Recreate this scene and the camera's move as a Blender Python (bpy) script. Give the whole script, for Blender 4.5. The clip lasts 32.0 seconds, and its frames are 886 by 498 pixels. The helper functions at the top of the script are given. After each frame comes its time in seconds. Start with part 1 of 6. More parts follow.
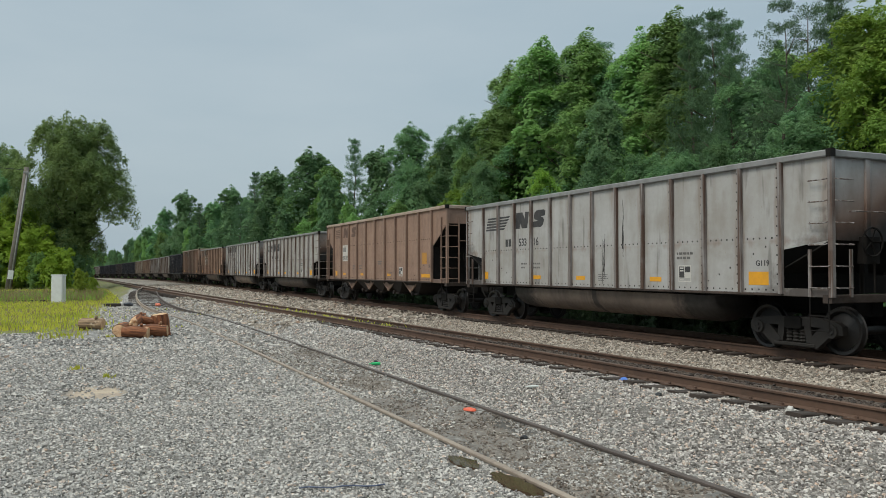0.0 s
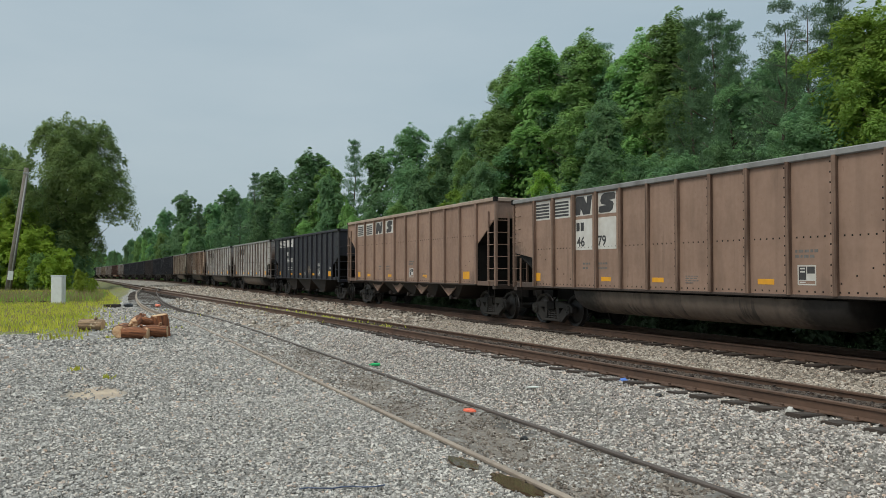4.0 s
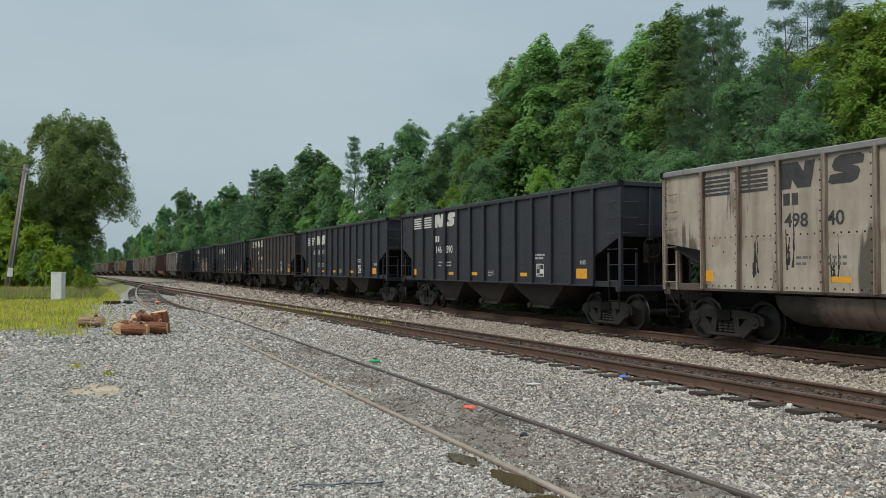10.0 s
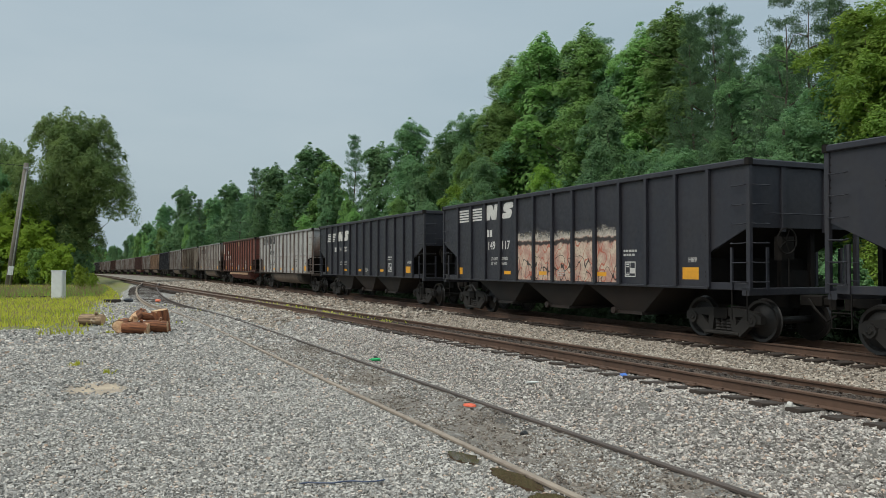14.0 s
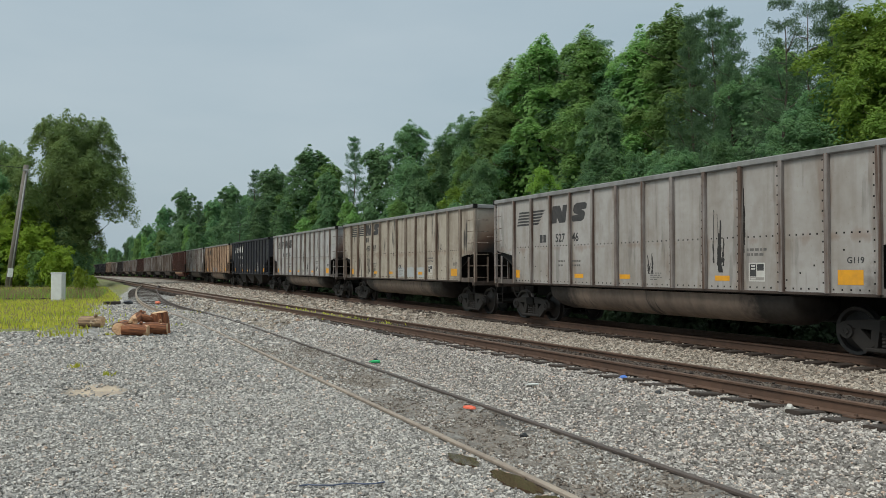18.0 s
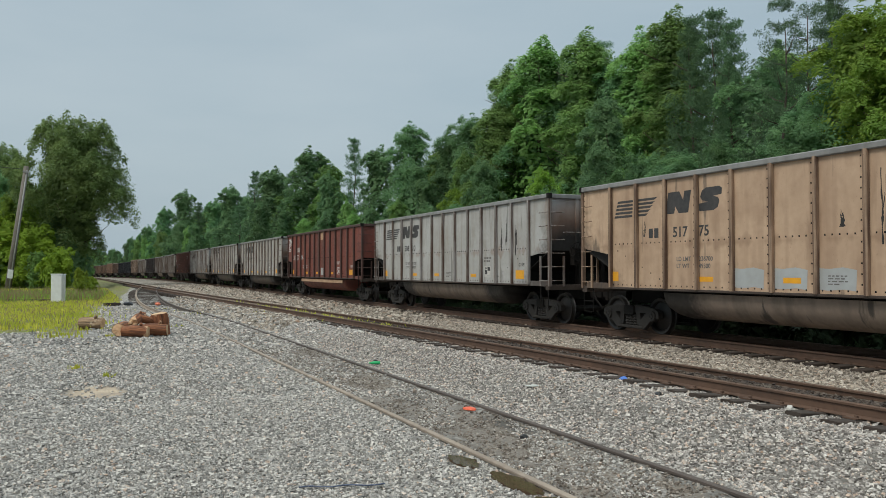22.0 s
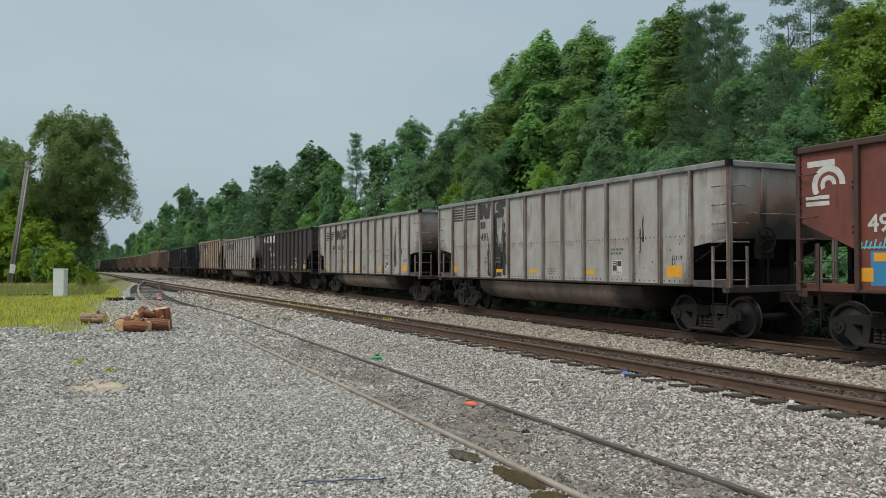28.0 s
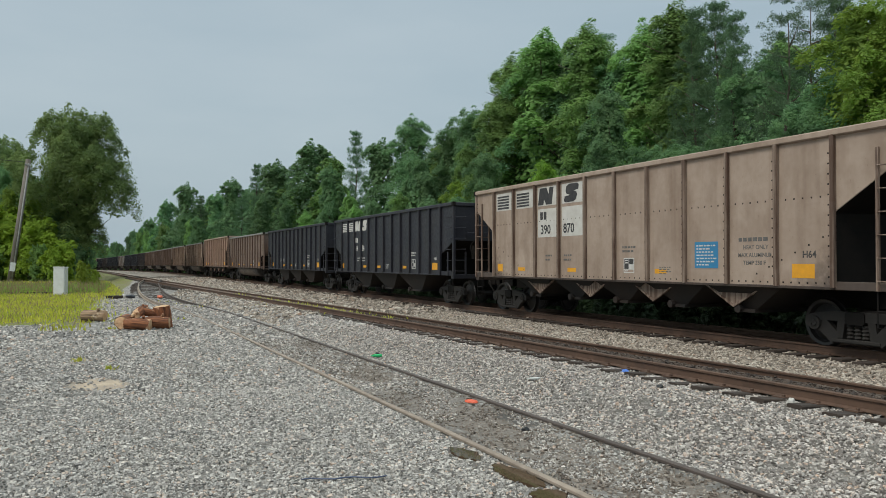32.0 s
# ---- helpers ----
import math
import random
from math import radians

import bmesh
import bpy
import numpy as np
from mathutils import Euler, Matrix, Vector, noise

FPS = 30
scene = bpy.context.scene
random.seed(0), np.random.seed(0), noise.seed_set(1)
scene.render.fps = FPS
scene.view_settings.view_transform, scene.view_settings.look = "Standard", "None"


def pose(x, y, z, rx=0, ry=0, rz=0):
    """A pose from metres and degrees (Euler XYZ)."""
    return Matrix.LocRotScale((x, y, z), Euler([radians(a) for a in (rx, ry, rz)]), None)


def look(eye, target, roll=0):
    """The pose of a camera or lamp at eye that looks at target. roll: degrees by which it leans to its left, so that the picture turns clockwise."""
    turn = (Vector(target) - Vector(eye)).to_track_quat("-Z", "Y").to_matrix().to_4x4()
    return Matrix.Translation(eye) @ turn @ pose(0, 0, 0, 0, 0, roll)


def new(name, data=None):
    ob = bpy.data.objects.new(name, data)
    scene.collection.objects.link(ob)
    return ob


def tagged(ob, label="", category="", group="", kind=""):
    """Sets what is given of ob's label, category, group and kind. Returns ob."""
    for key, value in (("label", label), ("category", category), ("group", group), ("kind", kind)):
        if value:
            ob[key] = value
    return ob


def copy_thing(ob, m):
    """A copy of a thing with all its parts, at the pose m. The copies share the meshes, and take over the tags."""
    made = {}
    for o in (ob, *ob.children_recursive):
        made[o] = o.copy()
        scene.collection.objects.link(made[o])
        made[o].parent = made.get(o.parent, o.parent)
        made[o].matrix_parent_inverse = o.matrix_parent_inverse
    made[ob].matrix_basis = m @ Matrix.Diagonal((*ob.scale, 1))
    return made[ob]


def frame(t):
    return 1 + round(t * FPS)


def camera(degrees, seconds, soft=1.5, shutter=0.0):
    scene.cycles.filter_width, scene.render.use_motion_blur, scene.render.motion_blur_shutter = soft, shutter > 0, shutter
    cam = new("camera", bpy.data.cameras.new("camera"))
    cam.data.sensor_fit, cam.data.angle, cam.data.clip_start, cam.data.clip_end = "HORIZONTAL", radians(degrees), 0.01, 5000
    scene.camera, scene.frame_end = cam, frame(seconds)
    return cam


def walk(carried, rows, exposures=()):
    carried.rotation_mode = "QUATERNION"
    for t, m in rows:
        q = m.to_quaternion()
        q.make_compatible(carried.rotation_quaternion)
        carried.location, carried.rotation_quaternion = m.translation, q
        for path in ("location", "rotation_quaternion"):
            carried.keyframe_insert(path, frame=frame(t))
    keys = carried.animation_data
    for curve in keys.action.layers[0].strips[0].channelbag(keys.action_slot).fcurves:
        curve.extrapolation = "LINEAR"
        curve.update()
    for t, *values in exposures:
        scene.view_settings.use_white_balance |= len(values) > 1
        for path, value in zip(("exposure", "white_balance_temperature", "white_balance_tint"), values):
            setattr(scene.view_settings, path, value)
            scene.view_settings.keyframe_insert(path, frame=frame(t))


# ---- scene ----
cam = camera(58.15, 32.0, soft=0.7)
EYE = Vector((0.0, 0.0, 1.64))
FOCAL = 1410.0


def aim(dx, dy):
    """Camera pose: a hand-held tripod-like stand with a slight sway (dx to the side, dy up and down)."""
    yaw = math.atan((644.0 - dx) / FOCAL)
    tilt = math.atan((31.0 + dy) / FOCAL)
    way = Vector((math.sin(yaw) * math.cos(tilt), math.cos(yaw) * math.cos(tilt), math.sin(tilt)))
    return look(EYE, EYE + way * 10)


walk(cam, [
    (0, aim(0.8, 5.6)), (0.5, aim(0.8, 7.1)), (1, aim(0.8, 6.8)), (1.5, aim(0.8, 3.8)), (2, aim(0.8, 2.9)),
    (2.5, aim(0.8, 6.0)), (3, aim(0.7, 7.5)), (3.5, aim(0.5, 7.5)), (5.5, aim(1.0, 4.4)), (6, aim(0.8, 4.9)),
    (6.5, aim(0.8, 4.4)), (7, aim(0.7, 4.3)), (7.5, aim(0.5, 3.1)), (8, aim(0.2, 2.9)), (8.5, aim(0.0, 1.4)),
    (9, aim(0.0, 0.0)), (9.5, aim(0.0, -0.2)), (10, aim(0.0, 1.2)), (10.5, aim(0.0, 1.2)), (11, aim(0.0, -0.2)),
    (11.5, aim(0.3, -1.5)), (12, aim(0.8, -0.2)), (12.5, aim(0.5, 1.0)), (13, aim(0.3, 1.7)), (13.5, aim(0.7, -0.2)),
    (14, aim(0.7, -1.7)), (14.5, aim(0.5, -0.9)), (16.5, aim(0.7, 0.9)), (17, aim(0.3, 0.7)), (17.5, aim(0.2, 1.4)),
    (18, aim(0.2, 2.0)), (18.5, aim(0.0, 1.4)), (19, aim(0.0, 1.4)), (19.5, aim(0.2, 2.7)), (20, aim(0.0, 3.1)),
    (20.5, aim(0.2, 3.6)), (21, aim(0.0, 2.9)), (21.5, aim(0.2, 2.7)), (22, aim(0.2, 4.3)), (22.5, aim(0.2, 4.4)),
    (23, aim(0.2, 2.9)), (23.5, aim(0.0, -0.2)), (24, aim(0.5, -0.5)), (24.5, aim(0.5, 0.5)), (25, aim(0.8, 0.2)),
    (25.5, aim(1.7, -0.7)), (27.5, aim(4.3, -3.4)), (28, aim(3.9, -4.8)), (28.5, aim(4.4, -4.1)), (29, aim(4.6, -3.2)),
    (29.5, aim(4.6, -3.9)), (30, aim(4.8, -5.1)), (30.5, aim(4.6, -4.9)), (31, aim(4.4, -6.3)), (31.5, aim(4.3, -8.1)),
    (32, aim(4.1, -8.3)),
])

# ---- world and light: overcast afternoon ----
world = bpy.data.worlds.new("overcast")
scene.world = world
world.use_nodes = True
wn, wl = world.node_tree.nodes, world.node_tree.links
wn.clear()
w_out = wn.new("ShaderNodeOutputWorld")
w_bg = wn.new("ShaderNodeBackground")
w_sky = wn.new("ShaderNodeTexSky")
w_sky.sky_type, w_sky.sun_disc = "NISHITA", False
w_sky.sun_elevation, w_sky.sun_rotation = radians(51), radians(255)
w_sky.air_density, w_sky.dust_density = 1.6, 3.0
w_co = wn.new("ShaderNodeTexCoord")
w_map = wn.new("ShaderNodeMapping")
w_map.inputs["Scale"].default_value = (1.0, 1.0, 3.5)
w_noise = wn.new("ShaderNodeTexNoise")
w_noise.inputs["Scale"].default_value, w_noise.inputs["Detail"].default_value = 2.2, 5.0
w_ramp = wn.new("ShaderNodeValToRGB")
w_ramp.color_ramp.elements[0].position, w_ramp.color_ramp.elements[0].color = 0.3, (3.9, 4.95, 5.65, 1)
w_ramp.color_ramp.elements[1].position, w_ramp.color_ramp.elements[1].color = 0.75, (4.9, 5.8, 6.35, 1)
w_mix = wn.new("ShaderNodeMix")
w_mix.data_type = "RGBA"
w_mix.inputs["Factor"].default_value = 0.88
wl.new(w_co.outputs["Generated"], w_map.inputs["Vector"])
wl.new(w_map.outputs["Vector"], w_noise.inputs["Vector"])
wl.new(w_noise.outputs["Fac"], w_ramp.inputs["Fac"])
wl.new(w_sky.outputs["Color"], w_mix.inputs["A"])
wl.new(w_ramp.outputs["Color"], w_mix.inputs["B"])
w_sep = wn.new("ShaderNodeSeparateXYZ")
wl.new(w_co.outputs["Generated"], w_sep.inputs["Vector"])
w_up = wn.new("ShaderNodeMapRange")
w_up.inputs["From Min"].default_value, w_up.inputs["From Max"].default_value = 0.38, 1.0
w_up.inputs["To Min"].default_value, w_up.inputs["To Max"].default_value = 1.0, 2.6
wl.new(w_sep.outputs["Z"], w_up.inputs["Value"])
w_zen = wn.new("ShaderNodeMix")
w_zen.data_type, w_zen.blend_type = "RGBA", "MULTIPLY"
w_zen.inputs["Factor"].default_value = 1.0
w_warm = wn.new("ShaderNodeCombineColor")
for k in ("Red", "Green", "Blue"):
    mm = wn.new("ShaderNodeMath")
    mm.operation = "POWER"
    mm.inputs[1].default_value = 1.0 if k == "Red" else (0.94 if k == "Green" else 0.83)
    wl.new(w_up.outputs["Result"], mm.inputs[0])
    wl.new(mm.outputs[0], w_warm.inputs[k])
wl.new(w_mix.outputs["Result"], w_zen.inputs["A"])
wl.new(w_warm.outputs["Color"], w_zen.inputs["B"])
wl.new(w_zen.outputs["Result"], w_bg.inputs["Color"])
w_bg.inputs["Strength"].default_value = 0.1
wl.new(w_bg.outputs["Background"], w_out.inputs["Surface"])

sun = new("sun", bpy.data.lights.new("sun", "SUN"))
sun.data.energy, sun.data.angle, sun.data.color = 1.75, radians(22), (1.0, 0.95, 0.87)
sun.matrix_world = look((0, 0, 0), (0.6, 0.16, -0.78))
scene.view_settings.exposure = 0.0

# ---- materials ----


def mat(name, rough=0.8, metal=0.0):
    m = bpy.data.materials.new(name)
    m.use_nodes = True
    b = m.node_tree.nodes["Principled BSDF"]
    b.inputs["Roughness"].default_value, b.inputs["Metallic"].default_value = rough, metal
    return m, m.node_tree.nodes, m.node_tree.links, b


def tex(n, l, scale, detail=4.0, stretch=(1, 1, 1), shift=None, coords="Object", kind="ShaderNodeTexNoise"):
    co = n.new("ShaderNodeTexCoord")
    mp = n.new("ShaderNodeMapping")
    mp.inputs["Scale"].default_value = stretch
    l.new(co.outputs[coords], mp.inputs["Vector"])
    if shift is not None:
        l.new(shift, mp.inputs["Location"])
    t = n.new(kind)
    t.inputs["Scale"].default_value = scale
    if "Detail" in t.inputs:
        t.inputs["Detail"].default_value = detail
    l.new(mp.outputs["Vector"], t.inputs["Vector"])
    return t


def ramp(n, l, src, stops):
    r = n.new("ShaderNodeValToRGB")
    els = r.color_ramp.elements
    while len(els) < len(stops):
        els.new(0.5)
    for e, (p, c) in zip(els, stops):
        e.position = p
        e.color = (c, c, c, 1) if isinstance(c, (int, float)) else (*c, 1)
    l.new(src, r.inputs["Fac"])
    return r.outputs["Color"]


def mix(n, l, fac, a, b, mode="MIX"):
    m = n.new("ShaderNodeMix")
    m.data_type, m.blend_type = "RGBA", mode
    for key, v in (("Factor", fac), ("A", a), ("B", b)):
        if isinstance(v, (int, float)):
            m.inputs[key].default_value = v
        elif isinstance(v, tuple):
            m.inputs[key].default_value = (*v, 1)
        else:
            l.new(v, m.inputs[key])
    return m.outputs["Result"]


def math_node(n, l, op, a, b):
    m = n.new("ShaderNodeMath")
    m.operation = op
    for i, v in enumerate((a, b)):
        if isinstance(v, (int, float)):
            m.inputs[i].default_value = v
        else:
            l.new(v, m.inputs[i])
    return m.outputs[0]


def bump(n, l, b, height, strength=0.4, distance=0.02):
    bp = n.new("ShaderNodeBump")
    bp.inputs["Strength"].default_value, bp.inputs["Distance"].default_value = strength, distance
    l.new(height, bp.inputs["Height"])
    l.new(bp.outputs["Normal"], b.inputs["Normal"])


def random_shift(n, l, k=40.0):
    oi = n.new("ShaderNodeObjectInfo")
    return math_node(n, l, "MULTIPLY", oi.outputs["Random"], k)


def paint(name, base, grime, rust=0.35, streak=0.4, rough=0.6, spill=0.0, ends=0.0, end_plate=False, wear=0.0, tub=False, bleed=0.0):
    """Weathered freight-car paint: dust, vertical runs, rust specks, tarry spills, soot blown on at the car's ends."""
    m, n, l, b = mat(name, rough)
    sh = random_shift(n, l)
    big = tex(n, l, 0.55, 5, (1, 1, 1), sh)
    fine = tex(n, l, 9.0, 6, (1, 1, 1), sh)
    run = tex(n, l, 1.0, 5, (8, 16, 0.5) if wear else (1, 3.2, 0.16), sh)
    spec = tex(n, l, 26.0, 3, (1, 1, 0.6), sh)
    dust = tuple(min(1, c * 0.62 + g * 0.38) for c, g in zip(base, grime))
    col = mix(n, l, ramp(n, l, big.outputs["Fac"], [(0.35, 0.0), (0.72, 1.0)]), base, dust)
    col = mix(n, l, ramp(n, l, run.outputs["Fac"], [(0.52 - wear, 0.0), (0.78 - wear * 1.8, streak)]), col, grime)
    col = mix(n, l, ramp(n, l, spec.outputs["Fac"], [(0.66, 0.0), (0.74, rust)]), col, (0.16, 0.075, 0.04))
    col = mix(n, l, ramp(n, l, fine.outputs["Fac"], [(0.3, 0.0), (0.8, 0.16)]), col, grime)
    blot = tex(n, l, 2.6, 7, (1, 1, 0.45), sh)
    col = mix(n, l, ramp(n, l, blot.outputs["Fac"], [(0.48, 0.0), (0.72, 0.48)]), col, grime)
    wash = tex(n, l, 1.3, 4, (1, 0.5, 1.6), sh)
    col = mix(n, l, ramp(n, l, wash.outputs["Fac"], [(0.55, 0.0), (0.8, 0.3)]), col, tuple(min(0.75, c * 1.25 + 0.02) for c in base))
    if spill:
        tar = tex(n, l, 1.0, 6, (1, 1.7, 0.45), sh)
        thin = tex(n, l, 1.0, 4, (1, 7.0, 0.4), sh)
        both = mix(n, l, 0.35, tar.outputs["Fac"], thin.outputs["Fac"])
        col = mix(n, l, ramp(n, l, both, [(0.585, 0.0), (0.63, spill)]), col, (0.02, 0.018, 0.017))
    if bleed:
        co = n.new("ShaderNodeTexCoord")
        sep = n.new("ShaderNodeSeparateXYZ")
        l.new(co.outputs["Object"], sep.inputs["Vector"])
        oi = n.new("ShaderNodeObjectInfo")
        col = mix(n, l, math_node(n, l, "MULTIPLY", oi.outputs["Random"], 0.18), col, (0.42, 0.36, 0.285))
        u = math_node(n, l, "FRACT", math_node(n, l, "DIVIDE", math_node(n, l, "ADD", sep.outputs["Y"], 6.385 + 0.46), 1.05), 0)
        d = math_node(n, l, "ABSOLUTE", math_node(n, l, "SUBTRACT", u, 0.5), 0)
        drip = tex(n, l, 1.0, 6, (1, 5, 0.8), sh)
        d = math_node(n, l, "ADD", d, math_node(n, l, "MULTIPLY", math_node(n, l, "SUBTRACT", drip.outputs["Fac"], 0.5), 0.75))
        col = mix(n, l, ramp(n, l, d, [(0.0, bleed), (0.13, 0.0)]), col, (0.17, 0.095, 0.055))
        e = math_node(n, l, "ABSOLUTE", math_node(n, l, "SUBTRACT", sep.outputs["Z"], 2.2), 0)
        e = math_node(n, l, "ADD", e, math_node(n, l, "MULTIPLY", math_node(n, l, "SUBTRACT", blot.outputs["Fac"], 0.42), 0.9))
        col = mix(n, l, ramp(n, l, e, [(0.0, bleed), (0.12, 0.0)]), col, (0.2, 0.115, 0.068))
    if tub:
        oi = n.new("ShaderNodeObjectInfo")
        col = mix(n, l, math_node(n, l, "MULTIPLY", oi.outputs["Random"], 0.7), col, (0.03, 0.023, 0.02))
        co = n.new("ShaderNodeTexCoord")
        sep = n.new("ShaderNodeSeparateXYZ")
        l.new(co.outputs["Object"], sep.inputs["Vector"])
        d = math_node(n, l, "ADD", math_node(n, l, "ABSOLUTE", sep.outputs["Y"], 0), math_node(n, l, "MULTIPLY", math_node(n, l, "SUBTRACT", fine.outputs["Fac"], 0.5), 0.5))
        d = math_node(n, l, "MULTIPLY", math_node(n, l, "SUBTRACT", d, 3.0), 1.7)
        col = mix(n, l, ramp(n, l, d, [(0.0, 0.0), (0.9, 0.92)]), col, (0.014, 0.012, 0.011))
    if ends or end_plate:
        co = n.new("ShaderNodeTexCoord")
        sep = n.new("ShaderNodeSeparateXYZ")
        l.new(co.outputs["Object"], sep.inputs["Vector"])
        if end_plate:
            d = math_node(n, l, "ADD", math_node(n, l, "MULTIPLY", math_node(n, l, "ABSOLUTE", sep.outputs["X"], 0), 0.42), math_node(n, l, "SUBTRACT", sep.outputs["Z"], 2.15))
            d = math_node(n, l, "ADD", d, math_node(n, l, "MULTIPLY", math_node(n, l, "SUBTRACT", big.outputs["Fac"], 0.5), 1.3))
            oi = n.new("ShaderNodeObjectInfo")
            d = math_node(n, l, "SUBTRACT", d, math_node(n, l, "MULTIPLY", oi.outputs["Random"], 0.5))
            col = mix(n, l, ramp(n, l, math_node(n, l, "MULTIPLY", d, 0.5), [(0.4, 0.9), (0.9, 0.0)]), col, (0.17, 0.085, 0.05))
            col = mix(n, l, ramp(n, l, d, [(0.4, 1.0), (1.0, 0.0)]), col, (0.018, 0.016, 0.015))
        else:
            d = math_node(n, l, "SUBTRACT", math_node(n, l, "ABSOLUTE", sep.outputs["Y"], 0), math_node(n, l, "MULTIPLY", sep.outputs["Z"], 1.1))
            d = math_node(n, l, "ADD", d, math_node(n, l, "MULTIPLY", math_node(n, l, "SUBTRACT", fine.outputs["Fac"], 0.5), 0.9))
            d = math_node(n, l, "MULTIPLY", math_node(n, l, "SUBTRACT", d, 4.2), 0.8)
            col = mix(n, l, ramp(n, l, d, [(0.0, 0.0), (0.85, ends)]), col, (0.05, 0.036, 0.03))
    l.new(col, b.inputs["Base Color"])
    l.new(ramp(n, l, fine.outputs["Fac"], [(0.2, rough - 0.1), (0.8, rough + 0.2)]), b.inputs["Roughness"])
    bump(n, l, b, big.outputs["Fac"], 0.35, 0.03)
    return m


def plain(name, base, dark, scale=8.0, rough=0.8, metal=0.0, amount=0.7, relief=0.3, depth=0.01):
    m, n, l, b = mat(name, rough, metal)
    sh = random_shift(n, l)
    a = tex(n, l, scale, 6, (1, 1, 1), sh)
    c = tex(n, l, scale * 0.17, 3, (1, 1, 1), sh)
    f = mix(n, l, 0.5, a.outputs["Fac"], c.outputs["Fac"])
    l.new(mix(n, l, ramp(n, l, f, [(0.36, 0.0), (0.66, amount)]), base, dark), b.inputs["Base Color"])
    bump(n, l, b, a.outputs["Fac"], relief, depth)
    return m


def leaf_mat(name, c0, c1, c2):
    """Leaves: colour differs leaf by leaf, clump by clump and tree by tree; some light goes through."""
    m, n, l, b = mat(name, 0.55)
    geo = n.new("ShaderNodeNewGeometry")
    oi = n.new("ShaderNodeObjectInfo")
    cl = tex(n, l, 0.55, 3, (1, 1, 1), None, "Object")
    col = mix(n, l, geo.outputs["Random Per Island"], c0, c1)
    col = mix(n, l, ramp(n, l, cl.outputs["Fac"], [(0.4, 0.0), (0.62, 0.7)]), col, c2)
    hsv = n.new("ShaderNodeHueSaturation")
    l.new(math_node(n, l, "ADD", math_node(n, l, "MULTIPLY", oi.outputs["Random"], 0.022), 0.494), hsv.inputs["Hue"])
    l.new(math_node(n, l, "ADD", math_node(n, l, "MULTIPLY", oi.outputs["Random"], 0.5), 0.8), hsv.inputs["Value"])
    l.new(col, hsv.inputs["Color"])
    l.new(hsv.outputs["Color"], b.inputs["Base Color"])
    tr = n.new("ShaderNodeBsdfTranslucent")
    l.new(hsv.outputs["Color"], tr.inputs["Color"])
    ms = n.new("ShaderNodeMixShader")
    ms.inputs["Fac"].default_value = 0.52
    b.inputs["Specular IOR Level"].default_value = 0.22
    l.new(b.outputs["BSDF"], ms.inputs[1])
    l.new(tr.outputs["BSDF"], ms.inputs[2])
    l.new(ms.outputs["Shader"], n["Material Output"].inputs["Surface"])
    return m


PALETTE = {
    "grey": ((0.395, 0.386, 0.374), (0.17, 0.135, 0.1)),
    "pale": ((0.425, 0.43, 0.428), (0.2, 0.175, 0.14)),
    "dirty": ((0.44, 0.395, 0.325), (0.15, 0.11, 0.08)),
    "tan": ((0.535, 0.37, 0.245), (0.25, 0.14, 0.08)),
    "umber": ((0.305, 0.195, 0.14), (0.16, 0.1, 0.07)),
    "taupe": ((0.4, 0.31, 0.245), (0.19, 0.125, 0.085)),
    "soil": ((0.19, 0.135, 0.11), (0.1, 0.07, 0.055)),
    "sand": ((0.355, 0.258, 0.193), (0.17, 0.115, 0.08)),
    "rim": ((0.255, 0.256, 0.25), (0.1, 0.092, 0.083)),
}
PAINTS = {}
for key, (base, grime) in PALETTE.items():
    spill = {"grey": 0.35, "pale": 0.5, "dirty": 0.97, "tan": 0.6, "umber": 0.2, "taupe": 0.0, "soil": 0.0, "sand": 0.3, "rim": 0.0}[key]
    PAINTS[key] = (paint(key + "_car_paint", base, grime, 0.3, 0.6, 0.6, spill, 0.9, bleed=0.0 if key in ("rim", "taupe", "umber", "sand", "soil") else 0.42),
                   paint(key + "_rusty_post_paint", tuple(c * 0.62 + r * 0.38 for c, r in zip(base, (0.12, 0.08, 0.055))), (0.085, 0.048, 0.032), 0.6, 0.95, 0.7, wear=0.1),
                   paint(key + "_end_plate_paint", base, grime, 0.4, 0.5, 0.65, 0.0, 0.0, True))
BROWN = paint("brown_car_paint", (0.315, 0.2, 0.145), (0.15, 0.09, 0.064), 0.3, 0.4, 0.6, 0.0, 0.6)
RED = paint("oxide_red_car_paint", (0.205, 0.053, 0.036), (0.075, 0.034, 0.026), 0.25, 0.7, 0.6, 0.45, 0.5)
RED_DARK = paint("dark_red_post_paint", (0.07, 0.032, 0.025), (0.035, 0.022, 0.018), 0.3, 0.5)
BLACK = paint("black_car_paint", (0.0165, 0.0178, 0.0265), (0.034, 0.031, 0.033), 0.2, 0.45, 0.5)
BLACK_BROWN = paint("rust_tinted_black_car_paint", (0.027, 0.0255, 0.029), (0.064, 0.041, 0.034), 0.5, 0.7, 0.55)
for key, m in (("brown", BROWN), ("red_dark", RED_DARK), ("black", BLACK), ("rusty", BLACK_BROWN)):
    PAINTS[key] = (m, m, m)
PAINTS["red"] = (RED, RED_DARK, RED)
PAINTS["brown"] = (BROWN, paint("brown_post_paint", (0.26, 0.168, 0.122), (0.12, 0.075, 0.055), 0.4, 0.6), BROWN)
# SOOT and UNDER: coal grime, darkened further for the shade beneath the cars.
SOOT = plain("sooty_shade_dark_steel", (0.0075, 0.007, 0.0066), (0.018, 0.014, 0.011), 6, 0.8)
UNDER = plain("grimy_shade_dark_underframe_steel", (0.0065, 0.006, 0.0056), (0.017, 0.0135, 0.011), 5, 0.8)
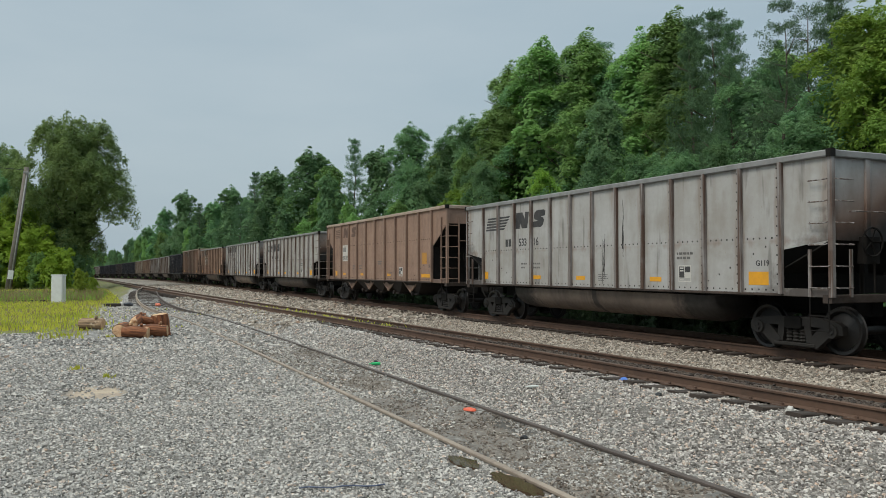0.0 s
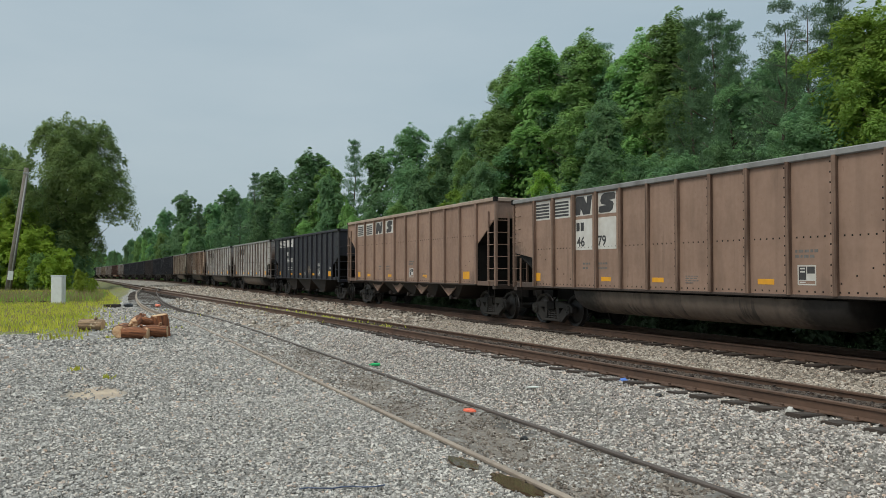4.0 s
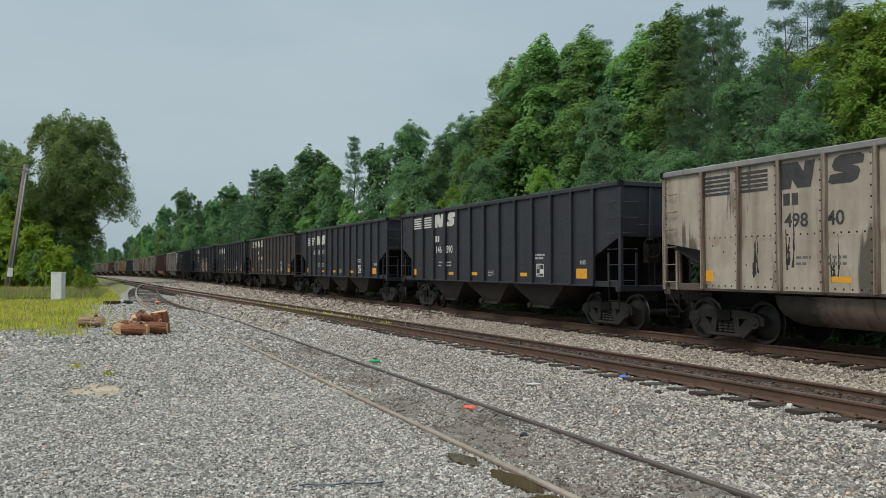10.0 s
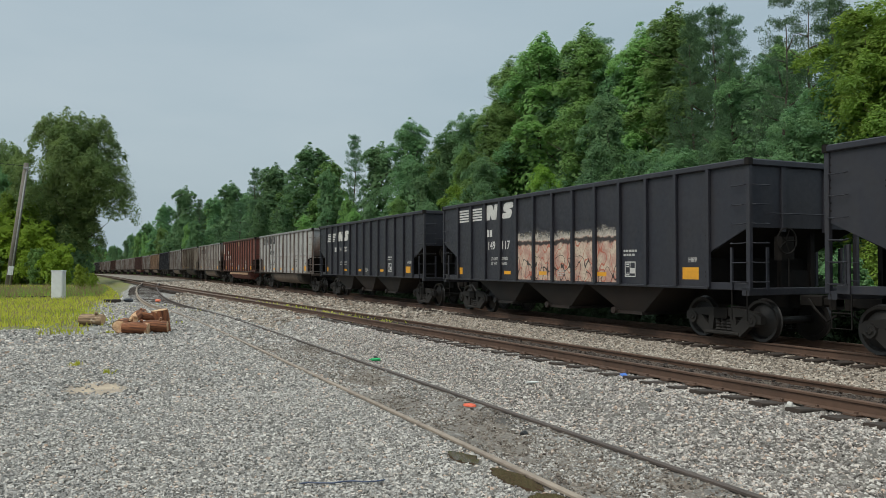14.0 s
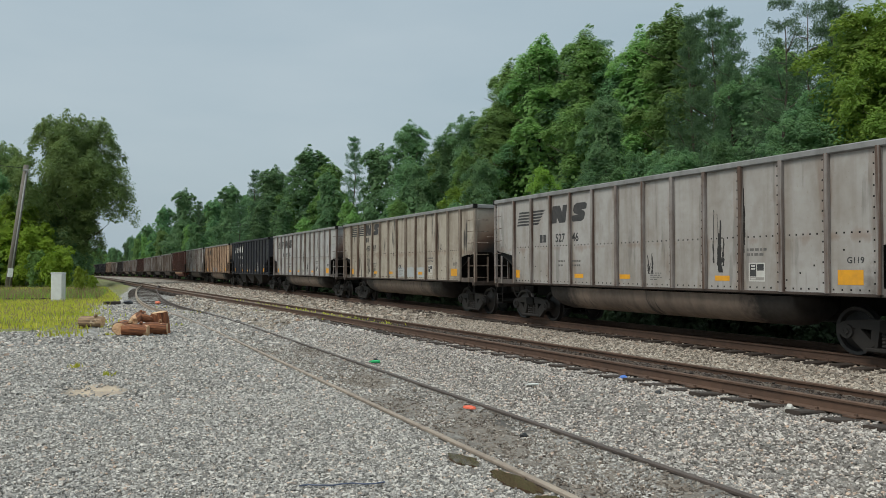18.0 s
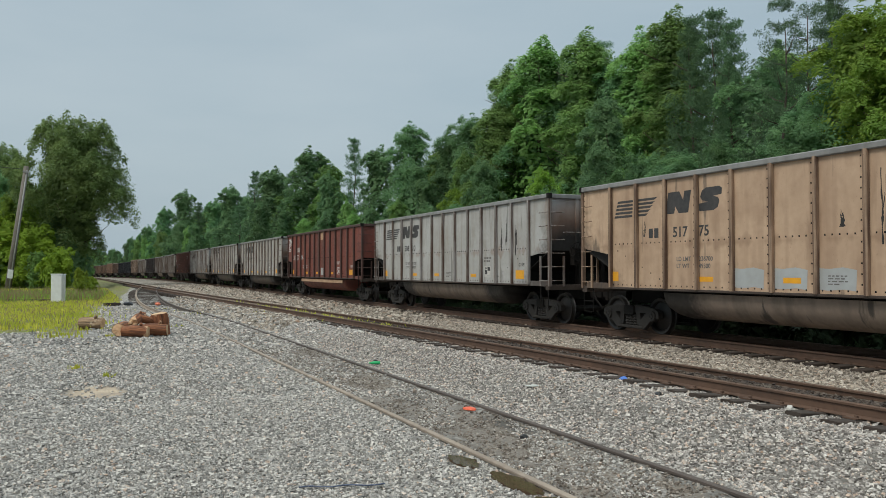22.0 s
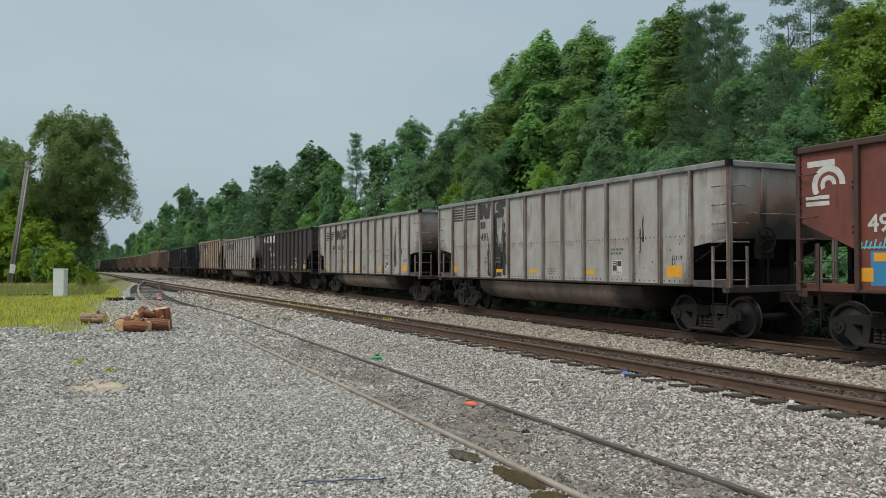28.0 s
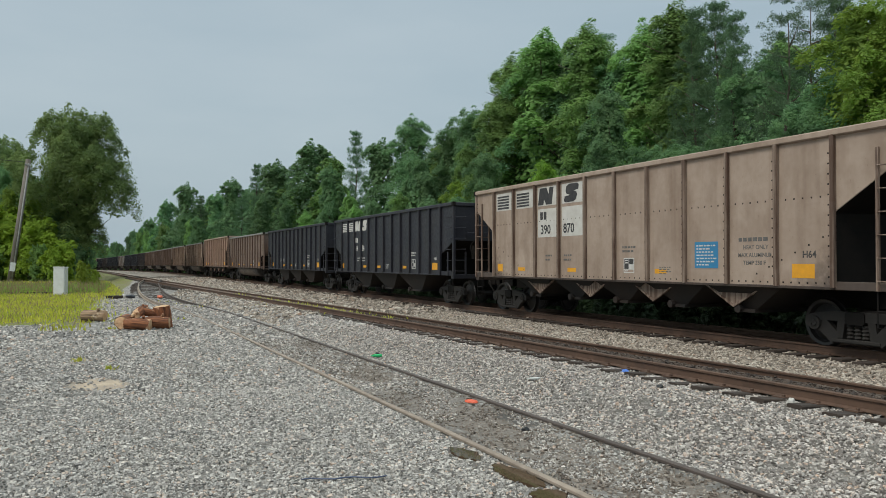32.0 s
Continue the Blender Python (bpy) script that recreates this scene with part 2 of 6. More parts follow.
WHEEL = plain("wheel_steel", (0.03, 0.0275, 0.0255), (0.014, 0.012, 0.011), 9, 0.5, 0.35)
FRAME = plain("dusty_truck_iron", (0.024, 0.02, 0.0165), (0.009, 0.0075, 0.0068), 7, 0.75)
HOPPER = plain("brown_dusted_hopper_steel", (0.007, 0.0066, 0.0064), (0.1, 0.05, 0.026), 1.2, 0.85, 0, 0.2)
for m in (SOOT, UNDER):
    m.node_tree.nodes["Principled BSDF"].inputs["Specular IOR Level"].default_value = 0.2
RAIL = plain("rusty_rail_steel", (0.115, 0.066, 0.043), (0.05, 0.03, 0.021), 7, 0.8)
RAIL_OLD = plain("dusty_old_rail_steel", (0.34, 0.28, 0.22), (0.15, 0.115, 0.09), 7, 0.8)
TIE = plain("creosoted_tie_wood", (0.032, 0.024, 0.019), (0.075, 0.055, 0.043), 5, 0.9, 0, 0.7, 0.6)
YELLOW = plain("yellow_reflective_sheet", (0.78, 0.36, 0.015), (0.55, 0.26, 0.03), 10, 0.5)
WHITE = plain("white_lettering_paint", (0.62, 0.61, 0.58), (0.4, 0.38, 0.35), 10, 0.7)
DARK = plain("black_lettering_paint", (0.03, 0.03, 0.033), (0.075, 0.07, 0.065), 10, 0.7)

# ---- mesh helpers ----


class Mesh:
    """Gathers vertices and faces of one part."""

    def __init__(self):
        self.v, self.f = [], []

    def add(self, vs, fs):
        k = len(self.v)
        self.v += [tuple(p) for p in vs]
        self.f += [tuple(i + k for i in f) for f in fs]
        return self

    def box(self, x0, x1, y0, y1, z0, z1, c=0.0):
        """A box; c chamfers its edges along the longest side."""
        if c <= 0:
            vs = [(x, y, z) for x in (x0, x1) for y in (y0, y1) for z in (z0, z1)]
            return self.add(vs, [(0, 1, 3, 2), (4, 6, 7, 5), (0, 4, 5, 1), (2, 3, 7, 6), (0, 2, 6, 4), (1, 5, 7, 3)])
        d = (x1 - x0, y1 - y0, z1 - z0)
        ax = d.index(max(d))
        lo, hi = (x0, y0, z0), (x1, y1, z1)
        a, b = [i for i in range(3) if i != ax]
        ring = [(lo[a] + c, lo[b]), (hi[a] - c, lo[b]), (hi[a], lo[b] + c), (hi[a], hi[b] - c),
                (hi[a] - c, hi[b]), (lo[a] + c, hi[b]), (lo[a], hi[b] - c), (lo[a], lo[b] + c)]
        vs = []
        for end in (lo[ax], hi[ax]):
            for p, q in ring:
                w = [0, 0, 0]
                w[ax], w[a], w[b] = end, p, q
                vs.append(tuple(w))
        return self.add(vs, [tuple(range(7, -1, -1)), tuple(range(8, 16))] + [(i, (i + 1) % 8, 8 + (i + 1) % 8, 8 + i) for i in range(8)])

    def prism(self, pts, axis, a, b):
        """A polygon in the plane across axis (0 x, 1 y, 2 z), drawn out from a to b."""
        n = len(pts)
        vs = []
        for end in (a, b):
            for p, q in pts:
                vs.append({0: (end, p, q), 1: (p, end, q), 2: (p, q, end)}[axis])
        return self.add(vs, [tuple(range(n - 1, -1, -1)), tuple(range(n, 2 * n))] + [(i, (i + 1) % n, n + (i + 1) % n, n + i) for i in range(n)])

    def tube(self, pts, r, n=6, r2=None):
        """A round bar along a line of points, from radius r to r2."""
        pts = [Vector(p) for p in pts]
        rings = []
        for i, p in enumerate(pts):
            d = (pts[min(i + 1, len(pts) - 1)] - pts[max(i - 1, 0)]).normalized()
            s = d.cross(Vector((0.31, 0.17, 0.93)) if abs(d.z) < 0.9 else Vector((1, 0.1, 0))).normalized()
            u = d.cross(s)
            rr = r if r2 is None else r + (r2 - r) * i / (len(pts) - 1)
            rings += [tuple(p + s * rr * math.cos(k * math.tau / n) + u * rr * math.sin(k * math.tau / n)) for k in range(n)]
        fs = [(i * n + k, i * n + (k + 1) % n, (i + 1) * n + (k + 1) % n, (i + 1) * n + k) for i in range(len(pts) - 1) for k in range(n)]
        fs += [tuple(range(n - 1, -1, -1)), tuple(range((len(pts) - 1) * n, len(pts) * n))]
        return self.add(rings, fs)

    def lathe(self, prof, centre, axis=0, n=24):
        """Turns a profile of (radius, place along the axis) round an axis."""
        vs = []
        for r, a in prof:
            for k in range(n):
                c, s = r * math.cos(k * math.tau / n), r * math.sin(k * math.tau / n)
                p = {0: (a, c, s), 1: (s, a, c), 2: (c, s, a)}[axis]
                vs.append(tuple(p[i] + centre[i] for i in range(3)))
        m = len(prof)
        fs = [(i * n + k, (i + 1) * n + k, (i + 1) * n + (k + 1) % n, i * n + (k + 1) % n) for i in range(m - 1) for k in range(n)]
        fs += [tuple(range(n)), tuple(range(m * n - 1, (m - 1) * n - 1, -1))]
        return self.add(vs, fs)

    def mesh(self, name, material=None, smooth=False):
        me = bpy.data.meshes.new(name)
        me.from_pydata(self.v, [], self.f)
        me.materials.append(material)
        if smooth:
            me.polygons.foreach_set("use_smooth", [True] * len(me.polygons))
        bm = bmesh.new()
        bm.from_mesh(me)
        bmesh.ops.recalc_face_normals(bm, faces=bm.faces)
        bm.to_mesh(me)
        bm.free()
        return me


def part(name, me, material, parent, label="", loc=(0, 0, 0), turn=None):
    """Links a mesh as one part under a thing or part; the material sits on the object, so that meshes can be shared."""
    ob = new(name, me)
    if not me.materials:
        me.materials.append(None)
    if material is not None:
        ob.material_slots[0].link = "OBJECT"
        ob.material_slots[0].material = material
    ob.parent = parent
    ob.location = loc
    if turn is not None:
        ob.rotation_euler = turn
    if label:
        ob["label"] = label
    return ob


def fast_mesh(name, verts, quads, material, per=4):
    """A large mesh from arrays."""
    me = bpy.data.meshes.new(name)
    me.vertices.add(len(verts))
    me.vertices.foreach_set("co", np.asarray(verts, dtype=np.float32).ravel())
    q = np.asarray(quads, dtype=np.int32)
    me.loops.add(q.size)
    me.loops.foreach_set("vertex_index", q.ravel())
    me.polygons.add(len(q))
    me.polygons.foreach_set("loop_start", np.arange(0, q.size, per, dtype=np.int32))
    me.polygons.foreach_set("use_smooth", [False] * len(q))
    me.update(calc_edges=True)
    me.validate()
    me.materials.append(material)
    return me


# ---- plan of the lines ----
TRAIN_X = 14.09          # middle of the far main track
NEAR_X = 9.52            # middle of the near main track
GAUGE = 0.7525           # half the distance between rail middles


def train_x(y):
    return TRAIN_X - 0.00023 * max(0.0, y - 130) ** 2


def train_z(y):
    return -1.3 * min(1.6, max(0.0, (y - 90) / 240)) ** 1.5


def near_x(y):
    sway = 5.0 * (1 - math.exp(-(max(y, 0) / 75) ** 1.6))
    return NEAR_X - sway - 0.00023 * max(0.0, y - 130) ** 2


SIDE_Y = (-60, 0, 20, 33, 38.5, 46, 56, 69, 80, 84)
SIDE_XS = (4.157, 4.157, 4.157, 4.12, 3.9, 3.5, 3.55, 4.25, 5.38, 5.8)
SIDE_ZS = (-0.458, -0.458, -0.458, -0.455, -0.45, -0.43, -0.35, -0.1, -0.01, -0.01)


def smooth_interp(y, ys, vs):
    """A smooth curve through a few stations."""
    y = min(max(y, ys[0]), ys[-1])
    k = max(i for i in range(len(ys) - 1) if ys[i] <= y)
    h = ys[k + 1] - ys[k]
    u = (y - ys[k]) / h

    def slope(i):
        a, b = max(i - 1, 0), min(i + 1, len(ys) - 1)
        return (vs[b] - vs[a]) / (ys[b] - ys[a])
    m0, m1 = slope(k) * h, slope(k + 1) * h
    return ((2 * u ** 3 - 3 * u * u + 1) * vs[k] + (u ** 3 - 2 * u * u + u) * m0
            + (-2 * u ** 3 + 3 * u * u) * vs[k + 1] + (u ** 3 - u * u) * m1)


def side_x(y):
    return smooth_interp(y, SIDE_Y, SIDE_XS)


def side_z(y):
    return smooth_interp(y, SIDE_Y, SIDE_ZS)


def step(a, b, x):
    u = np.clip((x - a) / (b - a), 0, 1)
    return u * u * (3 - 2 * u)


LOT_Z = -0.5


def ground_height(x, y):
    """Lie of the land: flat gravel yard, ballast beds of the main tracks, a ditch and a low bank under the woods."""
    tx, tz, nx = np.vectorize(train_x)(y), np.vectorize(train_z)(y), np.vectorize(near_x)(y)
    drop = tz
    lot = LOT_Z + drop - 0.02 * step(-2, -30, x)
    s0 = np.vectorize(side_x)(y) + 1.9
    shoulder = np.minimum(nx - 1.75, nx - 1.3)
    up = step(s0 * 0 + np.minimum(s0, shoulder - 0.8), shoulder, x)
    z = lot + (-0.205 + drop - lot) * up
    z = z - 0.06 * np.exp(-((x - (nx + 2.3)) / 0.6) ** 2)
    z = z - 0.03 * step(nx + 1.2, nx + 1.7, x) * step(tx - 0.85, tx - 1.1, x)
    far = step(tx + 1.7, tx + 4.5, x)
    z = z * (1 - far) + (-0.9 + drop) * far
    z = z + 0.9 * step(tx + 6, tx + 16, x)
    sx, sz = np.vectorize(side_x)(y), np.vectorize(side_z)(y)
    bed = np.exp(-((x - sx - 0.75) / 1.45) ** 6) * step(38, 46, y) * step(86, 80, y)
    z = z * (1 - bed) + (sz - 0.2) * bed
    muddy = np.exp(-((x - (np.vectorize(side_x)(y) + 0.75)) / 0.55) ** 4) * (y < 40)
    return z - 0.035 * muddy


def axis(*spans):
    out = []
    for a, b, n in spans:
        out += list(np.linspace(a, b, n, endpoint=False))
    return np.array(out + [spans[-1][1]])


gx = axis((-900, -60, 12), (-60, -6, 28), (-6, 18, 150), (18, 60, 40), (60, 900, 12))
gy = axis((-900, -20, 14), (-20, 2, 16), (2, 30, 150), (30, 100, 110), (100, 400, 60), (400, 2500, 18))
GX, GY = np.meshgrid(gx, gy)
rng = np.random.default_rng(4)
GZ = ground_height(GX, GY)
near_mask = (GX > -8) & (GX < 18) & (GY < 60)
GZ = GZ + np.where(near_mask, rng.normal(0, 0.008, GX.shape), 0)
verts = np.stack([GX.ravel(), GY.ravel(), GZ.ravel()], axis=1)
nxn, nyn = len(gx), len(gy)
idx = np.arange(nxn * nyn).reshape(nyn, nxn)
quads = np.stack([idx[:-1, :-1].ravel(), idx[:-1, 1:].ravel(), idx[1:, 1:].ravel(), idx[1:, :-1].ravel()], axis=1)


def ground_material():
    m, n, l, b = mat("gravel_and_soil", 0.92)
    vor = tex(n, l, 15.0, 0, kind="ShaderNodeTexVoronoi")
    vor2 = tex(n, l, 24.0, 0, kind="ShaderNodeTexVoronoi")
    big = tex(n, l, 0.35, 5)
    mid = tex(n, l, 2.2, 5)
    fine = tex(n, l, 60, 4)
    sep = n.new("ShaderNodeSeparateColor")
    l.new(vor.outputs["Color"], sep.inputs["Color"])
    stone = ramp(n, l, sep.outputs[0], [(0.0, (0.134, 0.132, 0.125)), (0.45, (0.280, 0.274, 0.263)), (0.8, (0.403, 0.398, 0.375)), (1.0, (0.560, 0.549, 0.515))])
    warm = ramp(n, l, sep.outputs[0], [(0.0, (0.123, 0.101, 0.082)), (0.45, (0.258, 0.224, 0.181)), (0.85, (0.392, 0.347, 0.291)), (1.0, (0.515, 0.470, 0.414))])

    def at(name):
        a = n.new("ShaderNodeAttribute")
        a.attribute_name = name
        return a.outputs["Fac"]

    def soft(name, k=0.35):
        a = math_node(n, l, "ADD", at(name), math_node(n, l, "MULTIPLY", math_node(n, l, "SUBTRACT", mid.outputs["Fac"], 0.5), k * 2))
        return ramp(n, l, a, [(0.35, 0.0), (0.65, 1.0)])
    coarse = tex(n, l, 5.5, 0, kind="ShaderNodeTexVoronoi")
    sep2 = n.new("ShaderNodeSeparateColor")
    l.new(coarse.outputs["Color"], sep2.inputs["Color"])
    col = mix(n, l, soft("ballast"), stone, warm)
    col = mix(n, l, ramp(n, l, sep2.outputs[0], [(0.3, 0.0), (1.0, 0.5)]), col, (0.12, 0.105, 0.088))
    mud = mix(n, l, ramp(n, l, mid.outputs["Fac"], [(0.35, 0.0), (0.65, 1.0)]), (0.125, 0.102, 0.08), (0.235, 0.195, 0.155))
    mud = mix(n, l, ramp(n, l, vor2.outputs["Distance"], [(0.2, 0.5), (0.5, 0.0)]), mud, stone)
    stained = mix(n, l, ramp(n, l, sep.outputs[0], [(0.0, 0.0), (1.0, 1.0)]), (0.06, 0.042, 0.03), (0.2, 0.14, 0.1))
    col = mix(n, l, soft("stain", 0.2), col, stained)
    col = mix(n, l, soft("mud", 0.7), col, mud)
    sand = mix(n, l, ramp(n, l, mid.outputs["Fac"], [(0.4, 0.0), (0.6, 1.0)]), (0.5, 0.4, 0.29), (0.36, 0.29, 0.22))
    soil = mix(n, l, ramp(n, l, mid.outputs["Fac"], [(0.4, 0.0), (0.6, 1.0)]), (0.15, 0.18, 0.035), (0.19, 0.17, 0.07))
    col = mix(n, l, soft("soil"), col, soil)
    col = mix(n, l, ramp(n, l, big.outputs["Fac"], [(0.4, 0.0), (0.68, 0.5)]), col, (0.185, 0.155, 0.125))
    col = mix(n, l, ramp(n, l, mid.outputs["Fac"], [(0.5, 0.0), (0.75, 0.35)]), col, (0.1, 0.085, 0.07))
    # Ground below the near stones darkened: fine dirt plus the shade of their gaps.
    col = mix(n, l, math_node(n, l, "MULTIPLY", at("fines_gap_shade"), 0.6), col, (0.085, 0.072, 0.056))
    # Dark leaf-litter tone; it carries the shade of woods and train on the bank.
    col = mix(n, l, soft("litter"), col, mix(n, l, ramp(n, l, fine.outputs["Fac"], [(0.35, 0.0), (0.65, 1.0)]), (0.03, 0.027, 0.018), (0.075, 0.06, 0.04)))
    col = mix(n, l, math_node(n, l, "MULTIPLY", soft("damp"), 0.8), col, (0.05, 0.044, 0.038))
    col = mix(n, l, soft("sand"), col, sand)
    l.new(ramp(n, l, math_node(n, l, "MULTIPLY", soft("mud", 0.7), ramp(n, l, big.outputs["Fac"], [(0.4, 0.2), (0.6, 1.0)])), [(0.0, 0.92), (1.0, 0.4)]), b.inputs["Roughness"])
    l.new(col, b.inputs["Base Color"])
    h = mix(n, l, 0.3, ramp(n, l, vor.outputs["Distance"], [(0.0, 1.0), (0.6, 0.0)]), fine.outputs["Fac"])
    bump(n, l, b, h, 0.9, 0.03)
    return m


ground_me = fast_mesh("ground", verts, quads, ground_material())
X, Y = verts[:, 0], verts[:, 1]
nX, tX, sX = np.vectorize(near_x)(Y), np.vectorize(train_x)(Y), np.vectorize(side_x)(Y)
zones = {
    "ballast": step(nX - 0.9, nX - 0.2, X),
    "mud": 0.8 * np.exp(-((X - (sX + 0.75)) / 0.66) ** 4) * step(60, 30, Y) + 0.7 * np.exp(-((X - sX - 2.6) / 1.5) ** 2) * step(12, 20, Y) * step(45, 26, Y) * 0.6,
    "stain": np.maximum(np.exp(-((X - nX - 0.05) / 0.85) ** 6), np.exp(-((X - tX) / 0.95) ** 6)),
    "fines_gap_shade": step(27, 20, Y) * step(-6, -4, X) * step(13.5, 13.0, X),
    "damp": np.maximum.reduce([np.exp(-((X - 5.25 - 0.1 * np.sin(Y * 3)) / 0.3) ** 2 - ((Y - 12.6) / 0.8) ** 2), np.exp(-((X - 5.42) / 0.2) ** 2 - ((Y - 9.6) / 0.9) ** 2), np.exp(-((X - 5.3) / 0.22) ** 2 - ((Y - 16.8) / 1.1) ** 2)]),
    "sand": 1.0 * np.exp(-((X - 0.3) / 0.55) ** 2 - ((Y - 15.1) / 0.95) ** 2),
    # bank behind the train, where shade is put into the ground colour
    "litter": step(tX + 1.3, tX + 2.4, X),
    "soil": np.maximum.reduce([step(tX + 2.4, tX + 4.0, X), np.maximum(0.55 * np.exp(-((X + 0.15) / 0.6) ** 2) * step(26, 30, Y), step(1.2, -1.0, X) * step(28, 31, Y)), step(-0.6, -1.6, X - sX) * step(50, 56, Y)]),
}
zones["fines_gap_shade"] = zones["fines_gap_shade"] * (1 - np.clip(zones["mud"], 0, 1))
for key, values in zones.items():
    att = ground_me.attributes.new(key, "FLOAT", "POINT")
    att.data.foreach_set("value", values.astype(np.float32))
ground_me.polygons.foreach_set("use_smooth", [True] * len(ground_me.polygons))
tagged(new("ground", ground_me), "grey crushed-stone yard with ballast beds, mud and grassy soil", "ground", kind="structure")

# ---- tracks ----
RAIL_DARK = plain("dark_old_rail_steel", (0.1, 0.078, 0.066), (0.05, 0.04, 0.034), 7, 0.7)
PROFILE = [(-0.07, -0.17), (0.07, -0.17), (0.07, -0.158), (0.011, -0.14), (0.011, -0.042), (0.036, -0.034),
           (0.037, -0.008), (0.026, 0.0), (-0.026, 0.0), (-0.037, -0.008), (-0.036, -0.034), (-0.011, -0.042), (-0.011, -0.14), (-0.07, -0.158)]


def rail_mesh(name, stations, fx, fz, material, offset):
    vs, fs, n = [], [], len(PROFILE)
    for y in stations:
        d = Vector((fx(y + 0.5) - fx(y - 0.5), 1.0)).normalized()
        cx, cy = fx(y) + offset * d.y, y - offset * d.x
        for px, pz in PROFILE:
            vs.append((cx + px * d.y, cy - px * d.x, fz(y) + pz))
    for i in range(len(stations) - 1):
        fs += [(i * n + k, i * n + (k + 1) % n, (i + 1) * n + (k + 1) % n, (i + 1) * n + k) for k in range(n)]
    me = bpy.data.meshes.new(name)
    me.from_pydata(vs, [], fs)
    me.materials.append(material)
    return me


def tie_mesh():
    m = Mesh().box(-1.3, 1.3, -0.115, 0.115, -0.18, 0.0, 0.015)
    return m.mesh("tie", TIE)


TIE_ME = tie_mesh()


TIES = {}
PLATE_ME = Mesh().box(-0.17, 0.17, -0.095, 0.095, 0.0, 0.022, 0.006).box(-0.13, -0.095, -0.07, -0.035, 0.02, 0.05).box(0.095, 0.13, 0.035, 0.07, 0.02, 0.05).mesh("tie_plate", RAIL)


def build_track(name, label, fx, fz, y0, y1, rail_mat, ties, cross=0.0, half=GAUGE, far_mat=None):
    track = tagged(new(name), label, "railway track", kind="structure")
    st = list(np.arange(y0, -20, 20.0)) + list(np.arange(-20, 120, 2.0)) + list(np.arange(120, y1, 8.0))
    st = [s for s in st if y0 <= s <= y1]
    for side in (-1, 1):
        part("rail", rail_mesh("rail", st, fx, (lambda y, s=side: fz(y) + (cross if s > 0 else 0.0)), far_mat if far_mat and side > 0 else rail_mat, side * half), None, track)
    r = random.Random(3)
    y = ties[0]
    while y < ties[1]:
        d = math.atan2(fx(y - 0.5) - fx(y + 0.5), 1.0)
        lean = math.atan2(cross, 2 * half)
        part("tie", TIE_ME, TIE, track, "", (fx(y) + r.uniform(-0.05, 0.05), y, fz(y) - (0.165 if name == "far_main_track" else 0.185) + cross / 2 + r.uniform(-0.012, 0.006)),
             (0, -lean + r.uniform(-0.006, 0.006), d + r.uniform(-0.015, 0.015)))
        TIES.setdefault(name, []).append(y)
        if name != "yard_siding" and 5 < y < 24:
            part("tie_plate", PLATE_ME, RAIL, track, "", (fx(y) - half, y, fz(y) - 0.186), (0, -lean, d))
        y += 0.53 + r.uniform(-0.03, 0.03)
    return track


def on_tie(x, y, name, fx, reach=0.125):
    """Whether points lie over the ends of a track's ties."""
    ys = np.array(TIES[name])
    k = np.clip(np.searchsorted(ys, y), 1, len(ys) - 1)
    gap = np.minimum(np.abs(ys[k] - y), np.abs(ys[k - 1] - y))
    aside = np.abs(x - np.vectorize(fx)(y))
    return (gap < reach) & (aside > 0.6) & (aside < 1.26)


build_track("far_main_track", "rusty main track on pale ballast under the train", train_x, train_z, -600, 900, RAIL, (2, 95))
build_track("near_main_track", "rusty main track with dark ties on pale ballast", near_x, train_z, -600, 900, RAIL, (2, 95), -0.1)
build_track("yard_siding", "old siding rails half sunk in gravel and mud", lambda y: side_x(y) + GAUGE, side_z, -60, 82, RAIL_OLD, (44, 82), 0.0, GAUGE, RAIL_DARK)

# ---- coal cars ----
HALF = 1.57
TOP, SILL = 3.85, 1.18
LENGTH = {"tub": 15.05, "three": 15.05, "five": 15.82}
POSTS = [1.14 + 1.05 * k - LENGTH["tub"] / 2 for k in range(13)]


def side_sheet(cut_lo, cut_hi, first, last, TOP, flanges, e, z0=SILL):
    """One side of a car body, its lower corners cut away at the ends, pressed out beside each post."""
    line = [(-e, 0.0), (first - 0.004, 0.0), (first, 0.0)]
    for y in flanges:
        line += [(y + 0.03, 0.0), (y + 0.034, 0.009), (y + 0.151, 0.009), (y + 0.155, 0.0)]
    line = sorted(line + [(last, 0.0), (last + 0.004, 0.0), (e, 0.0)])

    def foot(y):
        if first <= y <= last:
            return z0
        u = (abs(y) - last) / (e - last)
        return cut_lo + (cut_hi - cut_lo) * max(0.0, u)
    vs, fs = [], []
    for y, out in line:
        z = foot(y)
        vs += [(-0.012 - out, y, z), (-0.012 - out, y, TOP - 0.02), (0.012, y, TOP - 0.02), (0.012, y, z)]
    for k in range(len(line) - 1):
        fs += [(4 * k + a, 4 * k + (a + 1) % 4, 4 * k + 4 + (a + 1) % 4, 4 * k + 4 + a) for a in range(4)]
    fs += [(0, 1, 2, 3), tuple(range(4 * len(line) - 1, 4 * len(line) - 5, -1))]
    return Mesh().add(vs, fs)


